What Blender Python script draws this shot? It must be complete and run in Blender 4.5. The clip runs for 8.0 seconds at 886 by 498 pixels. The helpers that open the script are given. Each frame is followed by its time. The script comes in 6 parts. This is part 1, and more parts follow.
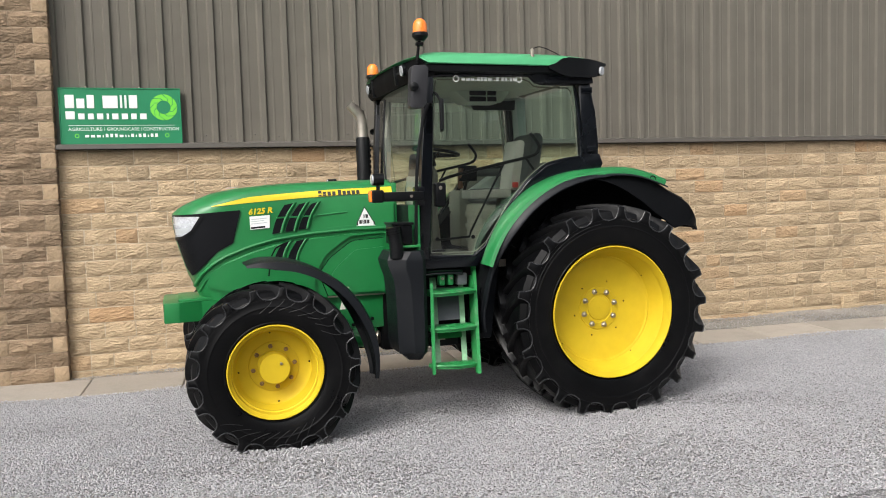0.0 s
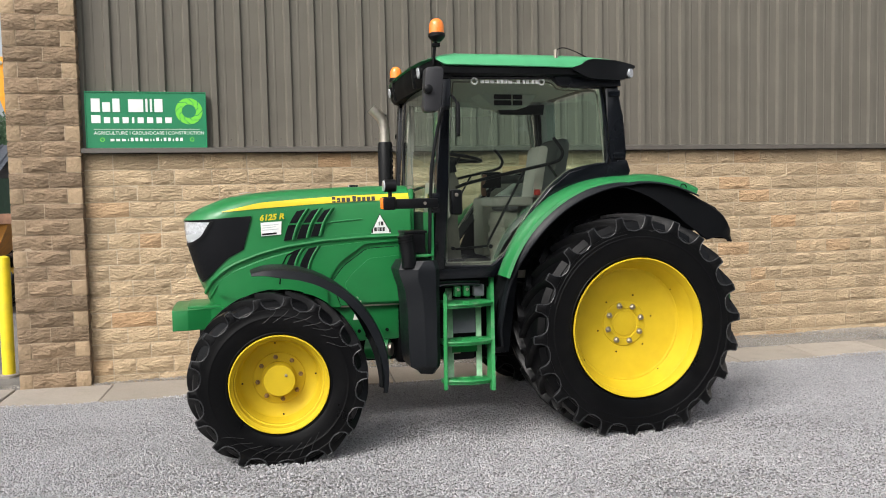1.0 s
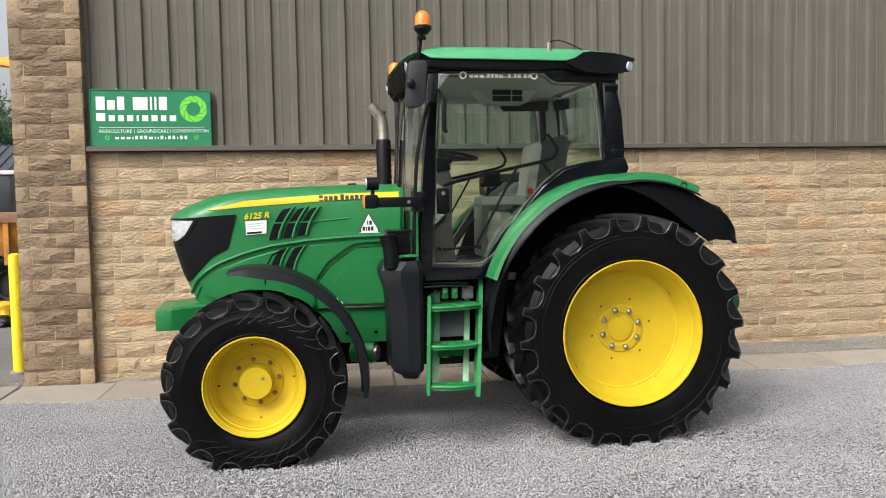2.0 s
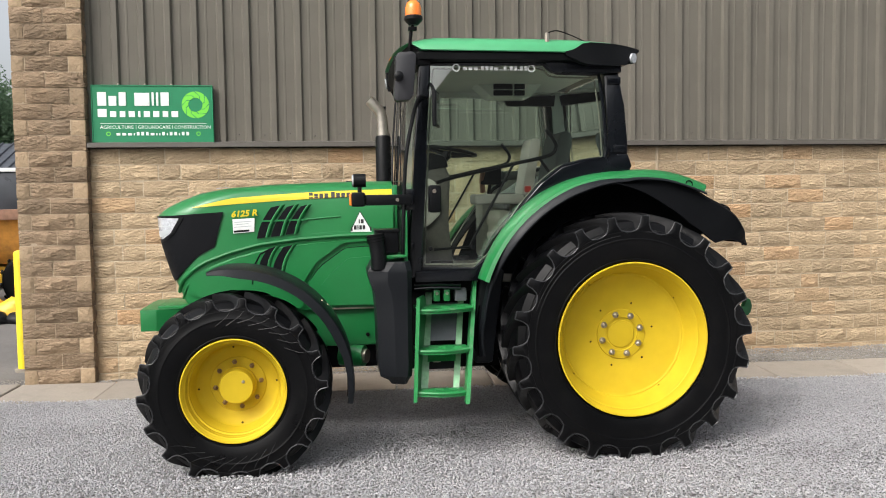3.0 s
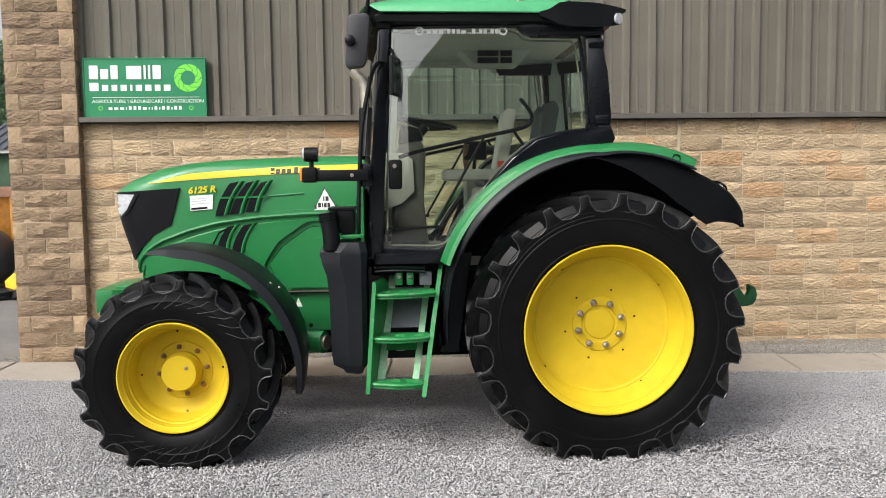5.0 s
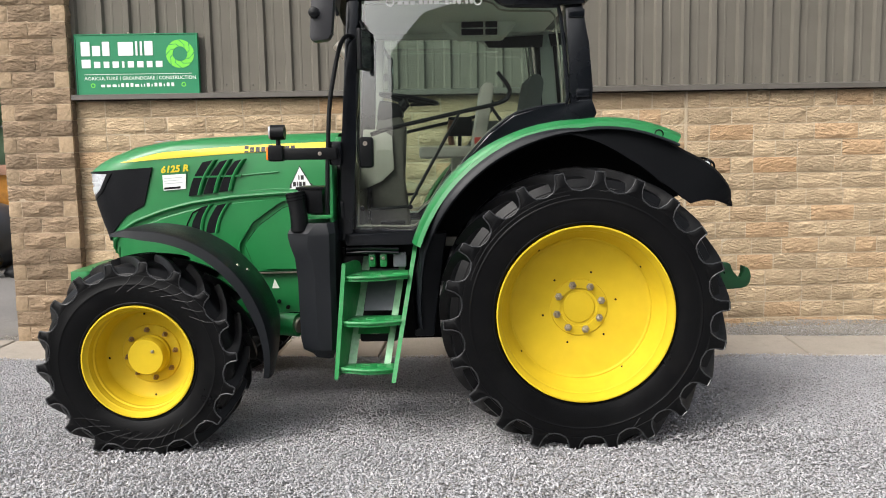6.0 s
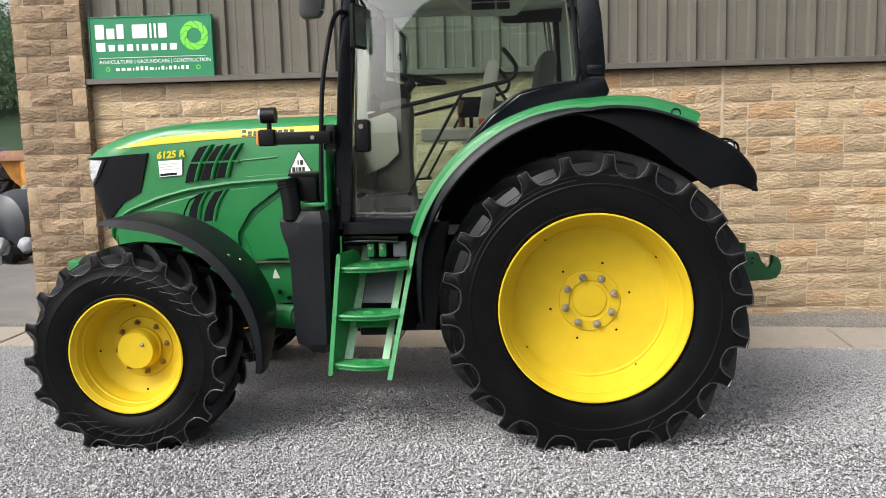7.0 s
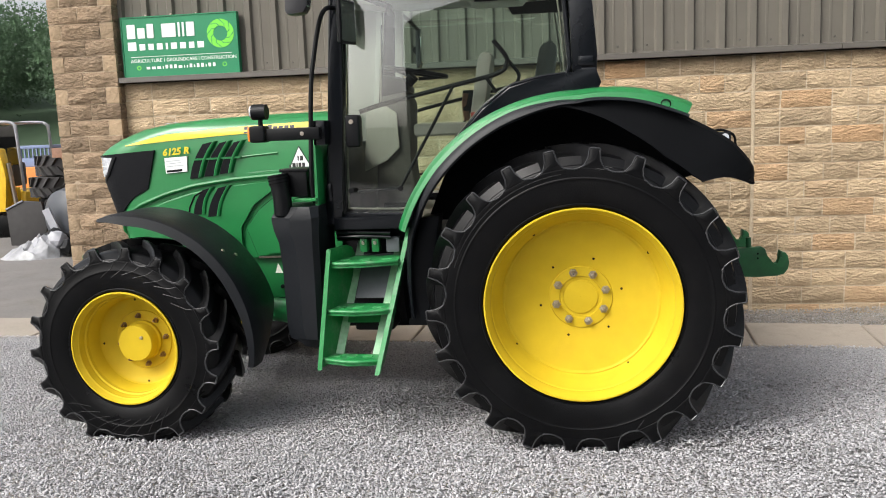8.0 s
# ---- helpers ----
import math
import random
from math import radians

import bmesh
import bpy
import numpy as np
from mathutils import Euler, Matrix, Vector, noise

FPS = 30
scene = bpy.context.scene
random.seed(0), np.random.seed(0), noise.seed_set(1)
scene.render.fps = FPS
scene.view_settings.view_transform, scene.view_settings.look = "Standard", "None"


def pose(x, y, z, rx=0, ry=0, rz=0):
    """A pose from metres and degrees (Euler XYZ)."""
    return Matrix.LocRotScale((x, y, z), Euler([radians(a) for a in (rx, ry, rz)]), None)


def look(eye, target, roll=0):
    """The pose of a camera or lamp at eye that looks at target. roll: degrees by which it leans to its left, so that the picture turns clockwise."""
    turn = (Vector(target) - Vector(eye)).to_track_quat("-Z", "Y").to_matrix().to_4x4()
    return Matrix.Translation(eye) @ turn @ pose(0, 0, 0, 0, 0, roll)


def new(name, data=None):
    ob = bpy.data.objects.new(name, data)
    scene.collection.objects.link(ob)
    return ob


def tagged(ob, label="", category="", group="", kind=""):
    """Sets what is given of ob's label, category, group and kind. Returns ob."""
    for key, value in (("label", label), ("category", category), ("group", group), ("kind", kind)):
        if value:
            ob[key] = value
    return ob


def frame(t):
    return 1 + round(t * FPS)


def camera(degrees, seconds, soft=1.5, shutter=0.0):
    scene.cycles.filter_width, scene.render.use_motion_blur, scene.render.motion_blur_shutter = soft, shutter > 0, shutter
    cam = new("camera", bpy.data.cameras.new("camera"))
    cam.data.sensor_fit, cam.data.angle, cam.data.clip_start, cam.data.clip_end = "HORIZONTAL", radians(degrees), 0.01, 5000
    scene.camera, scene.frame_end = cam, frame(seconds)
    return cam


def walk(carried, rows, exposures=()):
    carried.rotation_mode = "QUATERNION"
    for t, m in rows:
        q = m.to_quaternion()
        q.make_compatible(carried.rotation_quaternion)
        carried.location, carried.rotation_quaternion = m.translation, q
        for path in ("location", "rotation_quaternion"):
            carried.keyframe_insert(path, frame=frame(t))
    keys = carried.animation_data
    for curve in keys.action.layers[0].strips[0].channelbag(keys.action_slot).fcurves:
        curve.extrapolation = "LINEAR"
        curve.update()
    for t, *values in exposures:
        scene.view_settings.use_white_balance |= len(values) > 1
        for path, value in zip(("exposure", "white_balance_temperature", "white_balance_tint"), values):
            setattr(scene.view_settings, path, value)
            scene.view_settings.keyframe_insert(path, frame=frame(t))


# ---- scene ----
cam = camera(56.1, 8.0, soft=1.0)
PATH = [
    (0, (0.023, -0.029, 1.734), (0.587, 1.705, 1.603), -1.7),
    (0.5, (0.213, 0.069, 1.736), (0.722, 1.820, 1.614), -1.4),
    (1, (0.375, 0.148, 1.728), (0.826, 1.916, 1.615), -1.2),
    (1.5, (0.626, 0.185, 1.714), (1.019, 1.966, 1.604), -1.1),
    (3, (1.204, 0.444, 1.695), (1.472, 2.248, 1.584), -0.8),
    (3.5, (1.362, 0.515, 1.681), (1.592, 2.326, 1.570), -0.6),
    (4, (1.600, 0.588, 1.674), (1.791, 2.402, 1.557), -0.6),
    (4.5, (1.764, 0.703, 1.659), (1.915, 2.520, 1.527), -0.6),
    (6, (2.341, 0.975, 1.682), (2.373, 2.791, 1.472), -1.0),
    (6.5, (2.490, 1.099, 1.674), (2.470, 2.911, 1.440), -1.2),
    (7, (2.635, 1.278, 1.685), (2.552, 3.087, 1.437), -1.5),
    (7.5, (2.798, 1.340, 1.679), (2.639, 3.143, 1.423), -1.9),
    (8, (3.083, 1.349, 1.686), (2.846, 3.142, 1.425), -2.2),
]
walk(cam, [(t, look(eye, target, roll)) for t, eye, target, roll in PATH], [(0.0, 0.62), (3.0, 0.68), (4.5, 0.74), (6.0, 0.78), (8.0, 0.83)])


# ---- world and light ----
SUN_EL, SUN_AZ = 46.0, 226.0
world = bpy.data.worlds.new("overcast_sky")
scene.world = world
world.use_nodes = True
wn, wl = world.node_tree.nodes, world.node_tree.links
wn.clear()
sky = wn.new("ShaderNodeTexSky")
sky.sky_type, sky.sun_disc = "NISHITA", False
sky.sun_elevation, sky.sun_rotation = radians(SUN_EL), radians(SUN_AZ)
sky.air_density, sky.dust_density, sky.ozone_density = 1.0, 6.0, 1.0
veil = wn.new("ShaderNodeHueSaturation")
veil.inputs["Saturation"].default_value = 0.30
back = wn.new("ShaderNodeBackground")
back.inputs["Strength"].default_value = 0.150
wout = wn.new("ShaderNodeOutputWorld")
wl.new(sky.outputs[0], veil.inputs["Color"])
wl.new(veil.outputs[0], back.inputs["Color"])
wl.new(back.outputs[0], wout.inputs["Surface"])

sun = new("sun", bpy.data.lights.new("sun", "SUN"))
sun.data.energy, sun.data.angle, sun.data.color = 1.02, radians(24), (1.0, 0.97, 0.92)
az = radians(SUN_AZ)
sun.matrix_world = look((0, 0, 0), (-math.sin(az) * math.cos(radians(SUN_EL)), -math.cos(az) * math.cos(radians(SUN_EL)), -math.sin(radians(SUN_EL))))
scene.view_settings.exposure = 0.76


# ---- materials ----
def mat(name, color, rough=0.5, metal=0.0, spread=0.0, grain=40.0, stain=3.0, bump=0.0, bump_scale=60.0, coat=0.0, random_by="", spec=0.5, dirt=None, dirt_amount=0.0, stretch=None, cells=0.0, odd=None):
    """A surface with fine grain, broad stains, optional relief, and a spread of tone from piece to piece."""
    m = bpy.data.materials.new(name)
    m.use_nodes = True
    n, l = m.node_tree.nodes, m.node_tree.links
    b = n["Principled BSDF"]
    b.inputs["Roughness"].default_value, b.inputs["Metallic"].default_value = rough, metal
    b.inputs["Coat Weight"].default_value, b.inputs["Specular IOR Level"].default_value = coat, spec
    b.inputs["Coat Roughness"].default_value = 0.12
    co = n.new("ShaderNodeTexCoord")
    fine, broad = n.new("ShaderNodeTexNoise"), n.new("ShaderNodeTexNoise")
    fine.inputs["Scale"].default_value, fine.inputs["Detail"].default_value = grain, 4
    broad.inputs["Scale"].default_value, broad.inputs["Detail"].default_value = stain, 5
    geo = n.new("ShaderNodeNewGeometry")
    for tex in (fine, broad):
        l.new(geo.outputs["Position"], tex.inputs["Vector"])
    add = n.new("ShaderNodeMath")
    add.operation = "ADD"
    l.new(fine.outputs["Fac"], add.inputs[0])
    l.new(broad.outputs["Fac"], add.inputs[1])
    total = add.outputs[0]
    if cells:
        pebbles = n.new("ShaderNodeTexVoronoi")
        pebbles.inputs["Scale"].default_value = cells
        l.new(geo.outputs["Position"], pebbles.inputs["Vector"])
        split = n.new("ShaderNodeSeparateColor")
        l.new(pebbles.outputs["Color"], split.inputs[0])
    if random_by:
        if random_by == "cells":
            src = split.outputs[0]
        elif random_by == "object":
            src = n.new("ShaderNodeObjectInfo").outputs["Random"]
        else:
            src = geo.outputs["Random Per Island"]
        more = n.new("ShaderNodeMath")
        more.operation = "ADD"
        l.new(total, more.inputs[0])
        l.new(src, more.inputs[1])
        total = more.outputs[0]
    rng = n.new("ShaderNodeMapRange")
    rng.inputs["From Min"].default_value, rng.inputs["From Max"].default_value = (0.8, 2.2) if random_by else (0.6, 1.4)
    rng.inputs["To Min"].default_value, rng.inputs["To Max"].default_value = 1 - spread, 1 + spread
    l.new(total, rng.inputs["Value"])
    mul = n.new("ShaderNodeVectorMath")
    mul.operation = "SCALE"
    mul.inputs[0].default_value = color
    l.new(rng.outputs[0], mul.inputs["Scale"])
    col = mul.outputs[0]
    if odd:
        shift = n.new("ShaderNodeMath")
        shift.operation = "MULTIPLY"
        shift.inputs[1].default_value = 7.31
        l.new(src, shift.inputs[0])
        part_of = n.new("ShaderNodeMath")
        part_of.operation = "FRACT"
        l.new(shift.outputs[0], part_of.inputs[0])
        pick = n.new("ShaderNodeMapRange")
        pick.inputs["From Min"].default_value, pick.inputs["From Max"].default_value = odd[1], 1.0
        pick.inputs["To Max"].default_value = 0.8
        l.new(part_of.outputs[0], pick.inputs["Value"])
        tone = n.new("ShaderNodeMix")
        tone.data_type = "RGBA"
        l.new(pick.outputs[0], tone.inputs["Factor"])
        l.new(col, tone.inputs["A"])
        tone.inputs["B"].default_value = (*odd[0], 1)
        col = tone.outputs["Result"]
    if dirt:
        spots = n.new("ShaderNodeTexNoise")
        spots.inputs["Scale"].default_value, spots.inputs["Detail"].default_value, spots.inputs["Roughness"].default_value = stain * 2.3, 8, 0.65
        l.new(geo.outputs["Position"], spots.inputs["Vector"])
        edge = n.new("ShaderNodeMapRange")
        edge.inputs["From Min"].default_value, edge.inputs["From Max"].default_value = 0.5, 0.72
        edge.inputs["To Max"].default_value = dirt_amount
        l.new(spots.outputs["Fac"], edge.inputs["Value"])
        mix = n.new("ShaderNodeMix")
        mix.data_type = "RGBA"
        l.new(edge.outputs[0], mix.inputs["Factor"])
        l.new(col, mix.inputs["A"])
        mix.inputs["B"].default_value = (*dirt, 1)
        col = mix.outputs["Result"]
    l.new(col, b.inputs["Base Color"])
    rr = n.new("ShaderNodeMapRange")
    rr.inputs["From Min"].default_value, rr.inputs["From Max"].default_value = 0.3, 0.7
    rr.inputs["To Min"].default_value, rr.inputs["To Max"].default_value = max(0.02, rough - 0.08), min(1, rough + 0.1)
    l.new(broad.outputs["Fac"], rr.inputs["Value"])
    l.new(rr.outputs[0], b.inputs["Roughness"])
    if bump:
        rel = n.new("ShaderNodeTexNoise")
        rel.inputs["Scale"].default_value, rel.inputs["Detail"].default_value = bump_scale, 6
        if stretch:
            pull = n.new("ShaderNodeVectorMath")
            pull.operation = "MULTIPLY"
            pull.inputs[1].default_value = stretch
            l.new(geo.outputs["Position"], pull.inputs[0])
            l.new(pull.outputs[0], rel.inputs["Vector"])
        else:
            l.new(geo.outputs["Position"], rel.inputs["Vector"])
        bp = n.new("ShaderNodeBump")
        bp.inputs["Strength"].default_value, bp.inputs["Distance"].default_value = 1.0, bump
        height = rel.outputs["Fac"]
        if cells:
            dome = n.new("ShaderNodeMath")
            dome.operation = "SUBTRACT"
            l.new(rel.outputs["Fac"], dome.inputs[0])
            l.new(pebbles.outputs["Distance"], dome.inputs[1])
            height = dome.outputs[0]
        l.new(height, bp.inputs["Height"])
        l.new(bp.outputs[0], b.inputs["Normal"])
    return m


def glass_mat(name, tint, rough=0.0, reflect=1.0, ior=2.2, dust=0.017):
    """Thin dusty window glass: straight view through, with mirror gloss by Fresnel."""
    m = bpy.data.materials.new(name)
    m.use_nodes = True
    n, l = m.node_tree.nodes, m.node_tree.links
    n.clear()
    out, mix = n.new("ShaderNodeOutputMaterial"), n.new("ShaderNodeMixShader")
    see, gloss, fres = n.new("ShaderNodeBsdfTransparent"), n.new("ShaderNodeBsdfGlossy"), n.new("ShaderNodeFresnel")
    see.inputs["Color"].default_value = (*tint, 1)
    gloss.inputs["Roughness"].default_value = rough
    gloss.inputs["Color"].default_value = (reflect, reflect, reflect, 1)
    fres.inputs["IOR"].default_value = ior
    film, veil_mix, cloud, amount = n.new("ShaderNodeBsdfDiffuse"), n.new("ShaderNodeMixShader"), n.new("ShaderNodeTexNoise"), n.new("ShaderNodeMapRange")
    film.inputs["Color"].default_value = (0.62, 0.64, 0.62, 1)
    cloud.inputs["Scale"].default_value, cloud.inputs["Detail"].default_value = 3.5, 5
    amount.inputs["From Min"].default_value, amount.inputs["From Max"].default_value = 0.3, 0.7
    amount.inputs["To Min"].default_value, amount.inputs["To Max"].default_value = dust * 0.6, dust * 1.4
    l.new(cloud.outputs["Fac"], amount.inputs["Value"])
    l.new(amount.outputs[0], veil_mix.inputs[0])
    l.new(see.outputs[0], veil_mix.inputs[1])
    l.new(film.outputs[0], veil_mix.inputs[2])
    l.new(fres.outputs[0], mix.inputs[0])
    l.new(veil_mix.outputs[0], mix.inputs[1])
    l.new(gloss.outputs[0], mix.inputs[2])
    l.new(mix.outputs[0], out.inputs["Surface"])
    return m


GREEN = mat("green_paint", (0.011, 0.168, 0.044), 0.38, spread=0.10, grain=9, stain=1.5, coat=0.18)
# body green made lighter: the sky's sheen on the roof is in the colour
ROOF_GREEN_SKYLIT = mat("green_paint_skylit", (0.058, 0.325, 0.138), 0.42, spread=0.10, grain=9, stain=1.5, coat=0.2)
STEP_GREEN = mat("worn_green_paint", (0.014, 0.200, 0.050), 0.42, spread=0.22, grain=60, stain=6, dirt=(0.25, 0.30, 0.24), dirt_amount=0.35)
WORN_GREEN = mat("pale_worn_green_paint", (0.24, 0.46, 0.27), 0.5, spread=0.3, grain=40, stain=8, dirt=(0.40, 0.48, 0.40), dirt_amount=0.6)
# dirty green, darkened further for the shade the rear linkage stands in
SHADED_DIRTY_GREEN = mat("shaded_oily_green_paint", (0.007, 0.060, 0.020), 0.5, spread=0.35, grain=30, stain=9, dirt=(0.01, 0.012, 0.01), dirt_amount=0.6)
# scuffed body green at about half brightness, linkage shade included in the colour
SHADED_HOOK_GREEN = mat("shaded_scuffed_green_paint", (0.008, 0.085, 0.026), 0.45, spread=0.2, grain=30, stain=9, dirt=(0.02, 0.022, 0.018), dirt_amount=0.4)
DARK_SEAT = mat("dark_seat_cloth", (0.13, 0.13, 0.125), 0.9, spread=0.15, grain=150, bump=0.001, bump_scale=300)
KICK = mat("grey_plate", (0.10, 0.105, 0.12), 0.45, spread=0.15, grain=30)
YELLOW = mat("yellow_paint", (0.545, 0.392, 0.018), 0.55, spread=0.10, grain=9, stain=2, coat=0.0, spec=0.16, dirt=(0.46, 0.32, 0.04), dirt_amount=0.12)
STRIPE = mat("yellow_stripe", (0.650, 0.510, 0.016), 0.35, spread=0.04, grain=20)
RUBBER = mat("tyre_rubber", (0.0024, 0.0025, 0.0029), 0.34, spec=0.18, spread=0.25, grain=50, stain=4, bump=0.0008, bump_scale=120, dirt=(0.010, 0.0095, 0.009), dirt_amount=0.35)
SHELL = mat("grey_plastic_shell", (0.022, 0.022, 0.025), 0.42, spread=0.15, grain=30, stain=4, bump=0.0004, bump_scale=200)
# paler than the tyre: scuffs, plus light caught on moulded edges put in colour
SCUFF_GLINT = mat("scuffed_rubber_glint", (0.014, 0.014, 0.015), 0.5, spread=0.3, grain=60)
# paler rubber for the lug rims: sky highlights painted as colour
LUG_GLINT = mat("rubber_edge_glint", (0.026, 0.027, 0.029), 0.32, spread=0.6, grain=25, stain=8)
FENDER_BLACK = mat("matt_black_plastic", (0.0042, 0.0046, 0.0054), 0.6, spec=0.06, spread=0.2, grain=60, stain=3)
PLASTIC = mat("black_plastic", (0.0038, 0.0042, 0.005), 0.38, spec=0.20, spread=0.18, grain=80, stain=4, bump=0.0006, bump_scale=500)
FENDER_PLASTIC = mat("grey_black_plastic", (0.0065, 0.0078, 0.010), 0.42, spec=0.28, spread=0.18, grain=80, stain=3, bump=0.0006, bump_scale=500)
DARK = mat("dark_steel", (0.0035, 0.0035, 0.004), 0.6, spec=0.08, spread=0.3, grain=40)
FRAME = mat("black_frame_paint", (0.004, 0.005, 0.007), 0.22, spread=0.12, grain=40, spec=0.4)
MESH = mat("grille_mesh", (0.0035, 0.004, 0.0055), 0.55, spec=0.14, spread=0.3, grain=200, bump=0.002, bump_scale=400)
STEEL = mat("bright_steel", (0.42, 0.37, 0.31), 0.35, metal=0.9, spread=0.15, grain=60)
RUSTY_NUT = mat("rusty_steel", (0.24, 0.15, 0.07), 0.6, metal=0.4, spread=0.4, grain=60)
CHROME = mat("stainless_pipe", (0.50, 0.46, 0.40), 0.38, metal=0.85, spread=0.25, grain=20)
LAMP = mat("lamp_lens", (0.50, 0.52, 0.55), 0.10, spread=0.35, grain=90, stain=25, coat=0.8)
AMBER = mat("amber_lens", (0.90, 0.22, 0.02), 0.25, spread=0.1, grain=60, coat=0.5)
RED = mat("red_plastic", (0.35, 0.03, 0.02), 0.4, spread=0.1)
WHITE = mat("white_print", (0.78, 0.80, 0.78), 0.5, spread=0.04)
PRINT_GREY = mat("grey_print", (0.42, 0.45, 0.46), 0.5, spread=0.05)
BLACK_PRINT = mat("black_print", (0.02, 0.02, 0.02), 0.5, spread=0.05)
PILLAR = mat("pillar_trim_plastic", (0.46, 0.46, 0.41), 0.6, spread=0.10, grain=60, stain=3)
CREAM = mat("cab_trim_plastic", (0.78, 0.77, 0.70), 0.6, spread=0.10, grain=60, stain=3)
SEAT = mat("seat_cloth", (0.36, 0.34, 0.30), 0.9, spread=0.15, grain=150, bump=0.001, bump_scale=300)
GLASS = glass_mat("green_tinted_glass", (0.84, 0.98, 0.91), ior=2.3, dust=0.004)
SCREEN = glass_mat("windscreen_glass", (0.85, 0.95, 0.90), ior=1.6, dust=0.008)
REAR_GLASS = glass_mat("rear_window_glass", (0.80, 0.95, 0.88), ior=1.06, dust=0.006)
SHADE = mat("smoked_panel", (0.035, 0.042, 0.042), 0.12, spread=0.1, coat=0.5)
MIRROR = mat("mirror_glass", (0.75, 0.78, 0.80), 0.04, metal=1.0, spread=0.02)
SIGN = mat("sign_green", (0.010, 0.200, 0.085), 0.45, spread=0.05, grain=10)
LIME = mat("lime_print", (0.16, 0.62, 0.05), 0.5, spread=0.04)
STONE = mat("buff_stone", (0.432, 0.326, 0.206), 0.9, spread=0.22, grain=70, stain=1.1, bump=0.028, bump_scale=30, stretch=(0.8, 1, 1.7), random_by="object", odd=((0.46, 0.28, 0.145), 0.86), dirt=(0.22, 0.15, 0.085), dirt_amount=0.35)
STONE_REST = mat("buff_stone_course", (0.432, 0.326, 0.206), 0.9, spread=0.22, grain=70, stain=1.1, bump=0.028, bump_scale=30, stretch=(0.8, 1, 1.7), random_by="island", odd=((0.46, 0.28, 0.145), 0.86), dirt=(0.22, 0.15, 0.085), dirt_amount=0.35)
PIER_STONE = mat("brown_stone", (0.240, 0.170, 0.108), 0.9, spread=0.35, grain=30, stain=2.0, bump=0.030, bump_scale=30, stretch=(0.8, 0.8, 1.6), random_by="object", dirt=(0.12, 0.09, 0.06), dirt_amount=0.45)
HEAD_STONE = mat("pale_stone", (0.35, 0.255, 0.160), 0.9, spread=0.28, grain=30, stain=2.0, bump=0.014, bump_scale=34, random_by="object", dirt=(0.16, 0.11, 0.07), dirt_amount=0.5)
PIER_MORTAR = mat("brown_mortar", (0.42, 0.33, 0.235), 0.95, spread=0.25, grain=80, bump=0.002, bump_scale=150)
MORTAR = mat("mortar", (0.49, 0.40, 0.285), 0.95, spread=0.2, grain=80, bump=0.002, bump_scale=150)
# dark tone for the added wall out of view, mirrored in the glass
UNSEEN_WALL = mat("unseen_wall_dark", (0.055, 0.052, 0.046), 0.7, spread=0.15, grain=3, stain=0.7)
CONSOLE = mat("grey_brown_plastic", (0.10, 0.092, 0.078), 0.6, spread=0.2, grain=40, stain=5)
SIDE_PANEL = mat("pale_grey_plastic", (0.50, 0.48, 0.41), 0.6, spread=0.12, grain=60, stain=4)
PANEL = mat("beige_grey_plastic", (0.34, 0.32, 0.265), 0.6, spread=0.15, grain=60, stain=4)
CLAD = mat("brown_grey_cladding", (0.133, 0.122, 0.102), 0.6, spec=0.18, spread=0.10, grain=3, stain=0.7, dirt=(0.11, 0.10, 0.085), dirt_amount=0.35)
FLASHING = mat("flashing", (0.092, 0.083, 0.071), 0.5, spread=0.12, grain=8)
CONCRETE = mat("paving_concrete", (0.31, 0.272, 0.23), 0.9, spread=0.24, grain=60, stain=2.5, bump=0.002, bump_scale=120, random_by="object", dirt=(0.20, 0.18, 0.15), dirt_amount=0.5)
GRAVEL = mat("limestone_gravel", (0.380, 0.378, 0.388), 0.85, spread=0.27, grain=26, stain=0.9, random_by="island")
# gravel by the wall, browner and darker: the wall's shade is in the colour
SHADED_GRAVEL = mat("shaded_gravel", (0.30, 0.275, 0.245), 0.9, spread=0.34, grain=26, stain=1.5, random_by="island")
GRAVEL_BED = mat("gravel_bed", (0.36, 0.353, 0.357), 0.95, spread=0.55, grain=40, stain=0.6, bump=0.034, bump_scale=80, cells=58, random_by="cells")
FAR_ASPHALT = mat("dark_asphalt", (0.055, 0.055, 0.057), 0.9, spread=0.2, grain=60, stain=0.3)
ASPHALT = mat("yard_asphalt", (0.145, 0.137, 0.130), 0.9, spread=0.35, grain=60, stain=1.1, bump=0.004, bump_scale=90, dirt=(0.10, 0.09, 0.075), dirt_amount=0.55)


# ---- mesh helpers ----
def finish(bm, sharp=35.0):
    bmesh.ops.remove_doubles(bm, verts=bm.verts, dist=1e-5)
    bmesh.ops.recalc_face_normals(bm, faces=bm.faces)
    for f in bm.faces:
        f.smooth = True
    for e in bm.edges:
        if len(e.link_faces) != 2 or e.calc_face_angle(0) > radians(sharp):
            e.smooth = False


def mesh_of(name, bm, material, sharp=35.0):
    finish(bm, sharp)
    me = bpy.data.meshes.new(name)
    bm.to_mesh(me)
    bm.free()
    me.materials.append(material)
    return me


def part(name, bm, material, parent, label="", sharp=35.0):
    ob = new(name, mesh_of(name, bm, material, sharp))
    ob.parent = parent
    return tagged(ob, label) if label else ob


def thing(name, label, category, m=None, kind="", group=""):
    ob = new(name)
    ob.empty_display_size = 0.2
    if m is not None:
        ob.matrix_world = m
    return tagged(ob, label, category, group, kind)


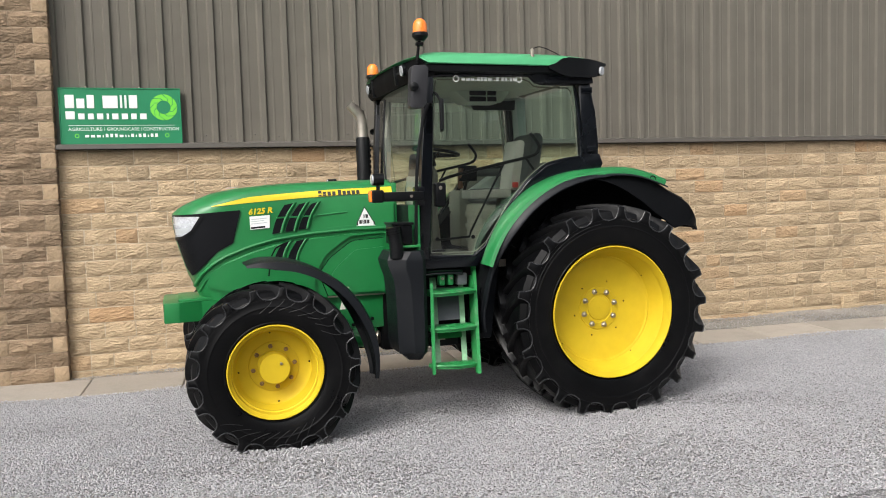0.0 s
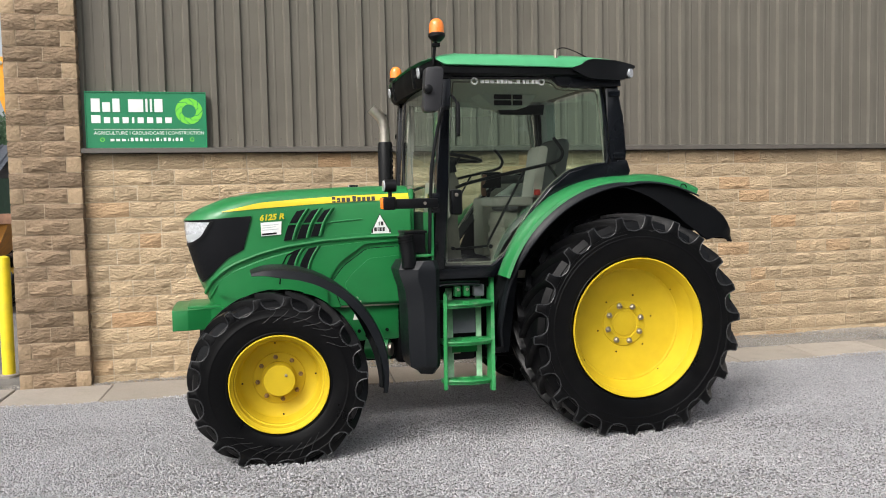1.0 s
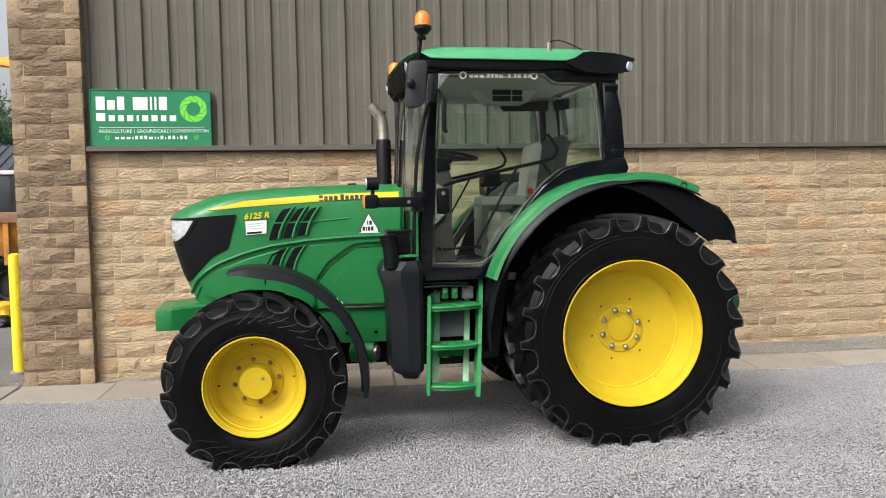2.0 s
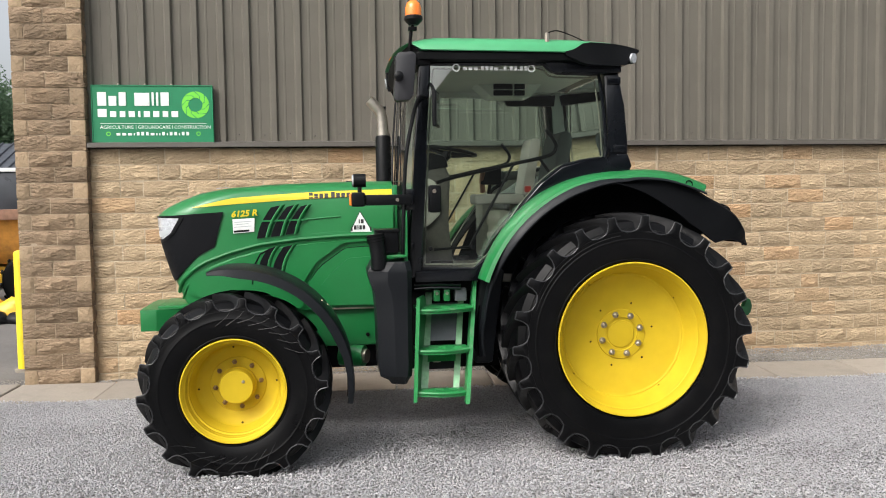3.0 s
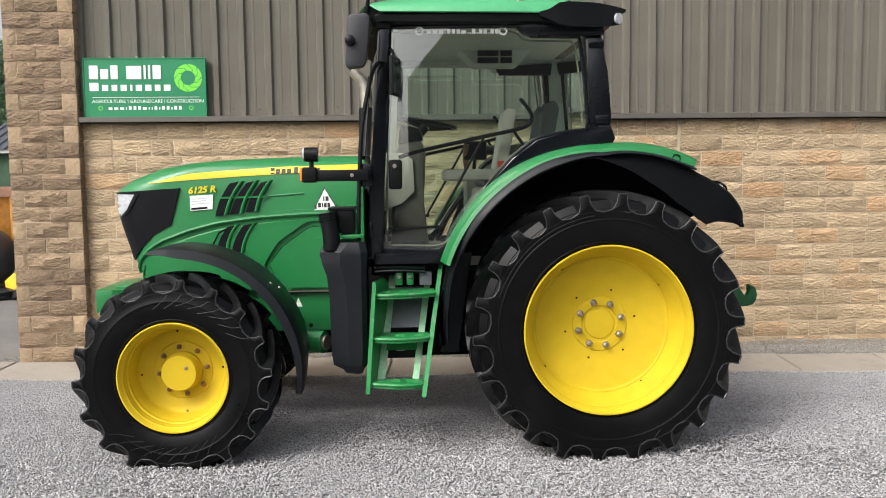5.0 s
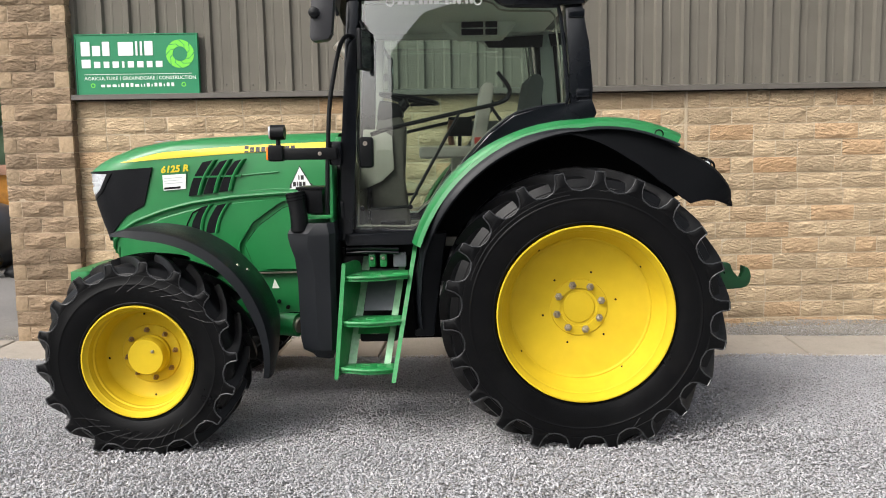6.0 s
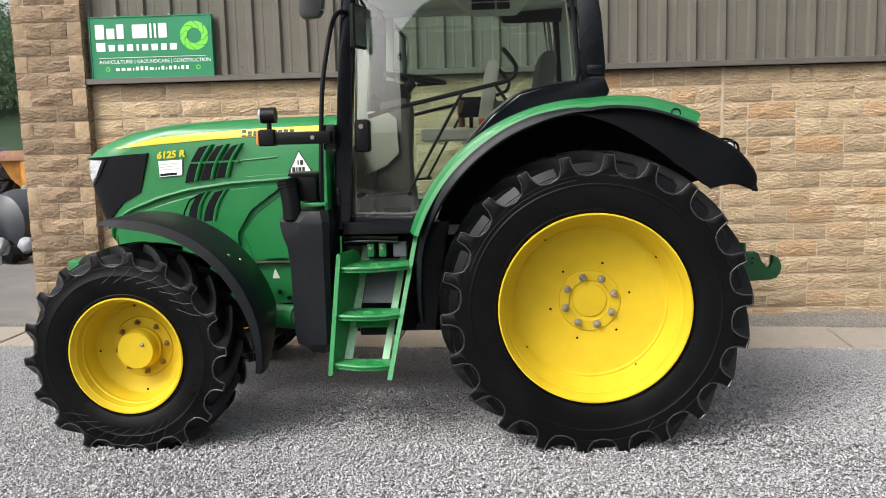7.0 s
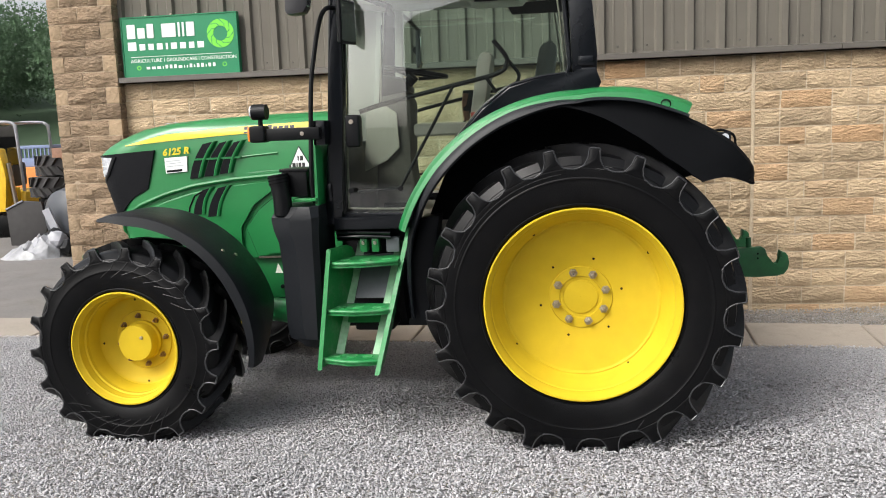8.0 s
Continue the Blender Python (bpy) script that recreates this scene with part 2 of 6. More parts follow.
def box(x0, x1, y0, y1, z0, z1, bevel=0.0, seg=2, bm=None):
    bm = bm or bmesh.new()
    made = bmesh.ops.create_cube(bm, size=1.0, matrix=Matrix.Translation(((x0 + x1) / 2, (y0 + y1) / 2, (z0 + z1) / 2)) @ Matrix.Diagonal((abs(x1 - x0), abs(y1 - y0), abs(z1 - z0), 1)))
    if bevel:
        edges = list({e for v in made["verts"] for e in v.link_edges})
        bmesh.ops.bevel(bm, geom=edges, offset=bevel, segments=seg, affect="EDGES", profile=0.6)
    return bm


def prism(pts, y0, y1, bevel=0.0, bm=None, seg=2):
    """A polygon in x and z, drawn out from y0 to y1."""
    bm = bm or bmesh.new()
    a = [bm.verts.new((x, y0, z)) for x, z in pts]
    b = [bm.verts.new((x, y1, z)) for x, z in pts]
    faces = [bm.faces.new(a), bm.faces.new(b[::-1])]
    for i in range(len(pts)):
        j = (i + 1) % len(pts)
        faces.append(bm.faces.new((a[i], b[i], b[j], a[j])))
    if bevel:
        edges = list({e for f in faces for e in f.edges})
        bmesh.ops.bevel(bm, geom=edges, offset=bevel, segments=seg, affect="EDGES", profile=0.6)
    return bm


def grid(rows, bm=None, loop=False, caps=False):
    """Quads between rows of points."""
    bm = bm or bmesh.new()
    vs = [[bm.verts.new(p) for p in row] for row in rows]
    n = len(rows[0])
    for a, b in zip(vs, vs[1:]):
        for i in range(n if loop else n - 1):
            j = (i + 1) % n
            bm.faces.new((a[i], a[j], b[j], b[i]))
    if caps:
        bm.faces.new(vs[0][::-1])
        bm.faces.new(vs[-1])
    return bm


def smooth_path(pts, n=6):
    """A Catmull-Rom curve through the points."""
    p = [Vector(q) for q in pts]
    p = [2 * p[0] - p[1], *p, 2 * p[-1] - p[-2]]
    out = []
    for a, b, c, d in zip(p, p[1:], p[2:], p[3:]):
        for k in range(n):
            t = k / n
            out.append(0.5 * (2 * b + (c - a) * t + (2 * a - 5 * b + 4 * c - d) * t * t + (3 * b - a - 3 * c + d) * t ** 3))
    out.append(p[-2])
    return out


def tube(pts, r, seg=10, bm=None, r_end=None, flat=1.0):
    bm = bm or bmesh.new()
    pts = [Vector(p) for p in pts]
    rows, side = [], None
    for i, p in enumerate(pts):
        d = (pts[min(i + 1, len(pts) - 1)] - pts[max(i - 1, 0)]).normalized()
        if side is None:
            side = d.orthogonal().normalized()
        side = (side - d * side.dot(d)).normalized()
        up = d.cross(side)
        k = r if r_end is None else r + (r_end - r) * i / max(1, len(pts) - 1)
        rows.append([p + side * math.cos(2 * math.pi * j / seg) * k + up * math.sin(2 * math.pi * j / seg) * k * flat for j in range(seg)])
    return grid(rows, bm, loop=True, caps=True)


def lathe(profile, cx, cz, seg=64, bm=None, caps=False):
    """Radius and y, turned about an axis along y through cx, cz."""
    rows = [[(cx + r * math.cos(2 * math.pi * j / seg), y, cz + r * math.sin(2 * math.pi * j / seg)) for j in range(seg)] for r, y in profile]
    return grid(rows, bm, loop=True, caps=caps)


def lathe_z(profile, cx, cy, seg=24, bm=None, caps=True):
    rows = [[(cx + r * math.cos(2 * math.pi * j / seg), cy + r * math.sin(2 * math.pi * j / seg), z) for j in range(seg)] for r, z in profile]
    return grid(rows, bm, loop=True, caps=caps)


def lerp(a, b, k):
    return a + (b - a) * k


def curve_at(pts, x):
    """Piecewise straight curve through (x, value) pairs."""
    if x <= pts[0][0]:
        return pts[0][1]
    for (a, va), (b, vb) in zip(pts, pts[1:]):
        if x <= b:
            return lerp(va, vb, (x - a) / (b - a))
    return pts[-1][1]


def lettering(text, size, m, material, parent, name="lettering", spacing=1.0, width=None, depth=0.0008, bold=0.0, slant=0.0):
    """Words in the built-in font as a mesh part; m places the baseline's left end, x to the right and y up."""
    cu = bpy.data.curves.new(name, "FONT")
    cu.body, cu.size, cu.extrude, cu.space_character = text, size, depth, spacing
    cu.resolution_u, cu.offset, cu.shear = 3, bold, slant
    tmp = bpy.data.objects.new("tmp_text", cu)
    scene.collection.objects.link(tmp)
    me = bpy.data.meshes.new_from_object(tmp.evaluated_get(bpy.context.evaluated_depsgraph_get()))
    bpy.data.objects.remove(tmp)
    bpy.data.curves.remove(cu)
    if width:
        xs = [v.co.x for v in me.vertices]
        k = width / (max(xs) - min(xs))
        me.transform(Matrix.Diagonal((k, 1, 1, 1)))
    me.transform(m)
    me.materials.append(material)
    ob = new(name, me)
    ob.parent = parent
    return ob


# ---- ground, paving and gravel ----
def ground_z(x, y):
    drop = -0.035 - 0.022 * min(max(y - 5.6, 0.0), 4.0)
    return drop - 0.014 * min(max((1.0 - x) / 2.0, 0.0), 1.0)


def kerb_back(x):
    return 8.95 - 0.08 * x


KERB_WIDTH = 0.70
WALL_Y, PIER_Y, PIER_X0, PIER_X1 = 9.17, 9.07, -1.702, -1.035


def ground_lines(near, far, step):
    inner = list(np.arange(near, far + 0.01, step))
    outer = [4, 12, 30, 80, 250, 900]
    return [near - d for d in reversed(outer)] + inner + [far + d for d in outer]


gx, gy = ground_lines(-8, 12, 0.5), ground_lines(-3, 13, 0.5)
bm = grid([[(x, y, ground_z(x, y)) for x in gx] for y in gy])
me = bpy.data.meshes.new("ground")
finish(bm)
bm.to_mesh(me)
bm.free()
me.materials.append(GRAVEL_BED)
me.materials.append(ASPHALT)
me.materials.append(FAR_ASPHALT)
for f in me.polygons:
    c = f.center
    f.material_index = 2 if c.y < -2.2 else 1 if c.y > kerb_back(c.x) - 0.3 and c.x < -1.7 or abs(c.x) > 18 or c.y > 12 else 0
ground = tagged(new("ground", me), "grey limestone gravel yard running into worn asphalt", "ground", kind="structure")


def gravel_stones(spots, rng, big, material):
    """Broken stones: squashed, turned eight-sided lumps, all in one mesh."""
    n = len(spots)
    base = np.array([(1, 0, 0), (0, 1, 0), (-1, 0, 0), (0, -1, 0), (0, 0, 1), (0, 0, -1)], float)
    tri = np.array([(0, 1, 4), (1, 2, 4), (2, 3, 4), (3, 0, 4), (1, 0, 5), (2, 1, 5), (3, 2, 5), (0, 3, 5)])
    size = big * (0.55 + 0.75 * rng.random((n, 1, 1)) ** 1.5)
    v = base[None] * (1 + 0.5 * (rng.random((n, 6, 3)) - 0.5)) + 0.35 * (rng.random((n, 6, 3)) - 0.5)
    v = v * size * np.array([1.0, 0.8, 0.62])
    a, b = rng.random(n) * 6.283, (rng.random(n) - 0.5) * 1.2
    ca, sa, cb, sb = np.cos(a), np.sin(a), np.cos(b), np.sin(b)
    x, y, z = v[..., 0], v[..., 1], v[..., 2]
    x, z = x * cb[:, None] + z * sb[:, None], -x * sb[:, None] + z * cb[:, None]
    x, y = x * ca[:, None] - y * sa[:, None], x * sa[:, None] + y * ca[:, None]
    v = np.stack([x, y, z], -1) + spots[:, None, :]
    faces = (tri[None] + 6 * np.arange(n)[:, None, None]).reshape(-1, 3)
    out = bpy.data.meshes.new("gravel")
    out.vertices.add(6 * n)
    out.vertices.foreach_set("co", v.reshape(-1))
    out.loops.add(faces.size)
    out.loops.foreach_set("vertex_index", faces.reshape(-1).astype(np.int32))
    out.polygons.add(len(faces))
    out.polygons.foreach_set("loop_start", np.arange(0, faces.size, 3, dtype=np.int32))
    out.update(calc_edges=True)
    out.materials.append(material)
    return out


rng = np.random.default_rng(7)
STONES = 300000
sx, sy = rng.random(STONES) * 13.2 - 3.2, rng.random(STONES) * 5.75 + 3.55
front_edge, back_edge = 8.95 - 0.08 * sx - KERB_WIDTH, 8.95 - 0.08 * sx
strip = (sy > back_edge) & (sy < WALL_Y + 0.03) & (sx > PIER_X1)
strip |= (sy > back_edge) & (sx < PIER_X0 + 0.02) & (sx > PIER_X0 - 0.5) & (rng.random(STONES) < 0.35)
keep = (sy < front_edge + 0.03) | strip
sx, sy, strip = sx[keep], sy[keep], strip[keep]
sz = np.array([ground_z(x, y) for x, y in zip(sx, sy)])
mounds = 0.012 * np.sin(sx * 3.1 + np.sin(sy * 2.3) * 2) + 0.010 * np.sin(sy * 4.7 + sx * 1.3)
sz = sz + 0.004 + 0.012 * rng.random(len(sx)) + np.where(strip, 0.03, 0.0) + np.maximum(mounds, -0.004)
spots = np.stack([sx, sy, sz], -1)
tagged(new("gravel", gravel_stones(spots[~strip], rng, 0.0101, GRAVEL)), "loose pale grey crushed limestone gravel", "gravel", kind="stuff")
tagged(new("gravel_strip", gravel_stones(spots[strip], rng, 0.0102, SHADED_GRAVEL)), "brown-grey gravel along the wall's foot, the wall's shade in its colour", "gravel", kind="stuff")

pavement = thing("pavement", "strip of worn concrete paving slabs beside gravel", "pavement", kind="structure")
SLAB = 0.92
for i in range(-6, 12):
    x0, x1 = -0.845 + SLAB * i + 0.006, -0.845 + SLAB * (i + 1) - 0.006
    c = (x0 + x1) / 2
    z = ground_z(c, kerb_back(c) - 0.35) + 0.028
    bm = box(-SLAB / 2 + 0.006, SLAB / 2 - 0.006, -KERB_WIDTH / 2, KERB_WIDTH / 2, -0.07, 0.0, 0.008, 1)
    slab = part("paving_slab", bm, CONCRETE, pavement)
    rr = random.Random(i)
    slab.matrix_world = pose(c, kerb_back(c) - KERB_WIDTH / 2, z + rr.uniform(-0.004, 0.004), rr.uniform(-0.5, 0.5) + 0.9, rr.uniform(-0.4, 0.4), -4.57)


# ---- stone wall, pier, cladding ----
def stone_piece(length, height, seed, depth=0.08, relief=0.019):
    """A pitched-face block: front towards -y, chipped in level scallops, with its back left open in the wall."""
    rr = random.Random(seed)
    nx, nz = min(9, max(4, round(length / 0.055))), 4
    rows = []
    for k in range(nz + 1):
        row = []
        for i in range(nx + 1):
            edge = i in (0, nx) or k in (0, nz)
            x = length * (i / nx - 0.5) + (0 if edge else rr.uniform(-0.28, 0.28) * length / nx)
            z = height * (k / nz - 0.5) + (0 if edge else rr.uniform(-0.30, 0.30) * height / nz)
            chip = 0.62 + 0.9 * noise.noise(Vector((x * 9.0, seed * 3.7, z * 17.0))) + 0.35 * rr.uniform(-1, 1)
            row.append((x, rr.uniform(-0.004, 0.002) if edge else -relief * min(1.3, max(0.0, chip)), z))
        rows.append(row)
    bm = grid(rows)
    rim = [e for e in bm.edges if e.is_boundary]
    made = bmesh.ops.extrude_edge_only(bm, edges=rim)
    for g in made["geom"]:
        if isinstance(g, bmesh.types.BMVert):
            g.co.y = depth
    return bm


COURSE, WALL_TOP, JOINT = 0.1613, 2.235, 0.012
LENGTHS = (0.22, 0.30, 0.37, 0.44)
piece_data = {}
for n_len, length in enumerate(LENGTHS):
    for k in range(7):
        piece_data[n_len, k] = mesh_of("stone_block", stone_piece(length - JOINT, COURSE - JOINT, 31 * n_len + k), STONE, 24)

MOVE_JOINT_X, WALL_END = 4.89, 12.0
bm = box(PIER_X1 - 0.05, WALL_END, WALL_Y + 0.004, WALL_Y + 0.30, -0.6, WALL_TOP)
wall_north = tagged(new("wall_north", mesh_of("wall_north", bm, MORTAR)), "buff pitched-face stone wall in level courses", "wall", kind="structure")
rest_rows, placed = bmesh.new(), 0
rr = random.Random(11)
for course in range(15):
    zc = WALL_TOP - COURSE * (course + 0.5)
    for start, end in ((PIER_X1 - 0.02, MOVE_JOINT_X - 0.012), (MOVE_JOINT_X + 0.012, WALL_END)):
        x = start
        first = True
        while x < end - 0.02:
            n_len = rr.choice((0, 1, 1, 2, 2, 3, 3)) if not first or course % 2 else rr.choice((0, 1))
            first = False
            length = LENGTHS[n_len]
            if x + length > end - 0.12:
                length = end - x
            m = Matrix.Translation((x + length / 2, WALL_Y + rr.uniform(-0.002, 0.004), zc)) @ Matrix.Diagonal((length / LENGTHS[n_len] if length != LENGTHS[n_len] else 1, 1, 1, 1))
            if x < 6.15 and placed < 320:
                ob = new("stone_block", piece_data[n_len, rr.randrange(7)])
                ob.parent = wall_north
                ob.matrix_world = m
                placed += 1
            else:
                one = stone_piece(length - JOINT, COURSE - JOINT, rr.randrange(9999))
                one.transform(Matrix.Translation((x + length / 2, WALL_Y, zc)))
                tmp = bpy.data.meshes.new("tmp")
                one.to_mesh(tmp)
                one.free()
                rest_rows.from_mesh(tmp)
                bpy.data.meshes.remove(tmp)
            x += length
tagged(part("stone_block_run", rest_rows, STONE_REST, wall_north, sharp=24), kind="stuff")
part("sealant_joint", box(MOVE_JOINT_X - 0.010, MOVE_JOINT_X + 0.010, WALL_Y - 0.004, WALL_Y + 0.02, -0.2, WALL_TOP), MORTAR, wall_north, "pale sealant movement joint")

bm = box(8.80, 9.07, WALL_Y - 0.055, WALL_Y + 0.05, -0.16, 0.105, 0.010)
part("base_block", bm, STONE, wall_north, "projecting smooth stone block at the wall's foot")

PIER_COURSE = 0.1535
bm = box(PIER_X0 + 0.012, PIER_X1 - 0.012, PIER_Y + 0.004, PIER_Y + 0.45, -0.6, 6.6)
wall_pier = tagged(new("wall_pier", mesh_of("wall_pier", bm, PIER_MORTAR)), "brown weathered stone pier at the building's corner", "wall", kind="structure")
pier_width = PIER_X1 - PIER_X0
pier_data = {}
for key, share, stone, rough in (("half", 0.46, PIER_STONE, 0.024), ("other", 0.54, PIER_STONE, 0.024), ("head", 0.19, HEAD_STONE, 0.014), ("long", 0.60, PIER_STONE, 0.026), ("tail", 0.21, HEAD_STONE, 0.014), ("side", 0.35 / pier_width, PIER_STONE, 0.014)):
    for k in range(4):
        pier_data[key, k] = (share * pier_width, mesh_of("stone_block", stone_piece(share * pier_width - 0.009, PIER_COURSE - 0.009, 700 + 13 * k + len(key), relief=rough), stone, 26))
patterns = (("half", "other"), ("head", "long", "tail"), ("other", "half"), ("head", "long", "tail"))
for course in range(44):
    zc = -0.25 + PIER_COURSE * (course + 0.5)
    x = PIER_X0
    for key in patterns[course % 4]:
        w, data = pier_data[key, rr.randrange(4)]
        ob = new("stone_block", data)
        ob.parent = wall_pier
        ob.matrix_world = Matrix.Translation((x + w / 2, PIER_Y + rr.uniform(-0.004, 0.004), zc))
        x += w
    for side_x, turn in ((PIER_X1, 90), (PIER_X0, -90)):
        ob = new("stone_block", pier_data["side", rr.randrange(4)][1])
        ob.parent = wall_pier
        ob.matrix_world = pose(side_x, PIER_Y + 0.2, zc, 0, 0, turn)

CLAD_Y, CLAD_Z0, CLAD_Z1, RIB, RIB_AT = 9.20, 2.285, 6.5, 0.2555, 0.055
cladding = thing("wall_cladding", "brown-grey box-profile steel cladding above stonework", "cladding", kind="structure")
RIBS_PER_SHEET = 4


def cladding_sheet(bulge):
    """One sheet: flats with a shallow stiffener, and raised ribs."""
    prof = []
    for r in range(RIBS_PER_SHEET):
        o = r * RIB
        prof += [(o, 0.0), (o + 0.055, -0.001), (o + 0.060, -0.004), (o + 0.075, -0.004), (o + 0.080, -0.001), (o + RIB - 0.090, 0.0), (o + RIB - 0.072, -0.032), (o + RIB - 0.022, -0.034), (o + RIB - 0.006, 0.0)]
    prof.append((RIBS_PER_SHEET * RIB + 0.004, 0.0))
    zs = (CLAD_Z0, 3.0, 4.0, 5.2, CLAD_Z1)
    return grid([[(x, y + bulge * math.sin(z * 2.1 + x * 3) * 0.003, z) for x, y in prof] for z in zs])


sheets = [mesh_of("cladding_sheet", cladding_sheet(b), CLAD, 20) for b in (0.0, 0.6, -0.8)]
span = RIBS_PER_SHEET * RIB
screw_me = mesh_of("screw", lathe([(0.0005, -0.007), (0.005, -0.006), (0.007, -0.002), (0.009, 0.0)], 0, 0, 8), FLASHING)
start_x = RIB_AT - 5 * RIB
for i in range(13):
    sheet = new("cladding_sheet", sheets[i % 3])
    sheet.parent = cladding
    # the sheets past the doorway end were laid a little wider
    wide = 1.05 if i > 4 else 0.972 if i == 4 else 1.0
    at_x = start_x + i * span if i < 5 else start_x + 5 * span - 0.030 + (i - 5) * span * wide
    sheet.matrix_world = pose(at_x, CLAD_Y + 0.002 * (i % 2), 0) @ Matrix.Diagonal((wide, 1, 1, 1))
    for r in range(RIBS_PER_SHEET):
        screw = new("screw", screw_me)
        screw.parent = cladding
        screw.matrix_world = pose(at_x + (r * RIB + 0.105) * wide, CLAD_Y - 0.001, CLAD_Z0 + 0.085 + 0.012 * math.sin(7.0 * i + 3.0 * r))

bm = bmesh.new()
for a, b in ((PIER_X1 + 0.0, 5.6), (5.605, WALL_END)):
    prism_pts = [(CLAD_Y + 0.03, CLAD_Z0 + 0.03), (CLAD_Y - 0.04, CLAD_Z0 + 0.014), (9.078, CLAD_Z0 + 0.004), (9.075, 2.243), (9.083, 2.240), (9.090, 2.262), (CLAD_Y + 0.03, 2.270)]
    va = [bm.verts.new((a, y, z)) for y, z in prism_pts]
    vb = [bm.verts.new((b, y, z)) for y, z in prism_pts]
    bm.faces.new(va)
    bm.faces.new(vb[::-1])
    for i in range(len(va)):
        j = (i + 1) % len(va)
        bm.faces.new((va[i], vb[i], vb[j], va[j]))
tagged(new("trim", mesh_of("trim", bm, FLASHING)), "folded brown metal drip flashing over stonework", "flashing", kind="structure")

bm = box(PIER_X0 + 0.05, WALL_END, WALL_Y + 0.31, 16.0, -0.5, 6.4)
tagged(new("wall_block", mesh_of("wall_block", bm, CLAD)), "plain closed rear body of the shed", "wall", kind="structure")
bm = box(PIER_X0 - 0.05, WALL_END + 0.1, 9.0, 16.1, 6.61, 6.9, 0.02)
tagged(new("roof", mesh_of("roof", bm, CLAD)), "plain brown steel shed roof", "roof", kind="structure")


# added wall out of view; its outline bounds the sky mirrored in the glass
bm = prism([(-40.0, 2.2), (-40.0, -0.5), (40.0, -0.5), (40.0, 6.0), (16.0, 11.5), (-2.6, 6.0), (-2.6, 2.2)], -16.0, -15.6)
tagged(new("wall_south_unseen", mesh_of("wall_south_unseen", bm, UNSEEN_WALL)), "unseen plain dark brown gabled wall, added to shape reflections in the cab glass", "wall", kind="structure")


# ---- sign on the wall ----
def build_sign():
    x0, x1, z0, z1, y = -0.985, 0.170, 2.290, 2.852, 9.128
    sign = thing("sign_board", "green business sign with white print on the cladding", "sign", pose(x0, y, z0))
    w, h = x1 - x0, z1 - z0
    part("panel", box(0, w, -0.003, 0.02, 0, h, 0.002, 1), SIGN, sign)
    bm = bmesh.new()
    for b in ((-0.006, w + 0.006, h - 0.004, h + 0.008), (-0.006, w + 0.006, -0.008, 0.004)):
        box(b[0], b[1], -0.010, 0.05, b[2], b[3], 0.002, 1, bm)
    for b in ((-0.006, 0.006), (w - 0.006, w + 0.006)):
        box(b[0], b[1], -0.010, 0.05, 0.004, h - 0.004, 0.002, 1, bm)
    part("edge_frame", bm, SIGN, sign)
    for k in (0.22, 0.44, 0.66):
        part("fixing_clip", box(w * k - 0.008, w * k + 0.008, -0.006, 0.03, h + 0.008, h + 0.022, 0.002, 1), STEEL, sign, "small bright fixing clip")
    # business name as plain bars of its size
    u, yv = w / 217.0, -0.006

    def bar(a, b, lo, hi, material, name="name_bar"):
        part(name, box(a * u, b * u, yv, -0.0025, h - hi * u, h - lo * u, 0.006 * (hi - lo) / 25, 2), material, sign)

    for a, b, lo in ((10, 26, 12), (30, 44, 19), (48, 61, 12), (76, 103, 13), (107, 111, 12), (115, 119, 12), (123, 138, 12)):
        bar(a, b, lo, 37, WHITE)
    pos = 10
    for wd in (16, 11, 10, 11, 4, 11, 11, 10, 12):
        bar(pos, pos + wd, 47 if wd < 15 else 43, 58, WHITE)
        pos += wd + 6
    bar(14, 205, 69.2, 69.9, WHITE, "rule_line")
    face = Matrix.Rotation(radians(90), 4, "X")
    for text, a, b in (("AGRICULTURE", 13, 73), ("GROUNDCARE", 81, 139), ("CONSTRUCTION", 146, 212)):
        lettering(text, 0.046, Matrix.Translation((a * u, -0.0045, h - 79.5 * u)) @ face, WHITE, sign, "word", width=(b - a) * u)
    for a in (77, 142.5):
        bar(a, a + 0.7, 73, 80.5, WHITE, "rule_line")
    pos = 42
    for wd in (7, 7, 7, 2, 5, 5, 5, 7, 2, 2, 5, 2, 5, 5, 2, 5, 5):
        bar(pos, pos + wd, 85.5 if wd in (5,) else 87.5, 92, WHITE, "address_bar")
        pos += wd + 3.3
    for cx, r0, r1, mt in ((186, 13, 25, LIME), (28, 2.6, 4.0, LIME), (190, 2.6, 4.0, LIME)):
        cz = h - (35 if r1 > 10 else 89) * u
        bm = lathe([(r0 * u, -0.0025), (r0 * u, yv), (r1 * u, yv), (r1 * u, -0.0025)], cx * u, cz, 40)
        part("ring_emblem", bm, mt, sign, "lime ring emblem")
        if r1 > 10:
            for k in range(8):
                a = k * math.pi / 4
                pts = [(cx * u + r * u * math.cos(a + t), cz + r * u * math.sin(a + t)) for r, t in ((12, 0.0), (18, 0.28), (26, 0.85), (26, 0.93), (18, 0.36), (12, 0.1))]
                part("emblem_gap", prism(pts, yv - 0.0012, yv + 0.001), SIGN, sign)


build_sign()


# ---- tractor: rear to +x, near side to -y, origin on the ground under the rear axle ----
TRACTOR = pose(3.244, 6.85, 0, 0, 0, -0.5)
REAR_Z, FRONT_X, FRONT_Z = 0.750, -2.572, 0.514


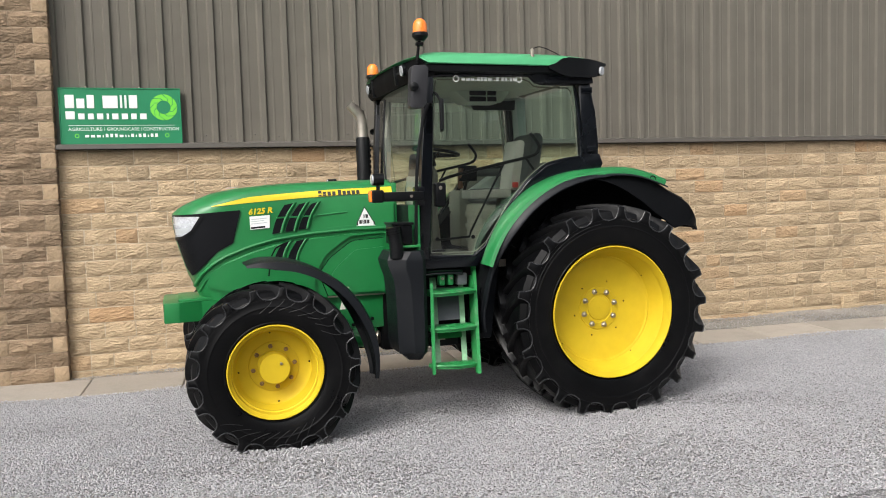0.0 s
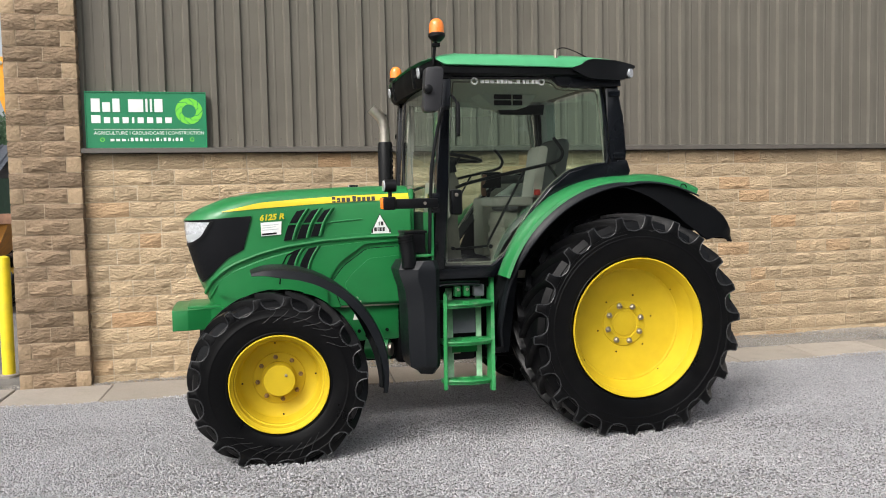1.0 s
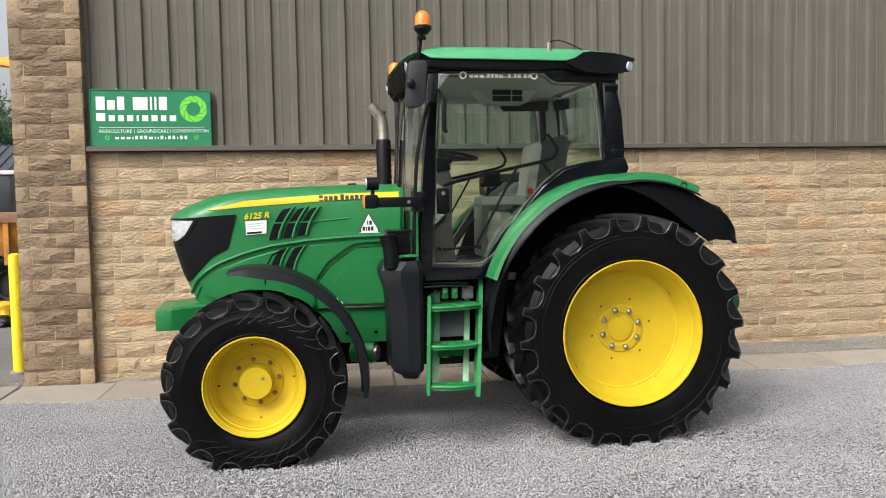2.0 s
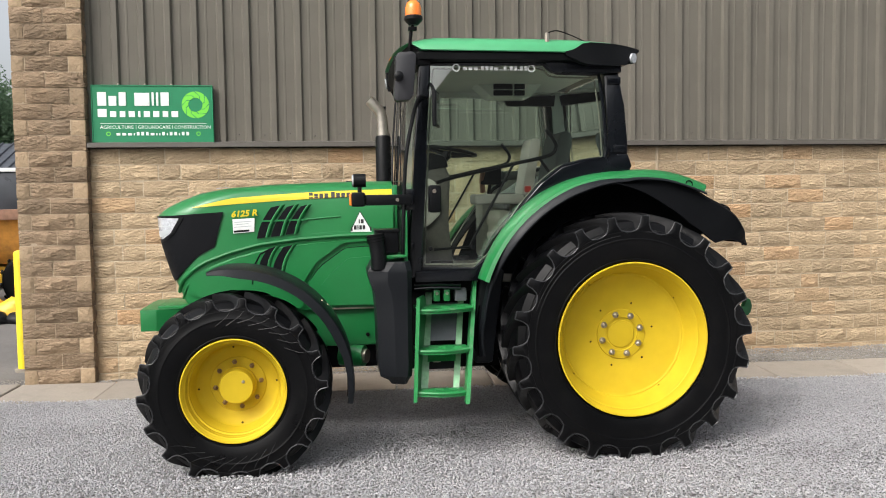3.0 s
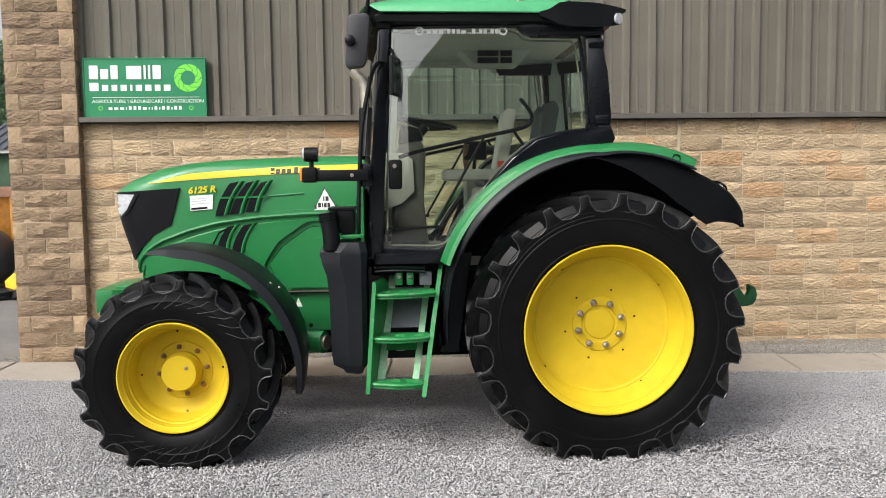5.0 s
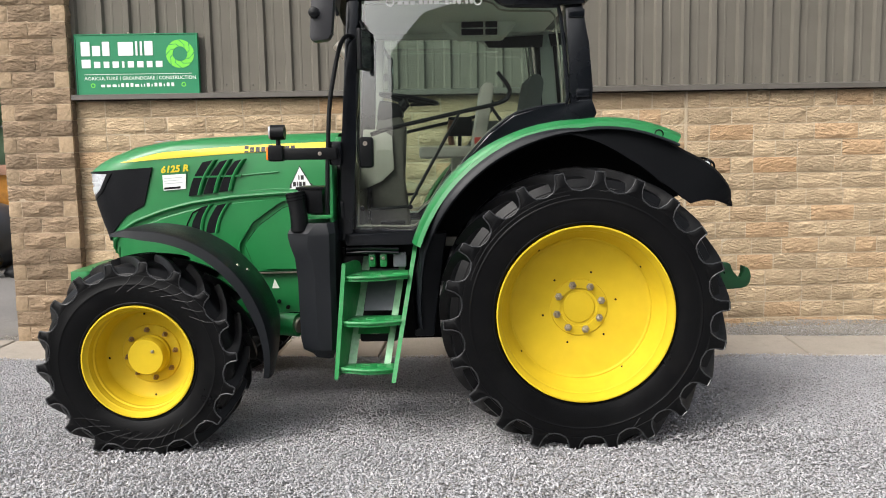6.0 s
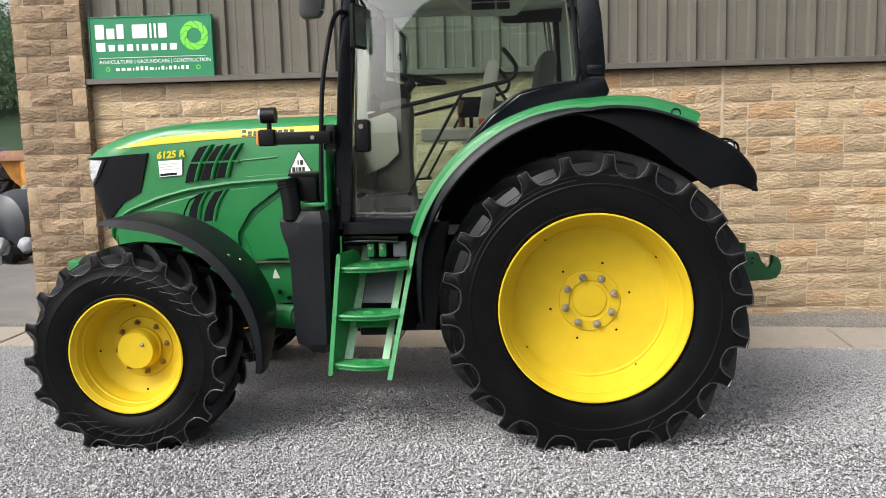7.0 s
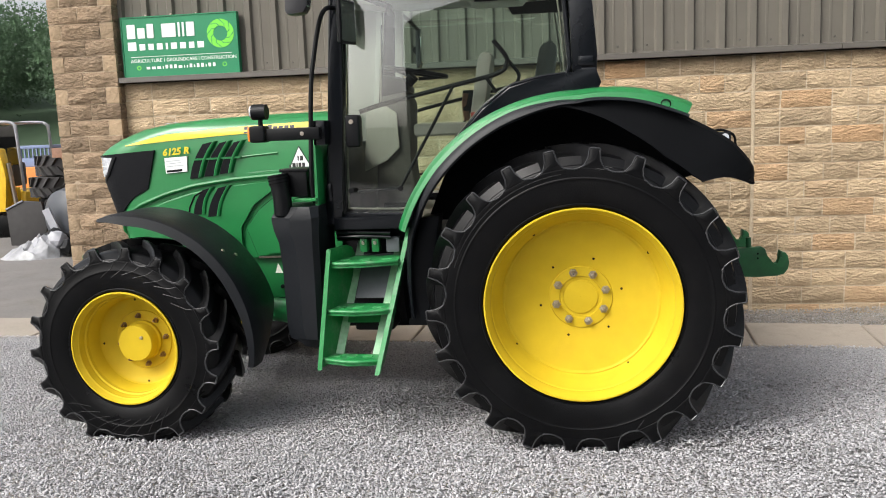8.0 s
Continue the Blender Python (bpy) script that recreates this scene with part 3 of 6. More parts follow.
def tyre_mesh(cx, cz, mid, rad, width, bead, lug_h, floor_z):
    """The carcass of a radial traction tyre, with moulded rings on its walls, flattened where it stands."""
    rc, hw = rad - lug_h, width / 2
    lip = rad - (0.118 if rad > 0.7 else 0.092)
    ring = lerp(bead, rc, 0.10)
    half = [(bead, 0.74), (bead + 0.012, 0.84), (ring - 0.007, 0.892), (ring - 0.003, 0.915), (ring + 0.004, 0.918), (ring + 0.008, 0.900), (lerp(bead, rc, 0.28), 0.962), (lerp(bead, rc, 0.50), 0.990), (lerp(bead, rc, 0.545), 0.992), (lerp(bead, rc, 0.555), 1.000), (lerp(bead, rc, 0.575), 1.000), (lerp(bead, rc, 0.585), 0.993), (lip - 0.01, 1.000), (lip, 0.996), (lip + 0.008, 0.975), (lip + 0.012, 0.930), (rc - 0.016, 0.84), (rc - 0.004, 0.68), (rc, 0.35)]
    prof = [(r, mid - hw * f) for r, f in half] + [(rc, mid)] + [(r, mid + hw * f) for r, f in reversed(half)]
    bm = lathe(prof, cx, cz, 96)
    for v in bm.verts:
        if v.co.z < floor_z:
            v.co.z = floor_z + (v.co.z - floor_z) * 0.25
    return bm


def lug_mesh(s, rad, width, lug_h, lead, count):
    """One curved tread bar at angle 0 of a wheel at the origin; s: -1 or 1, the row it belongs to."""
    rc, hw = rad - lug_h, width / 2
    wide = 1.0 if rad > 0.7 else 0.86
    rows = []
    lip = rad - (0.122 if rad > 0.7 else 0.095)
    for f, r0, r1, wb, wm, wt, ease in ((0.02, rc - 0.02, rad - 0.001, 0.036, 0.022, 0.017, 1), (0.20, rc - 0.02, rad, 0.042, 0.026, 0.021, 1), (0.45, rc - 0.02, rad - 0.002, 0.048, 0.031, 0.026, 1), (0.70, rc - 0.02, rad - 0.006, 0.057, 0.040, 0.033, 1), (0.86, rc - 0.05, rad - 0.011, 0.066, 0.044, 0.035, 1), (0.955, lip, rad - 0.016, 0.070, 0.034, 0.028, 1), (0.985, lip, rad - 0.021, 0.070, 0.033, 0.027, 1), (1.006, lip + 0.004, rad - 0.032, 0.060, 0.026, 0.019, 0)):
        th = lead * (1 - min(f, 1)) ** 1.3
        y = s * hw * f
        pts = ((r0, -wb), (lerp(r0, r1, 0.18), -lerp(wb, wm, 0.55)), (lerp(r0, r1, 0.5), -wm), (r1 - 0.005, -wt), (r1, -wt * 0.82), (r1, wt * 0.82), (r1 - 0.005, wt), (lerp(r0, r1, 0.5), wm), (lerp(r0, r1, 0.18), lerp(wb, wm, 0.55)), (r0, wb))
        rows.append([(r * math.cos(th + w * wide / rad), y, r * math.sin(th + w * wide / rad)) for r, w in pts])
    bm = grid(rows, loop=True, caps=True)
    n = len(bm.faces)
    last = [Vector(p) for p in rows[-2]]
    push = Vector((0, s * 0.0015, 0))
    # thin beads in the paler second material draw the highlights along the rims
    tube([p + push for p in (last[0], last[1], last[2], last[3])], 0.0042, 6, bm)
    tube([p + push for p in (last[3], last[4], last[5], last[6])], 0.0046, 6, bm)
    tube([p + push for p in (last[6], last[7], last[8], last[9])], 0.0042, 6, bm)
    a0, a1 = 0.066 * wide / rad, 2 * math.pi / count - 0.066 * wide / rad
    tube([((lip + 0.006 - 0.012 * math.sin(math.pi * k / 8)) * math.cos(lerp(a0, a1, k / 8)), s * (hw * 0.992 + 0.001), (lip + 0.006 - 0.012 * math.sin(math.pi * k / 8)) * math.sin(lerp(a0, a1, k / 8))) for k in range(9)], 0.0044, 6, bm)
    bm.faces.ensure_lookup_table()
    for f in bm.faces[n:]:
        f.material_index = 1
    me = mesh_of("tread_lug", bm, RUBBER, 40)
    me.materials.append(LUG_GLINT)
    return me


LUGS = {(kind, s): lug_mesh(s, *dims) for kind, dims in (("rear", (0.838, 0.545, 0.046, 0.30, 22)), ("front", (0.605, 0.440, 0.040, 0.36, 18))) for s in (-1, 1)}


def nut_mesh(x, y, z, out, r=0.015):
    """Hexagon wheel nut with its stud, pointing out (-1 or 1 along y)."""
    bm = bmesh.new()
    lathe([(r * 1.35, y), (r * 1.35, y + out * 0.004), (r, y + out * 0.005), (r, y + out * 0.020), (r * 0.72, y + out * 0.024), (r * 0.55, y + out * 0.024), (r * 0.55, y + out * 0.036), (0.0006, y + out * 0.038)], x, z, 6, bm)
    return bm


def build_wheel(tractor, kind, cx, cz, lip, s, steer=0.0):
    """A whole wheel: rim as the part, with tyre, hub and nuts under it. s: -1 near side, 1 far side."""
    inn = -s
    if kind == "rear":
        prof = [(0.486, 0.06), (0.500, 0.03), (0.509, 0.012), (0.513, 0.004), (0.512, -0.003), (0.504, -0.004), (0.498, 0.004), (0.492, 0.020), (0.484, 0.030), (0.478, 0.070), (0.470, 0.078), (0.466, 0.100), (0.460, 0.106), (0.452, 0.140), (0.446, 0.146), (0.436, 0.180), (0.424, 0.196), (0.416, 0.196), (0.408, 0.203), (0.400, 0.205), (0.300, 0.226), (0.205, 0.243), (0.172, 0.249), (0.168, 0.242), (0.116, 0.242), (0.112, 0.250), (0.096, 0.250), (0.090, 0.243), (0.02, 0.236), (0.0008, 0.236)]
        name, rad, width, mid, lugs, lug_h = "rear_wheel", 0.838, 0.545, lip + inn * 0.258, 22, 0.046
        nut_r, nut_y, n_nuts, turn = 0.139, 0.242, 8, radians(16.5)
    else:
        prof = [(0.306, 0.05), (0.318, 0.026), (0.327, 0.010), (0.331, 0.003), (0.330, -0.003), (0.322, -0.004), (0.316, 0.004), (0.310, 0.022), (0.302, 0.030), (0.296, 0.075), (0.288, 0.082), (0.284, 0.130), (0.276, 0.138), (0.268, 0.178), (0.256, 0.196), (0.230, 0.208), (0.190, 0.222), (0.178, 0.226), (0.174, 0.219), (0.118, 0.219), (0.110, 0.219), (0.05, 0.219), (0.0008, 0.219)]
        name, rad, width, mid, lugs, lug_h = "front_wheel", 0.605, 0.440, lip + inn * 0.205, 18, 0.040
        nut_r, nut_y, n_nuts, turn = 0.147, 0.219, 8, radians(8)
    rim = part(name, lathe([(r, lip + inn * d) for r, d in prof], cx, cz, 96), YELLOW, tractor, "yellow-painted steel dished wheel rim")
    far = lip + inn * 0.46
    bm = lathe([(prof[0][0], lip + inn * prof[0][1]), (prof[0][0] - 0.04, lip + inn * 0.16), (prof[0][0] - 0.04, lip + inn * 0.34), (prof[0][0] + 0.01, far)], cx, cz, 48)
    part("rim_barrel", bm, YELLOW, rim)
    bead = prof[0][0] + 0.012
    bm = tyre_mesh(cx, cz, mid, rad, width, bead, lug_h, -0.055 if kind == "rear" else -0.052)
    part("tyre", bm, RUBBER, rim, "black lugged traction tyre")
    for row in (-1, 1):
        for k in range(lugs):
            at = 2 * math.pi * k / lugs + (math.pi / lugs if row > 0 else 0) + 0.05
            lug = new("tread_lug", LUGS[kind, row])
            lug.parent = rim
            lug.matrix_local = Matrix.Translation((cx, mid, cz)) @ Matrix.Rotation(-at, 4, "Y")
    if s < 0:
        y_mark = mid - width / 2 * 1.003
        lo, hi = bead, rad - lug_h
        if kind == "rear":
            marks = [[(0.66, a) for a in range(98, 166, 4)], [(0.72, 84), (0.80, 79)], [(0.71, 82.5), (0.79, 77.5)], [(0.62, 297), (0.74, 292)]]
        else:
            marks = [[(0.40 + 0.03 * (k % 3), 40 + 9 * k), (0.62, 30 + 9 * k), (0.78, 27 + 9 * k)] for k in range(8)] + [[(0.40, 235 + 9 * k), (0.60, 224 + 9 * k), (0.76, 220 + 9 * k)] for k in range(9)]
        for line in marks:
            pts = []
            for f, a in line:
                r = lerp(lo, hi, f)
                pts.append((cx + r * math.cos(radians(a)), y_mark + (0.004 if f > 0.45 else 0.008) * abs(f - 0.55) / 0.2 * 0.6, cz + r * math.sin(radians(a))))
            part("sidewall_mark", tube(pts, 0.0022, 5), SCUFF_GLINT, rim, "scuffed moulded line with its edge highlight in the colour")
    if kind == "front":
        y0 = lip + inn * 0.219
        bm = lathe([(0.118, y0), (0.118, y0 - inn * 0.02), (0.110, y0 - inn * 0.03), (0.108, y0 - inn * 0.092), (0.103, y0 - inn * 0.100), (0.0008, y0 - inn * 0.102)], cx, cz, 48)
        part("hub", bm, YELLOW, rim)
        bm = lathe([(0.010, y0 - inn * 0.101), (0.010, y0 - inn * 0.109), (0.004, y0 - inn * 0.111), (0.0005, y0 - inn * 0.111)], cx + 0.045, cz + 0.035, 12)
        part("grease_nipple", bm, STEEL, rim)
    for k in range(n_nuts):
        a = turn + 2 * math.pi * k / n_nuts
        bm = nut_mesh(cx + nut_r * math.cos(a), lip + inn * nut_y, cz + nut_r * math.sin(a), s, 0.0180 if kind == "rear" else 0.013)
        part("wheel_nut", bm, STEEL if kind == "rear" else RUSTY_NUT, rim, "bare steel wheel nut" if kind == "rear" else "rusty wheel nut")
    holes = ((0.222, 6, 0.2415, 11.5), (0.432, 4, 0.188, 35.0)) if kind == "rear" else ((0.248, 4, 0.198, 5.0),)
    for r, n, d, t0 in holes:
        for k in range(n):
            a = radians(t0) + 2 * math.pi * k / n
            bm = lathe([(0.007, lip + inn * (d - 0.004)), (0.0006, lip + inn * (d - 0.0045))], cx + r * math.cos(a), cz + r * math.sin(a), 10)
            part("rim_hole", bm, DARK, rim, "small dark drilled hole")
    if steer:
        c = Vector((cx, mid, cz))
        m = Matrix.Translation(c) @ Matrix.Rotation(radians(steer), 4, "Z") @ Matrix.Translation(-c)
        rim.matrix_local = m
    return rim


# hood: nose place and half width by height
NOSE = [(0.90, -3.02), (1.03, -3.075), (1.12, -3.115), (1.20, -3.140), (1.38, -3.192), (1.50, -3.212), (1.60, -3.218), (1.648, -3.160), (1.690, -3.080), (1.754, -2.915), (1.790, -2.720), (1.812, -2.46), (1.825, -2.10), (1.832, -1.75)]
HALF = [(0.90, 0.330), (1.60, 0.338), (1.66, 0.334), (1.72, 0.325), (1.765, 0.300), (1.795, 0.255), (1.815, 0.195), (1.826, 0.130), (1.832, 0.060)]
HOOD_REAR = -1.495


def hood_y(x, z):
    """Half width of the hood at a place."""
    n, w = curve_at(NOSE, z), curve_at(HALF, z)
    length = 0.36
    if x >= n + length:
        return w
    k = min(1.0, max(0.0, (n + length - x) / length))
    return w * max(0.0, 1 - k ** 2.6) ** 0.5


def hood_patch(lower, upper, lift=0.004, rows=4, cols=10, side=-1, top_lift=None):
    """A raised skin on the hood's side between two lines of (x, z)."""
    lo, up = smooth_line(lower, cols), smooth_line(upper, cols)
    pts = []
    for k in range(rows + 1):
        f = k / rows
        line = []
        for (xa, za), (xb, zb) in zip(lo, up):
            x, z = lerp(xa, xb, f), lerp(za, zb, f)
            g = lift if top_lift is None else lerp(lift, top_lift, f)
            line.append((x, side * (hood_y(x, z) + g), z))
        pts.append(line)
    bm = grid(pts)
    rim = [e for e in bm.edges if e.is_boundary]
    made = bmesh.ops.extrude_edge_only(bm, edges=rim)
    for v in made["geom"]:
        if isinstance(v, bmesh.types.BMVert):
            v.co.y -= side * (lift + 0.010)
    return bm


def smooth_line(pts, n):
    """n + 1 points evenly along a polyline of (x, z)."""
    d = [0.0]
    for (a, b), (c, e) in zip(pts, pts[1:]):
        d.append(d[-1] + math.hypot(c - a, e - b))
    out = []
    for i in range(n + 1):
        q = d[-1] * i / n
        out.append((curve_at(list(zip(d, [p[0] for p in pts])), q), curve_at(list(zip(d, [p[1] for p in pts])), q)))
    return out


CREASE = [(-3.068, 1.035), (-3.015, 1.134), (-2.94, 1.205), (-2.858, 1.261), (-2.662, 1.333), (-2.466, 1.382), (-2.189, 1.417), (-1.87, 1.436), (-1.50, 1.440)]


def build_hood(tractor):
    levels = sorted({*[z for z, _ in NOSE], *[z for z, _ in HALF], 1.28, 1.44})
    rows = []
    for z in levels:
        n = curve_at(NOSE, z)
        xs = [lerp(HOOD_REAR, n + 0.36, k / 8) for k in range(9)] + [n + 0.36 * math.cos(math.pi / 2 * k / 12) for k in range(1, 13)]
        near = [(x, -hood_y(x, z), z) for x in xs]
        rows.append(near + [(x, -y, zz) for x, y, zz in reversed(near[:-1])])
    bm = grid(rows)
    bm.faces.new(list(bm.verts)[-len(rows[0]):])
    hood = part("hood", bm, GREEN, tractor, "glossy green rounded engine hood", 30)
    for s in (-1, 1):
        part("upper_side_panel", hood_patch(CREASE, [(-3.03, 1.20), (-2.98, 1.30), (-2.93, 1.45), (-2.86, 1.62), (-2.6, 1.655), (-2.3, 1.66), (-2.1, 1.66), (-1.8, 1.66), (-1.5, 1.66)], 0.016, 5, 24, s, 0.001), GREEN, hood)
        part("grille", hood_patch([(-3.205, 1.46), (-3.16, 1.30), (-3.125, 1.18), (-3.085, 1.115), (-3.013, 1.193), (-2.895, 1.31), (-2.777, 1.371)], [(-3.214, 1.592), (-3.13, 1.596), (-3.05, 1.600), (-2.95, 1.606), (-2.86, 1.612), (-2.79, 1.616), (-2.713, 1.620)], 0.021, 8, 30, s), MESH, hood, "black fine-mesh grille")
        part("headlight", hood_patch([(-3.198, 1.425), (-3.15, 1.432), (-3.084, 1.471)], [(-3.212, 1.588), (-3.13, 1.588), (-3.012, 1.584)], 0.027, 5, 14, s), LAMP, hood, "clear glass headlight")
        part("reflector", hood_patch([(-3.194, 1.440), (-3.15, 1.448), (-3.10, 1.474)], [(-3.197, 1.486), (-3.15, 1.492), (-3.078, 1.503)], 0.0285, 3, 10, s), PRINT_GREY, hood, "grey headlight reflector")
        part("lens_bar", hood_patch([(-3.206, 1.520), (-3.13, 1.520), (-3.058, 1.521)], [(-3.206, 1.526), (-3.13, 1.526), (-3.054, 1.527)], 0.0285, 1, 8, s), PRINT_GREY, hood)
        part("lens_rim", hood_patch([(-3.212, 1.583), (-3.13, 1.583), (-3.012, 1.580)], [(-3.213, 1.594), (-3.13, 1.595), (-3.004, 1.592)], 0.029, 1, 12, s), PLASTIC, hood)
        part("headlight_trim", hood_patch([(-3.20, 1.395), (-3.14, 1.410), (-3.06, 1.468), (-2.985, 1.585)], [(-3.20, 1.425), (-3.148, 1.432), (-3.084, 1.474), (-3.012, 1.587)], 0.029, 2, 16, s), PLASTIC, hood)
        part("yellow_stripe", hood_patch([(-2.925, 1.652), (-2.655, 1.673), (-2.263, 1.697), (-1.865, 1.713), (-1.505, 1.722)], [(-2.925, 1.656), (-2.655, 1.717), (-2.382, 1.737), (-2.025, 1.757), (-1.505, 1.770)], 0.005, 3, 24, s), STRIPE, hood, "tapering yellow stripe")
        for top_l, top_r, bot_r, bot_l in (((-2.377, 1.648), (-2.301, 1.653), (-2.414, 1.434), (-2.480, 1.426)), ((-2.262, 1.651), (-2.202, 1.655), (-2.310, 1.444), (-2.382, 1.438)), ((-2.165, 1.652), (-2.111, 1.655), (-2.210, 1.458), (-2.277, 1.451)), ((-2.404, 1.350), (-2.341, 1.358), (-2.410, 1.195), (-2.475, 1.190)), ((-2.295, 1.362), (-2.223, 1.367), (-2.310, 1.180), (-2.378, 1.175))):
            rows = []
            for k in range(9):
                f = k / 8
                bow, mid_z = -0.016 * math.sin(math.pi * f), 0.010 * math.sin(math.pi * 0.5 * f)
                a, b = lerp(bot_l[0], top_l[0], f) + bow, lerp(bot_r[0], top_r[0], f) + bow
                za, zb = lerp(bot_l[1], top_l[1], f), lerp(bot_r[1], top_r[1], f)
                rows.append([(lerp(a, b, q), s * (hood_y(a, za) + 0.024), lerp(za, zb, q) + mid_z * q) for q in (0.0, 0.25, 0.5, 0.75, 0.94)])
            part("vent", thicken(grid(rows), 0.006), MESH, hood, "black slanted air vent")
            rib = [(lerp(bot_r[0], top_r[0], k / 8) - 0.016 * math.sin(math.pi * k / 8), lerp(bot_r[1], top_r[1], k / 8) + 0.010 * math.sin(math.pi * 0.5 * k / 8)) for k in range(9)]
            slat = grid([[(x - 0.006, s * (hood_y(x, z) + 0.012), z), (x - 0.006, s * (hood_y(x, z) + 0.030), z), (x + 0.001, s * (hood_y(x, z) + 0.036), z), (x + 0.013, s * (hood_y(x, z) + 0.032), z + 0.001), (x + 0.027, s * (hood_y(x, z) + 0.010), z + 0.002)] for x, z in rib])
            part("vent_rib", slat, GREEN, hood)
        part("vent_bar", hood_patch([(-2.440, 1.545), (-2.30, 1.547), (-2.124, 1.551)], [(-2.440, 1.557), (-2.30, 1.559), (-2.124, 1.563)], 0.029, 2, 8, s), GREEN, hood)
        for line in ([(-2.13, 1.557), (-1.99, 1.568), (-1.883, 1.576)], [(-2.09, 1.452), (-1.95, 1.462), (-1.8, 1.466)]):
            part("pressed_ridge", tube([(x, s * (hood_y(x, z) + 0.009), z) for x, z in smooth_line(line, 12)], 0.006, 8), GREEN, hood)
        part("crease_moulding", tube([(x, s * (hood_y(x, z) + 0.008), z) for x, z in smooth_line(CREASE, 30)], 0.014, 8), GREEN, hood)
        part("crease_moulding", tube([(x, s * (hood_y(x, z) + 0.002), z) for x, z in smooth_line([(x + 0.03, z - 0.045) for x, z in CREASE], 30)], 0.009, 8), GREEN, hood)
        part("lower_front_panel", hood_patch([(-2.98, 1.03), (-2.60, 0.95), (-2.16, 0.915), (-2.160, 1.10), (-2.065, 1.245), (-1.868, 1.384), (-1.60, 1.398)], [(-2.965, 1.135), (-2.86, 1.205), (-2.66, 1.278), (-2.47, 1.330), (-2.19, 1.372), (-1.87, 1.400), (-1.60, 1.408)], 0.022, 6, 40, s), GREEN, hood)
        part("lower_side_panel", hood_patch([(-2.06, 0.915), (-1.95, 0.912), (-1.80, 0.910), (-1.60, 0.908)], [(-2.124, 1.095), (-2.034, 1.214), (-1.851, 1.344), (-1.60, 1.356)], 0.014, 5, 16, s), GREEN, hood)
        part("lower_inner_panel", hood_patch([(-1.99, 0.930), (-1.90, 0.930), (-1.75, 0.928), (-1.60, 0.926)], [(-2.025, 1.085), (-1.97, 1.155), (-1.833, 1.271), (-1.60, 1.287)], 0.030, 5, 16, s), GREEN, hood)
        for line in ([(-2.060, 0.915), (-2.124, 1.095), (-2.034, 1.214), (-1.851, 1.344), (-1.60, 1.356)], [(-1.99, 0.930), (-2.025, 1.085), (-1.97, 1.155), (-1.833, 1.271), (-1.60, 1.287)], [(-2.52, 1.10), (-2.50, 1.24), (-2.46, 1.315), (-2.40, 1.345)]):
            part("panel_gap", tube([(x, s * (hood_y(x, z) + (0.005 if x > -2.2 else 0.022)), z) for x, z in smooth_line(line, 18)], 0.0055, 6), DARK, hood)
        part("nose_seam", hood_patch([(-2.70, 1.215), (-2.66, 1.25)], [(-2.697, 1.225), (-2.655, 1.26)], 0.002, 1, 2, s), DARK, hood)
        part("seam", hood_patch([(-2.665, 1.12), (-2.66, 1.12)], [(-2.640, 1.30), (-2.634, 1.30)], 0.003, 3, 1, s), DARK, hood)
        part("maker_bar", hood_patch([(-2.105, 1.706), (-1.775, 1.716)], [(-2.105, 1.708), (-1.775, 1.718)], 0.006, 1, 4, s), BLACK_PRINT, hood)
        for k in range(9):
            x = -2.105 + 0.037 * k + (0.010 if k > 3 else 0)
            z0 = 1.708 + 0.001 * k
            part("maker_bar", hood_patch([(x, z0), (x + 0.027, z0)], [(x, z0 + (0.042 if k in (0, 4) else 0.032)), (x + 0.027, z0 + (0.042 if k in (0, 4) else 0.032))], 0.0075, 1, 1, s), BLACK_PRINT, hood)
        part("data_sticker", hood_patch([(-2.643, 1.466), (-2.497, 1.476)], [(-2.646, 1.567), (-2.492, 1.574)], 0.020, 2, 3, s), WHITE, hood, "white printed data sticker")
        for k in range(3):
            part("print_line", hood_patch([(-2.636, 1.508 + 0.017 * k), (-2.515 - 0.02 * (k % 2), 1.516 + 0.017 * k)], [(-2.636, 1.512 + 0.017 * k), (-2.515 - 0.02 * (k % 2), 1.520 + 0.017 * k)], 0.0212, 1, 2, s), PRINT_GREY, hood)
        part("sticker_band", hood_patch([(-2.638, 1.472), (-2.53, 1.479)], [(-2.638, 1.486), (-2.53, 1.493)], 0.0212, 1, 2, s), PLASTIC, hood)
        tri = [(-1.742, 1.615), (-1.822, 1.455), (-1.648, 1.455)]
        for pts, y, mt, nm in ((tri, 0.350, BLACK_PRINT, "sticker_border"), ([lerp(p[0], -1.738, 0.10) for p in tri], 0.351, WHITE, "triangle_sticker")):
            if nm == "triangle_sticker":
                pts = [(lerp(x, -1.738, 0.10), lerp(z, 1.507, 0.10)) for x, z in tri]
            part(nm, prism(pts, s * y, s * (y - 0.02)), mt, hood, "white triangular sticker" if mt is WHITE else "")
        for x0, x1, z0 in ((-1.752, -1.744, 1.522), (-1.736, -1.716, 1.522), (-1.788, -1.768, 1.478), (-1.762, -1.754, 1.478), (-1.748, -1.730, 1.478), (-1.724, -1.706, 1.478), (-1.810, -1.798, 1.466), (-1.672, -1.660, 1.466)):
            part("code_bar", box(x0, x1, s * 0.3522, s * 0.34, z0, z0 + 0.030), BLACK_PRINT, hood)
    m = Matrix.Translation((-2.655, -0.3605, 1.582)) @ Matrix.Rotation(radians(3.5), 4, "Y").inverted() @ Matrix.Rotation(radians(90), 4, "X")
    lettering("6125 R", 0.060, m, STRIPE, hood, "model_badge", width=0.182, bold=0.0022, slant=0.25)
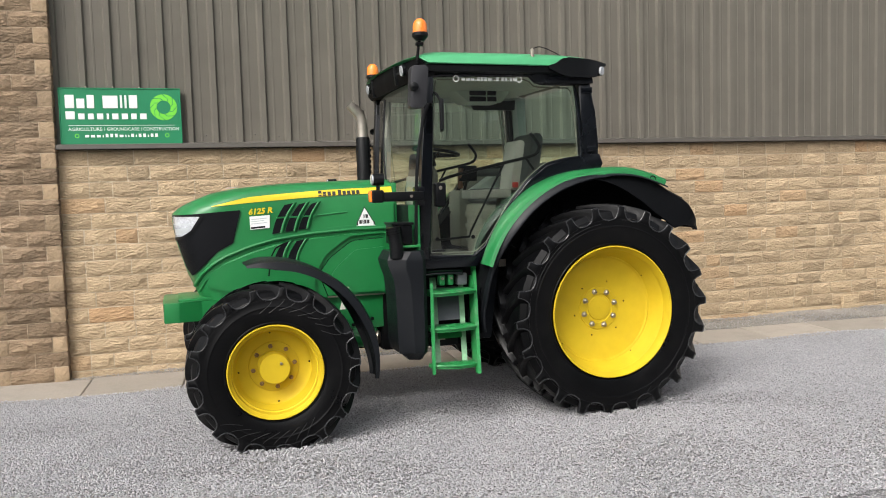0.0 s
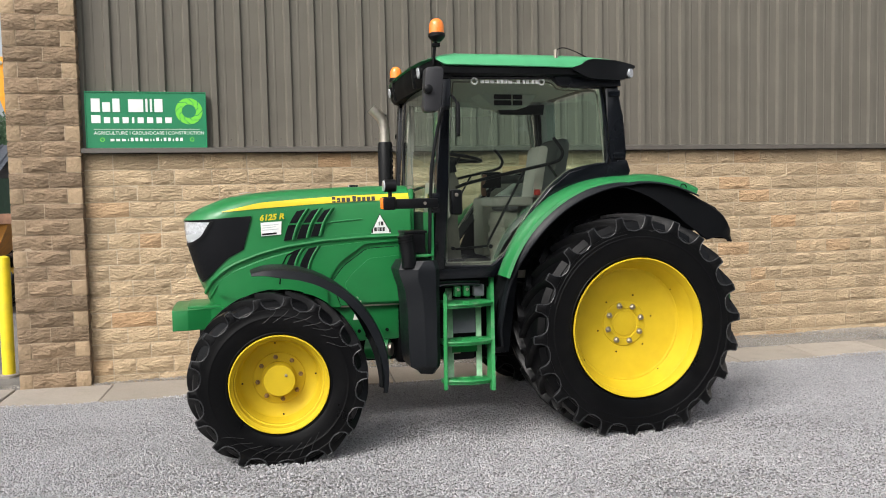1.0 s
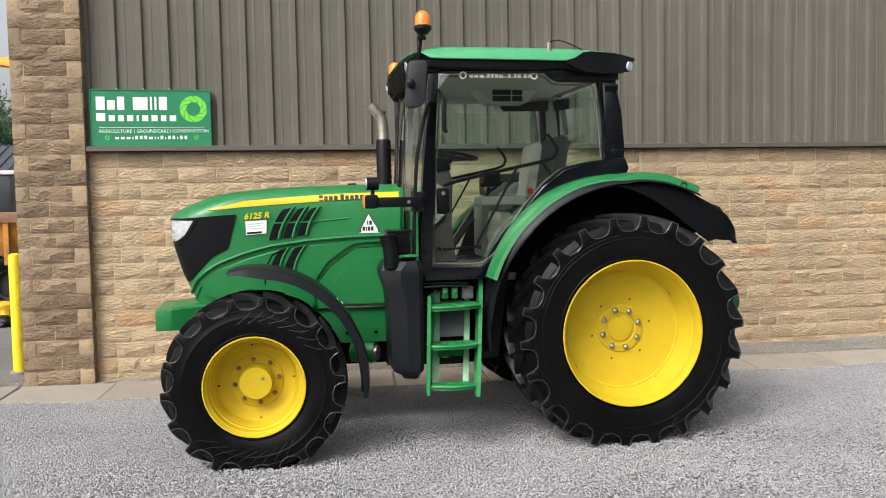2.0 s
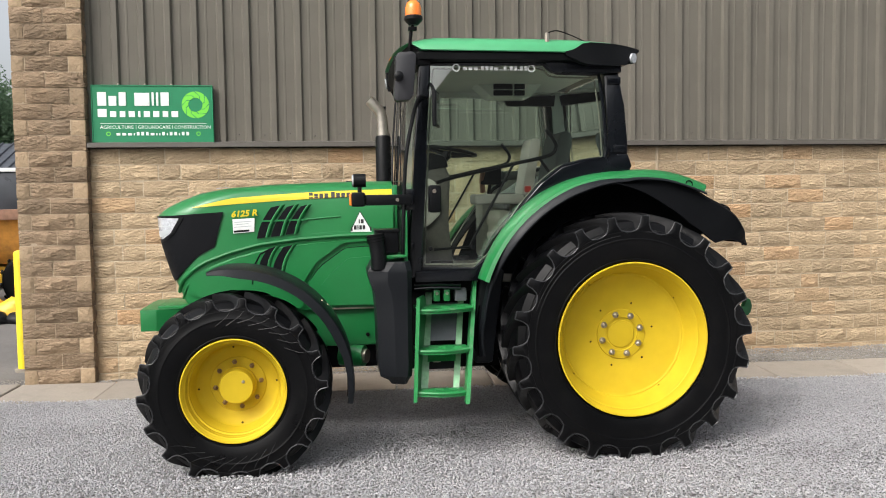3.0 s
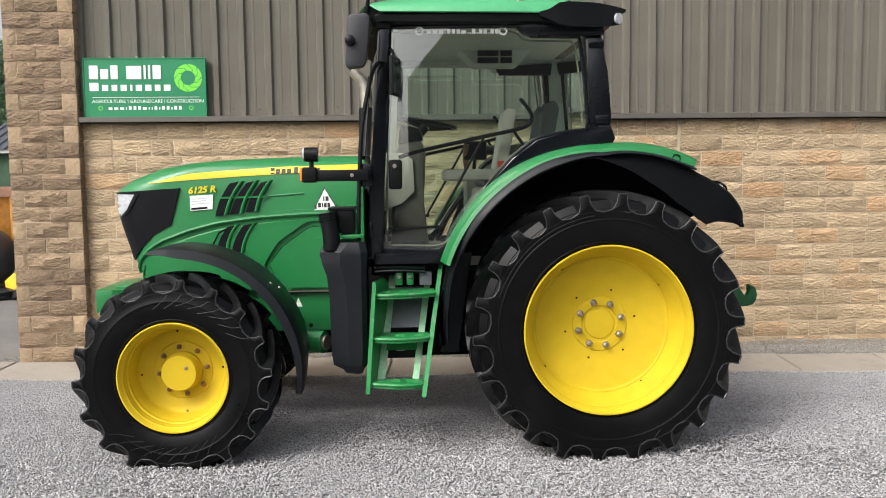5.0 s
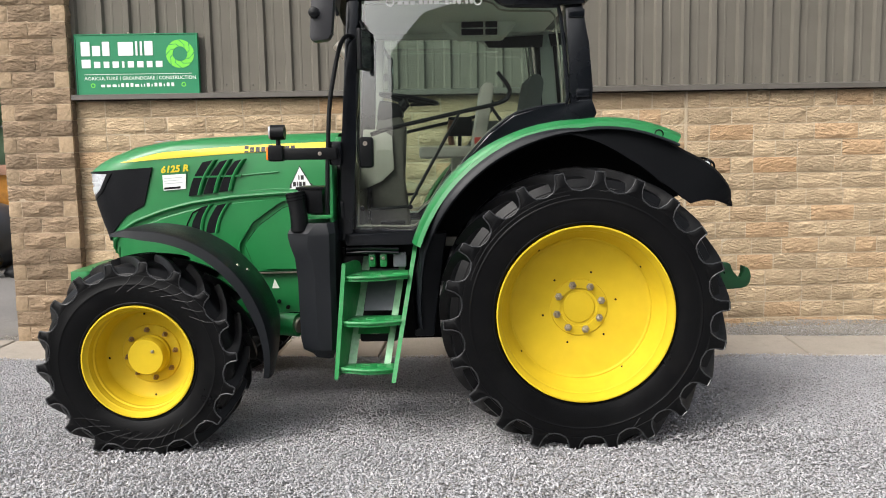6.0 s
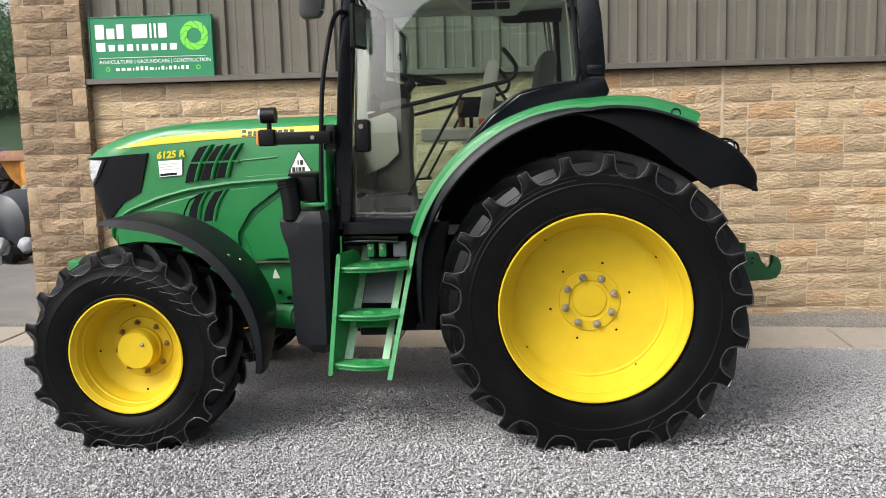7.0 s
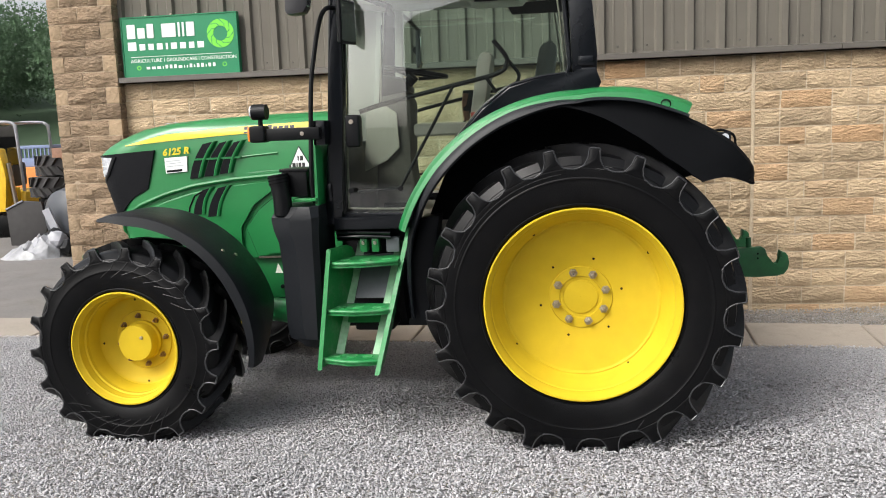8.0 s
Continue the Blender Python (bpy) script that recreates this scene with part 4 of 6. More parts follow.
    part("marker_lamp", hood_patch([(-2.80, 1.79), (-2.70, 1.80)], [(-2.79, 1.795), (-2.69, 1.803)], 0.004, 1, 2), LAMP, hood)
    part("hood_rear_lip", box(HOOD_REAR - 0.01, HOOD_REAR + 0.03, -0.32, 0.32, 1.40, 1.80, 0.01), GREEN, hood)
    return hood


def build_chassis(tractor):
    part("engine_frame", box(-2.95, -1.60, -0.30, 0.30, 0.62, 0.905, 0.02), GREEN, tractor, "green cast engine frame")
    part("frame_seam", box(-2.06, -1.60, -0.337, 0.337, 0.896, 0.908, 0.002), STEEL, tractor)
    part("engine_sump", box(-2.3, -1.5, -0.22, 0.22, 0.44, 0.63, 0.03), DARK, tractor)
    part("gearbox", box(-1.62, 0.25, -0.30, 0.30, 0.42, 1.12, 0.04), DARK, tractor, "near-black transmission housing")
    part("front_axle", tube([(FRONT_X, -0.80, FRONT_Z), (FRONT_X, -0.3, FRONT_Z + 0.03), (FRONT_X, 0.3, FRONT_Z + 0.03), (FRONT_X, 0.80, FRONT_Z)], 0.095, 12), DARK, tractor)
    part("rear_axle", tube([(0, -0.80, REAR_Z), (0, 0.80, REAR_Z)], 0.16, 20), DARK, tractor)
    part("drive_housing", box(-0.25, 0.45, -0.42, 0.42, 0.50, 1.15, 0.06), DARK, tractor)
    part("brake_cylinder", tube([(-1.90, -0.55, 0.60), (-1.74, -0.62, 0.60)], 0.075, 14), GREEN, tractor, "green cast steering casting")
    part("casting_cap", tube([(-1.74, -0.62, 0.60), (-1.72, -0.63, 0.60)], 0.05, 12), STEEL, tractor)
    for x, z in ((-1.92, 0.70), (-1.86, 0.66), (-1.70, 0.70)):
        part("frame_bolt", lathe([(0.014, -0.302), (0.014, -0.316), (0.0006, -0.318)], x, z, 8), DARK, tractor)
    part("frame_sticker", prism([(-1.965, 0.79), (-1.915, 0.79), (-1.945, 0.855)], -0.303, -0.298), CREAM, tractor, "scuffed white warning sticker")
    # front weight carrier
    bm = bmesh.new()
    plan = [(-3.312, -0.22), (-3.306, -0.33), (-3.195, -0.33), (-3.03, -0.27), (-2.88, -0.27)]
    plan += [(x, -y) for x, y in reversed(plan)]
    low = [bm.verts.new((x, y, 0.780 - 0.02 * (x > -3.0))) for x, y in plan]
    top = [bm.verts.new((x, y, 0.932)) for x, y in plan]
    bm.faces.new(low)
    bm.faces.new(top[::-1])
    for k in range(len(plan)):
        j = (k + 1) % len(plan)
        bm.faces.new((low[k], top[k], top[j], low[j]))
    bmesh.ops.bevel(bm, geom=list(bm.edges), offset=0.006, segments=2, affect="EDGES", profile=0.6)
    weight = part("front_weight", bm, GREEN, tractor, "green front ballast block")
    part("weight_top", box(-3.20, -2.90, -0.24, 0.24, 0.930, 0.950, 0.006), GREEN, weight)
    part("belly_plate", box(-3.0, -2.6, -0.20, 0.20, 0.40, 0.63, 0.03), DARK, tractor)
    # rear linkage
    for s in (-1, 1):
        pts = [(0.45, 0.77), (0.95, 0.765), (1.035, 0.761), (1.141, 0.767), (1.180, 0.778), (1.200, 0.805), (1.208, 0.845), (1.198, 0.885), (1.184, 0.905), (1.151, 0.902), (1.150, 0.860), (1.146, 0.838), (1.132, 0.831), (1.115, 0.838), (1.098, 0.860), (1.085, 0.885), (1.071, 0.928), (1.050, 0.940), (1.002, 0.935), (0.45, 0.90)]
        part("lift_arm", prism(pts, s * 0.525, s * 0.475, 0.006), SHADED_HOOK_GREEN, tractor, "green hooked lower link arm")
        part("hook_latch", prism([(1.150, 0.875), (1.166, 0.875), (1.166, 0.912), (1.154, 0.915)], s * 0.530, s * 0.470, 0.003), SHADED_DIRTY_GREEN, tractor)
        for x, z in ((1.030, 0.872), (1.030, 0.900)):
            part("pin_hole", lathe([(0.006, s * 0.527), (0.0006, s * 0.528)], x, z, 10), DARK, tractor)
        part("lift_rod", tube([(0.985, s * 0.50, 0.90), (0.982, s * 0.50, 0.992)], 0.016, 10), SHADED_HOOK_GREEN, tractor)
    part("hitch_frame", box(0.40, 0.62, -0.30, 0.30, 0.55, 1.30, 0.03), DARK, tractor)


def fender_arc(cx, cz, angles, section):
    """Sweep a cross section of (radius, y) lines round a wheel; section(angle) gives the line."""
    return grid([[(cx + r * math.cos(a), y, cz + r * math.sin(a)) for r, y in section(a)] for a in angles])


def thicken(bm, d):
    bmesh.ops.recalc_face_normals(bm, faces=bm.faces)
    bmesh.ops.solidify(bm, geom=list(bm.faces), thickness=d)
    return bm


def build_fenders(tractor):
    # radius of the rear fender's crown against angle in degrees
    crown = [(30, 1.135), (42, 1.150), (50, 1.165), (60, 1.178), (75, 1.150), (90, 1.112), (105, 1.112), (120, 1.108), (135, 1.100), (150, 1.082), (160, 1.068), (180, 1.075), (195, 1.09)]
    body = [(36, 1.095), (38, 1.128), (40, 1.140), (47, 1.140), (52, 1.128), (58, 1.110), (63, 1.115), (75, 1.118), (90, 1.082), (120, 1.078), (150, 1.045), (162, 1.005), (195, 0.985)]
    lip = [(34, 1.08), (35.8, 1.07), (38, 1.040), (42, 0.991), (44.4, 0.938), (46, 0.880), (50, 0.868), (60, 0.868), (74, 0.92), (84, 0.975), (94, 1.028), (110, 1.024), (135, 1.000), (160, 0.975), (172, 0.950), (195, 0.950)]
    for s in (-1, 1):
        def inner(a):
            d = math.degrees(a)
            d = d if d > 60 else 60 - (60 - d) * 24 / 26.3
            c, e = curve_at(body, d), curve_at(lip, d)
            e = min(e, c - 0.03)
            tuck = 0.10 * min(1.0, max(0.0, (48 - d) / 12)) ** 1.5 + 0.22 * min(1.0, max(0.0, (d - 136) / 44)) ** 1.3
            inn = 0.55 + 0.12 * min(1.0, max(0.0, (d - 140) / 20))
            return [(c - 0.005, s * inn), (c, s * max(0.92, inn + 0.04)), (c - 0.012, s * (1.060 - tuck)), (c - 0.030, s * (1.090 - tuck)), (e + 0.012, s * (1.125 - tuck)), (e, s * (1.130 - tuck))]

        def skin(a):
            d = math.degrees(a)
            c = curve_at(crown, d)
            drop = 0.055 + 0.016 * min(1.0, max(0.0, (86 - d) / 20))
            inn = 0.84 + 0.13 * min(1.0, max(0.0, (d - 115) / 35))
            return [(c - 0.020, s * (inn - 0.05)), (c, s * inn), (c + 0.002, s * max(0.985, inn + 0.03)), (c - 0.012, s * 1.062), (c - 0.030, s * 1.090), (c - drop, s * 1.100)]

        angles = [radians(lerp(33.7, 188, k / 82)) for k in range(83)]
        rear = part("rear_fender", thicken(fender_arc(0, REAR_Z, angles, inner), 0.012), FENDER_BLACK, tractor, "black plastic rear mudguard with green top")

        def edging(a):
            d = math.degrees(a)
            low = curve_at(lip, d)
            under = curve_at(crown, d) - 0.055 - 0.016 * min(1.0, max(0.0, (86 - d) / 20))
            k = min(1.0, max(0.0, (d - 88) / 20))
            top, e = lerp(under + 0.004, low + 0.045 - 0.020 * min(1.0, max(0.0, (d - 148) / 14)), k), lerp(under - 0.016, low - 0.010, k)
            tuck = 0.22 * min(1.0, max(0.0, (d - 136) / 44)) ** 1.3
            return [(top, s * (1.104 - tuck)), (lerp(top, e, 0.4), s * (1.132 - tuck)), (lerp(top, e, 0.8), s * (1.139 - tuck)), (e, s * (1.130 - tuck))]

        part("fender_edge", thicken(fender_arc(0, REAR_Z, [radians(lerp(60, 188, k / 60)) for k in range(61)], edging), 0.006), FENDER_PLASTIC, rear, "grey-black moulded edge")
        angles = [radians(lerp(60.5, 157.5, k / 44)) for k in range(45)]
        part("fender_skin", thicken(fender_arc(0, REAR_Z, angles, skin), 0.008), GREEN, rear, "glossy green fender cover")
        part("fender_eye", lathe([(0.028, s * 1.05), (0.027, s * 1.097), (0.022, s * 1.100), (0.019, s * 1.085), (0.0006, s * 1.083)], 0.438, 1.768, 18), DARK, rear)
        part("inner_skirt", prism([(-0.99, 0.56), (-0.87, 0.56), (-0.83, 0.9), (-0.78, 1.20), (-0.90, 1.19), (-0.95, 0.95)], s * 0.85, s * 0.60, 0.015), FENDER_PLASTIC, rear)
        part("inner_wall", prism([(-0.98, 0.90), (0.50, 0.90), (0.58, 1.36), (0.70, 1.40), (0.80, 1.43), (0.72, 1.56), (0.60, 1.68), (0.15, 1.82), (-0.28, 1.80), (-0.72, 1.53)], s * 0.69, s * 0.672), FENDER_BLACK, rear)
        lamp = part("tail_lamp", box(0.715, 0.785, s * 0.88, s * 0.98, 1.555, 1.615, 0.012), PLASTIC, rear)
        part("lamp_lens", lathe([(0.022, s * 0.982), (0.020, s * 0.988), (0.0006, s * 0.990)], 0.752, 1.586, 14), LAMP, lamp)
        part("lamp_bracket", tube(smooth_path([(0.66, s * 0.93, 1.57), (0.72, s * 0.94, 1.625), (0.80, s * 0.94, 1.60), (0.815, s * 0.94, 1.54)], 5), 0.007, 6), DARK, lamp)

        def front(a):
            d = math.degrees(a)
            c = 0.755 + 0.012 * math.sin(radians(d - 40)) - (0.02 if d > 96 else 0) * (d - 96) / 12
            drop = 0.066 - 0.050 * min(1.0, max(0.0, (d - 86) / 17)) ** 1.3 - 0.030 * min(1.0, max(0.0, (24 - d) / 30))
            slim = 0.05 * min(1.0, max(0.0, (d - 92) / 11)) ** 2
            inner_y = 0.64 + 0.30 * min(1.0, max(0.0, (14 - d) / 24))
            return [(c - drop, s * (inner_y + slim)), (c - drop * 0.24, s * (inner_y + 0.02 + slim)), (c, s * (inner_y + 0.055 + slim)), (c, s * (1.08 - slim)), (c - drop * 0.2, s * (1.115 - slim)), (c - drop, s * (1.125 - slim))]

        angles = [radians(lerp(-10, 103, k / 36)) for k in range(37)]
        ff = part("front_fender", thicken(fender_arc(FRONT_X, FRONT_Z, angles, front), 0.010), FENDER_PLASTIC, tractor, "black plastic front mudguard")
        for d in (40, 44):
            a = radians(d)
            part("fender_bolt", lathe_z([(0.010, 0), (0.010, 0.006), (0.001, 0.008)], 0, 0, 8), STEEL, ff).matrix_local = Matrix.Translation((FRONT_X + 0.762 * math.cos(a), s * (0.90 if d == 40 else 1.0), FRONT_Z + 0.762 * math.sin(a))) @ Matrix.Rotation(math.pi / 2 - a, 4, "Y")


GLASS_LINE = [(-1.350, 1.215), (-0.990, 1.208), (-0.885, 1.290), (-0.750, 1.505), (-0.660, 1.635), (-0.520, 1.792), (-0.370, 1.905), (-0.200, 1.945), (-0.035, 1.962), (-0.060, 2.300), (-0.090, 2.540), (-0.426, 2.545), (-0.488, 2.605), (-1.275, 2.600), (-1.310, 2.100), (-1.340, 1.600)]


def side_y(x, z):
    """How far out the cab's side stands: fullest at mid height, drawn in to the front."""
    return 0.835 - 0.05 * max(0.0, (z - 1.6)) ** 1.5 * 0.4 - 0.20 * max(0.0, -x - 0.90) ** 2 - 0.04 * max(0.0, x + 0.5)


def build_cab(tractor):
    for s in (-1, 1):
        def sp(x, z, d=0.0):
            return (x, s * (side_y(x, z) + d), z)

        cols = []
        for k in range(41):
            xb = lerp(-1.350, -0.035, k / 40)
            xt = lerp(-1.275, -0.090, k / 40)
            zb = curve_at(GLASS_LINE[:9], xb)
            zt = curve_at([(-1.275, 2.600), (-0.488, 2.605), (-0.426, 2.545), (-0.09, 2.540)], xt)
            cols.append([sp(lerp(xb, xt, q / 10), lerp(zb, zt, q / 10)) for q in range(11)])
        bm = grid(cols)
        door = part("side_window", bm, GLASS, tractor, "green-tinted cab door glass", 80)
        door.visible_shadow = False
        closed = GLASS_LINE + GLASS_LINE[:1]
        part("door_seal", tube([sp(x, z, 0.001) for x, z in smooth_line(closed, 80)], 0.013, 6), FRAME if s < 0 else CREAM, door)
        cx, cz = -0.72, 1.95
        inset = [(cx + (x - cx) * 0.955, cz + (z - cz) * 0.955) for x, z in closed]
        part("glass_rim", tube([sp(x, z, -0.016) for x, z in smooth_line(inset, 90)], 0.006, 6), PANEL, door, "thin grey inner door frame")
        bm = prism([(-1.455, 1.16), (-1.352, 1.16), (-1.316, 1.80), (-1.278, 2.62), (-1.350, 2.62), (-1.395, 1.90)], s * 0.845, s * 0.765, 0.016)
        part("front_post", bm, FRAME, tractor, "black glossy cab post")
        bm = prism([(-0.022, 1.93), (0.108, 1.90), (0.112, 2.05), (0.088, 2.33), (0.048, 2.57), (-0.060, 2.57), (-0.034, 2.25), (-0.024, 1.99)], s * 0.81, s * 0.715, 0.020)
        part("rear_post", bm, FRAME, tractor, "black glossy cab post")
        lower = [(-1.40, 1.13), (-0.97, 1.13), (-0.86, 1.33), (-0.70, 1.565), (-0.50, 1.725), (-0.28, 1.815), (0.10, 1.845), (0.13, 1.905), (0.10, 1.985), (0.03, 1.985), (-0.03, 1.955), (-0.20, 1.940), (-0.37, 1.900), (-0.475, 1.815), (-0.52, 1.79), (-0.66, 1.63), (-0.75, 1.50), (-0.885, 1.285), (-0.985, 1.20), (-1.40, 1.205)]
        part("sill_frame", prism(lower, s * 0.852, s * 0.76, 0.008), FRAME, tractor, "black curved cab sill")
        part("sill_lining", prism([(x, z - 0.03) for x, z in lower[3:-2]], s * 0.757, s * 0.70, 0.008), PANEL, tractor, "beige inside sill lining")
        part("sill_shelf", box(-1.42, -0.96, s * 0.74, s * 0.55, 1.05, 1.135, 0.012), DARK, tractor)
        part("window_header", prism([(-0.50, 2.615), (-0.43, 2.545), (-0.07, 2.540), (0.06, 2.545), (0.05, 2.63), (-0.48, 2.63)], s * 0.845, s * 0.78, 0.010), FRAME if s < 0 else CREAM, tractor)
        # grab rails inside the door
        part("door_rail", tube(smooth_path([(-1.235, s * 0.765, 1.80), (-1.10, s * 0.745, 1.84), (-0.70, s * 0.745, 1.925), (-0.44, s * 0.745, 1.982), (-0.385, s * 0.745, 2.035), (-0.395, s * 0.745, 2.085), (-0.458, s * 0.745, 2.165)], 6), 0.013, 8), PLASTIC, door, "black bent grab rail")
        part("door_strut", tube([(-0.69, s * 0.75, 1.925), (-0.99, s * 0.77, 1.40), (-1.01, s * 0.79, 1.36), (-1.26, s * 0.79, 1.345)], 0.009, 8), PLASTIC, door)
        part("door_strut", tube([(-0.50, s * 0.75, 1.96), (-0.44, s * 0.76, 1.87)], 0.010, 8), PLASTIC, door)
        part("door_handle", box(-1.300, -1.215, s * 0.875, s * 0.79, 1.60, 1.785, 0.022, 3), PLASTIC, door, "black door handle with lock")
        part("lock_barrel", lathe([(0.014, s * 0.876), (0.012, s * 0.882), (0.0006, s * 0.882)], -1.262, 1.745, 14), STEEL, door)
        for x, z in ((-1.29, 1.355), (-1.0, 1.36)):
            part("glass_bolt", lathe([(0.016, s * 0.842), (0.014, s * 0.850), (0.0006, s * 0.850)], x, z, 12), PLASTIC, door)
        part("hinge", box(-0.035, 0.06, s * 0.825, s * 0.80, 2.47, 2.52, 0.006), FRAME, tractor)
        part("hinge", box(0.01, 0.09, s * 0.825, s * 0.80, 2.00, 2.05, 0.006), FRAME, tractor)
        part("post_hinge", box(-1.425, -1.40, s * 0.86, s * 0.83, 1.30, 1.40, 0.006), FRAME, tractor)
        # inside trim of the far pillars
        if s > 0:
            part("pillar_trim", prism([(-1.33, 1.2), (-1.28, 1.2), (-1.24, 2.2), (-1.22, 2.56), (-1.28, 2.56)], s * 0.755, s * 0.69, 0.015), PILLAR, tractor, "cream cab pillar trim")
            part("pillar_trim", prism([(0.01, 1.93), (0.14, 1.93), (0.12, 2.60), (-0.02, 2.60)], s * 0.710, s * 0.685, 0.010), PILLAR, tractor)
        part("inner_fender", prism([(-0.60, 1.16), (0.05, 1.16), (0.08, 1.90), (-0.30, 1.86), (-0.52, 1.72), (-0.60, 1.60)], s * 0.665, s * 0.46, 0.04), CREAM if s > 0 else PANEL, tractor)
        # mirrors on arms
        back, low, far_out = (0.016, 0.0, 0.05) if s < 0 else (0.277, 0.14, 0.36)
        mirror = part("mirror", prism([((x + 1.487) * (1 if s < 0 else 0.30) - 1.487 + back, z - low) for x, z in [(-1.540, 2.600), (-1.528, 2.628), (-1.430, 2.636), (-1.405, 2.615), (-1.430, 2.36), (-1.452, 2.325), (-1.540, 2.316), (-1.558, 2.340)]], s * (1.04 + far_out), s * (0.955 + far_out * 0.85), 0.018), SHELL, tractor, "dark grey plastic wing mirror")
        part("mirror_arm", tube(smooth_path([(-1.36, s * 0.83, 2.60), (-1.42 + back * 0.5, s * (0.90 + far_out * 0.5), 2.64 - low * 0.5), (-1.47 + back, s * (0.96 + far_out), 2.60 - low)], 5), 0.016, 8), PLASTIC, mirror)
        part("mirror_knob", lathe([(0.032, s * (1.038 + far_out)), (0.030, s * (1.065 + far_out)), (0.018, s * (1.072 + far_out)), (0.0006, s * (1.073 + far_out))], -1.525 + back, 2.475 - low, 16), PLASTIC, mirror)
        part("mirror_face", box(-1.438 + back - (0 if s < 0 else 0.030), -1.428 + back - (0 if s < 0 else 0.030), s * (1.03 + far_out), s * (0.965 + far_out * 0.85), 2.36 - low, 2.62 - low, 0.004), MIRROR, mirror)
        # lamp arm low on the post
        arm = part("lamp_arm", box(-1.745, -1.42, s * 0.975, s * 0.915, 1.655, 1.725, 0.012), PLASTIC, tractor, "black arm with indicator and work lamp")
        part("indicator_body", box(-1.822, -1.730, s * 0.995, s * 0.90, 1.648, 1.742, 0.018, 3), PLASTIC, arm)
        part("indicator_lens", box(-1.834, -1.815, s * 0.985, s * 0.91, 1.655, 1.735, 0.009, 2), AMBER, arm, "orange indicator lens")
        part("lamp_stalk", tube([(-1.765, s * 0.95, 1.74), (-1.765, s * 0.95, 1.79)], 0.014, 8), PLASTIC, arm)
        bm = tube([(-1.805, s * 0.95, 1.818), (-1.795, s * 0.95, 1.818), (-1.735, s * 0.95, 1.818), (-1.725, s * 0.95, 1.818)], 0.044, 14)
        part("work_lamp", bm, PLASTIC, arm)
        part("work_lamp_lens", tube([(-1.815, s * 0.95, 1.818), (-1.803, s * 0.95, 1.818)], 0.038, 14), LAMP, arm)
        part("arm_hole", lathe([(0.012, s * 0.976), (0.0006, s * 0.977)], -1.52, 1.69, 12), STEEL, arm)
        part("hinge_plate", box(-1.47, -1.40, s * 0.93, s * 0.82, 1.62, 1.76, 0.01), FRAME, arm)

    # slim side mirror hung on the near post
    side_mirror = part("side_mirror", box(-0.014, 0.014, -0.085, 0.085, -0.118, 0.118, 0.012, 3), PLASTIC, tractor, "black side mirror by the post")
    side_mirror.matrix_local = pose(-1.250, -0.915, 2.287, 0, 0, -16)
    part("mirror_pane", box(0.0145, 0.0165, -0.073, 0.073, -0.104, 0.104, 0.0006, 1), SHADE, side_mirror)
    part("mirror_stem", tube([(0.0, 0.02, 0.10), (-0.03, 0.05, 0.16), (-0.05, 0.085, 0.18)], 0.009, 8), PLASTIC, side_mirror)
    # handrail outside the door, near side
    part("grab_rail", tube(smooth_path([(-1.315, -0.865, 2.372), (-1.355, -0.93, 2.362), (-1.388, -0.95, 2.30), (-1.425, -0.95, 2.15), (-1.458, -0.95, 1.955), (-1.478, -0.95, 1.65), (-1.488, -0.95, 1.40), (-1.485, -0.92, 1.30)], 6), 0.013, 8), PLASTIC, tractor, "black bent outside grab rail")
    # windscreen and rear window
    rows = []
    for z in (1.16, 1.5, 1.9, 2.3, 2.62):
        base = lerp(-1.40, -1.32, (z - 1.16) / 1.46)
        rows.append([(base - 0.075 * math.cos(math.pi / 2 * y / 0.79) ** 0.8 if abs(y) < 0.78 else base, y, z) for y in np.linspace(-0.79, 0.79, 17)])
    screen = part("windscreen", grid(rows), SCREEN, tractor, "curved green-tinted windscreen", 80)
    screen.visible_shadow = False
    rear = part("rear_window", grid([[(lerp(0.07, 0.03, k), y, lerp(1.95, 2.56, k)) for y in (-0.72, 0, 0.72)] for k in (0, 0.5, 1)]), REAR_GLASS, tractor)
    rear.visible_shadow = False
    part("wiper", tube(smooth_path([(-1.42, 0.15, 2.52), (-1.46, 0.1, 2.1), (-1.48, -0.05, 1.80)], 4), 0.008, 6), PLASTIC, tractor)
    # roof
    def ring(inset, z, lip=True):
        out = []
        plan = [(-1.415, 0.86), (-1.34, 0.91), (-0.6, 0.925), (-0.2, 0.90), (0.08, 0.82), (0.16, 0.70), (0.17, 0.35)]
        pts = [(x, -y) for x, y in plan] + [(x, y) for x, y in reversed(plan)] + [(-1.462, 0.66), (-1.485, 0.40), (-1.492, 0.0), (-1.485, -0.40), (-1.462, -0.66)]
        for x, y in pts:
            k = 1 - inset / 0.9
            # the lip rises over the lamps at the front
            front = min(1.0, max(0.0, (-x - 1.33) / 0.09)) if lip else 0.0
            out.append(((x + 0.65) * (1 - inset / 0.8) - 0.65, y * k, z + max(0.0, 2.744 - z) * 0.84 * front))
        return out

    roof = part("roof", grid([ring(0.004, 2.668), ring(0.0, 2.674), ring(0.008, 2.702), ring(0.028, 2.733), ring(0.065, 2.757), ring(0.12, 2.775), ring(0.3, 2.792), ring(0.6, 2.798)], loop=True, caps=True), ROOF_GREEN_SKYLIT, tractor, "satin green moulded cab roof", 30)
    part("roof_band", grid([ring(0.05, 2.612, False), ring(0.025, 2.622, False), ring(0.018, 2.66, False), ring(0.025, 2.675, False)], loop=True, caps=True), PLASTIC, roof, "black roof gutter band")
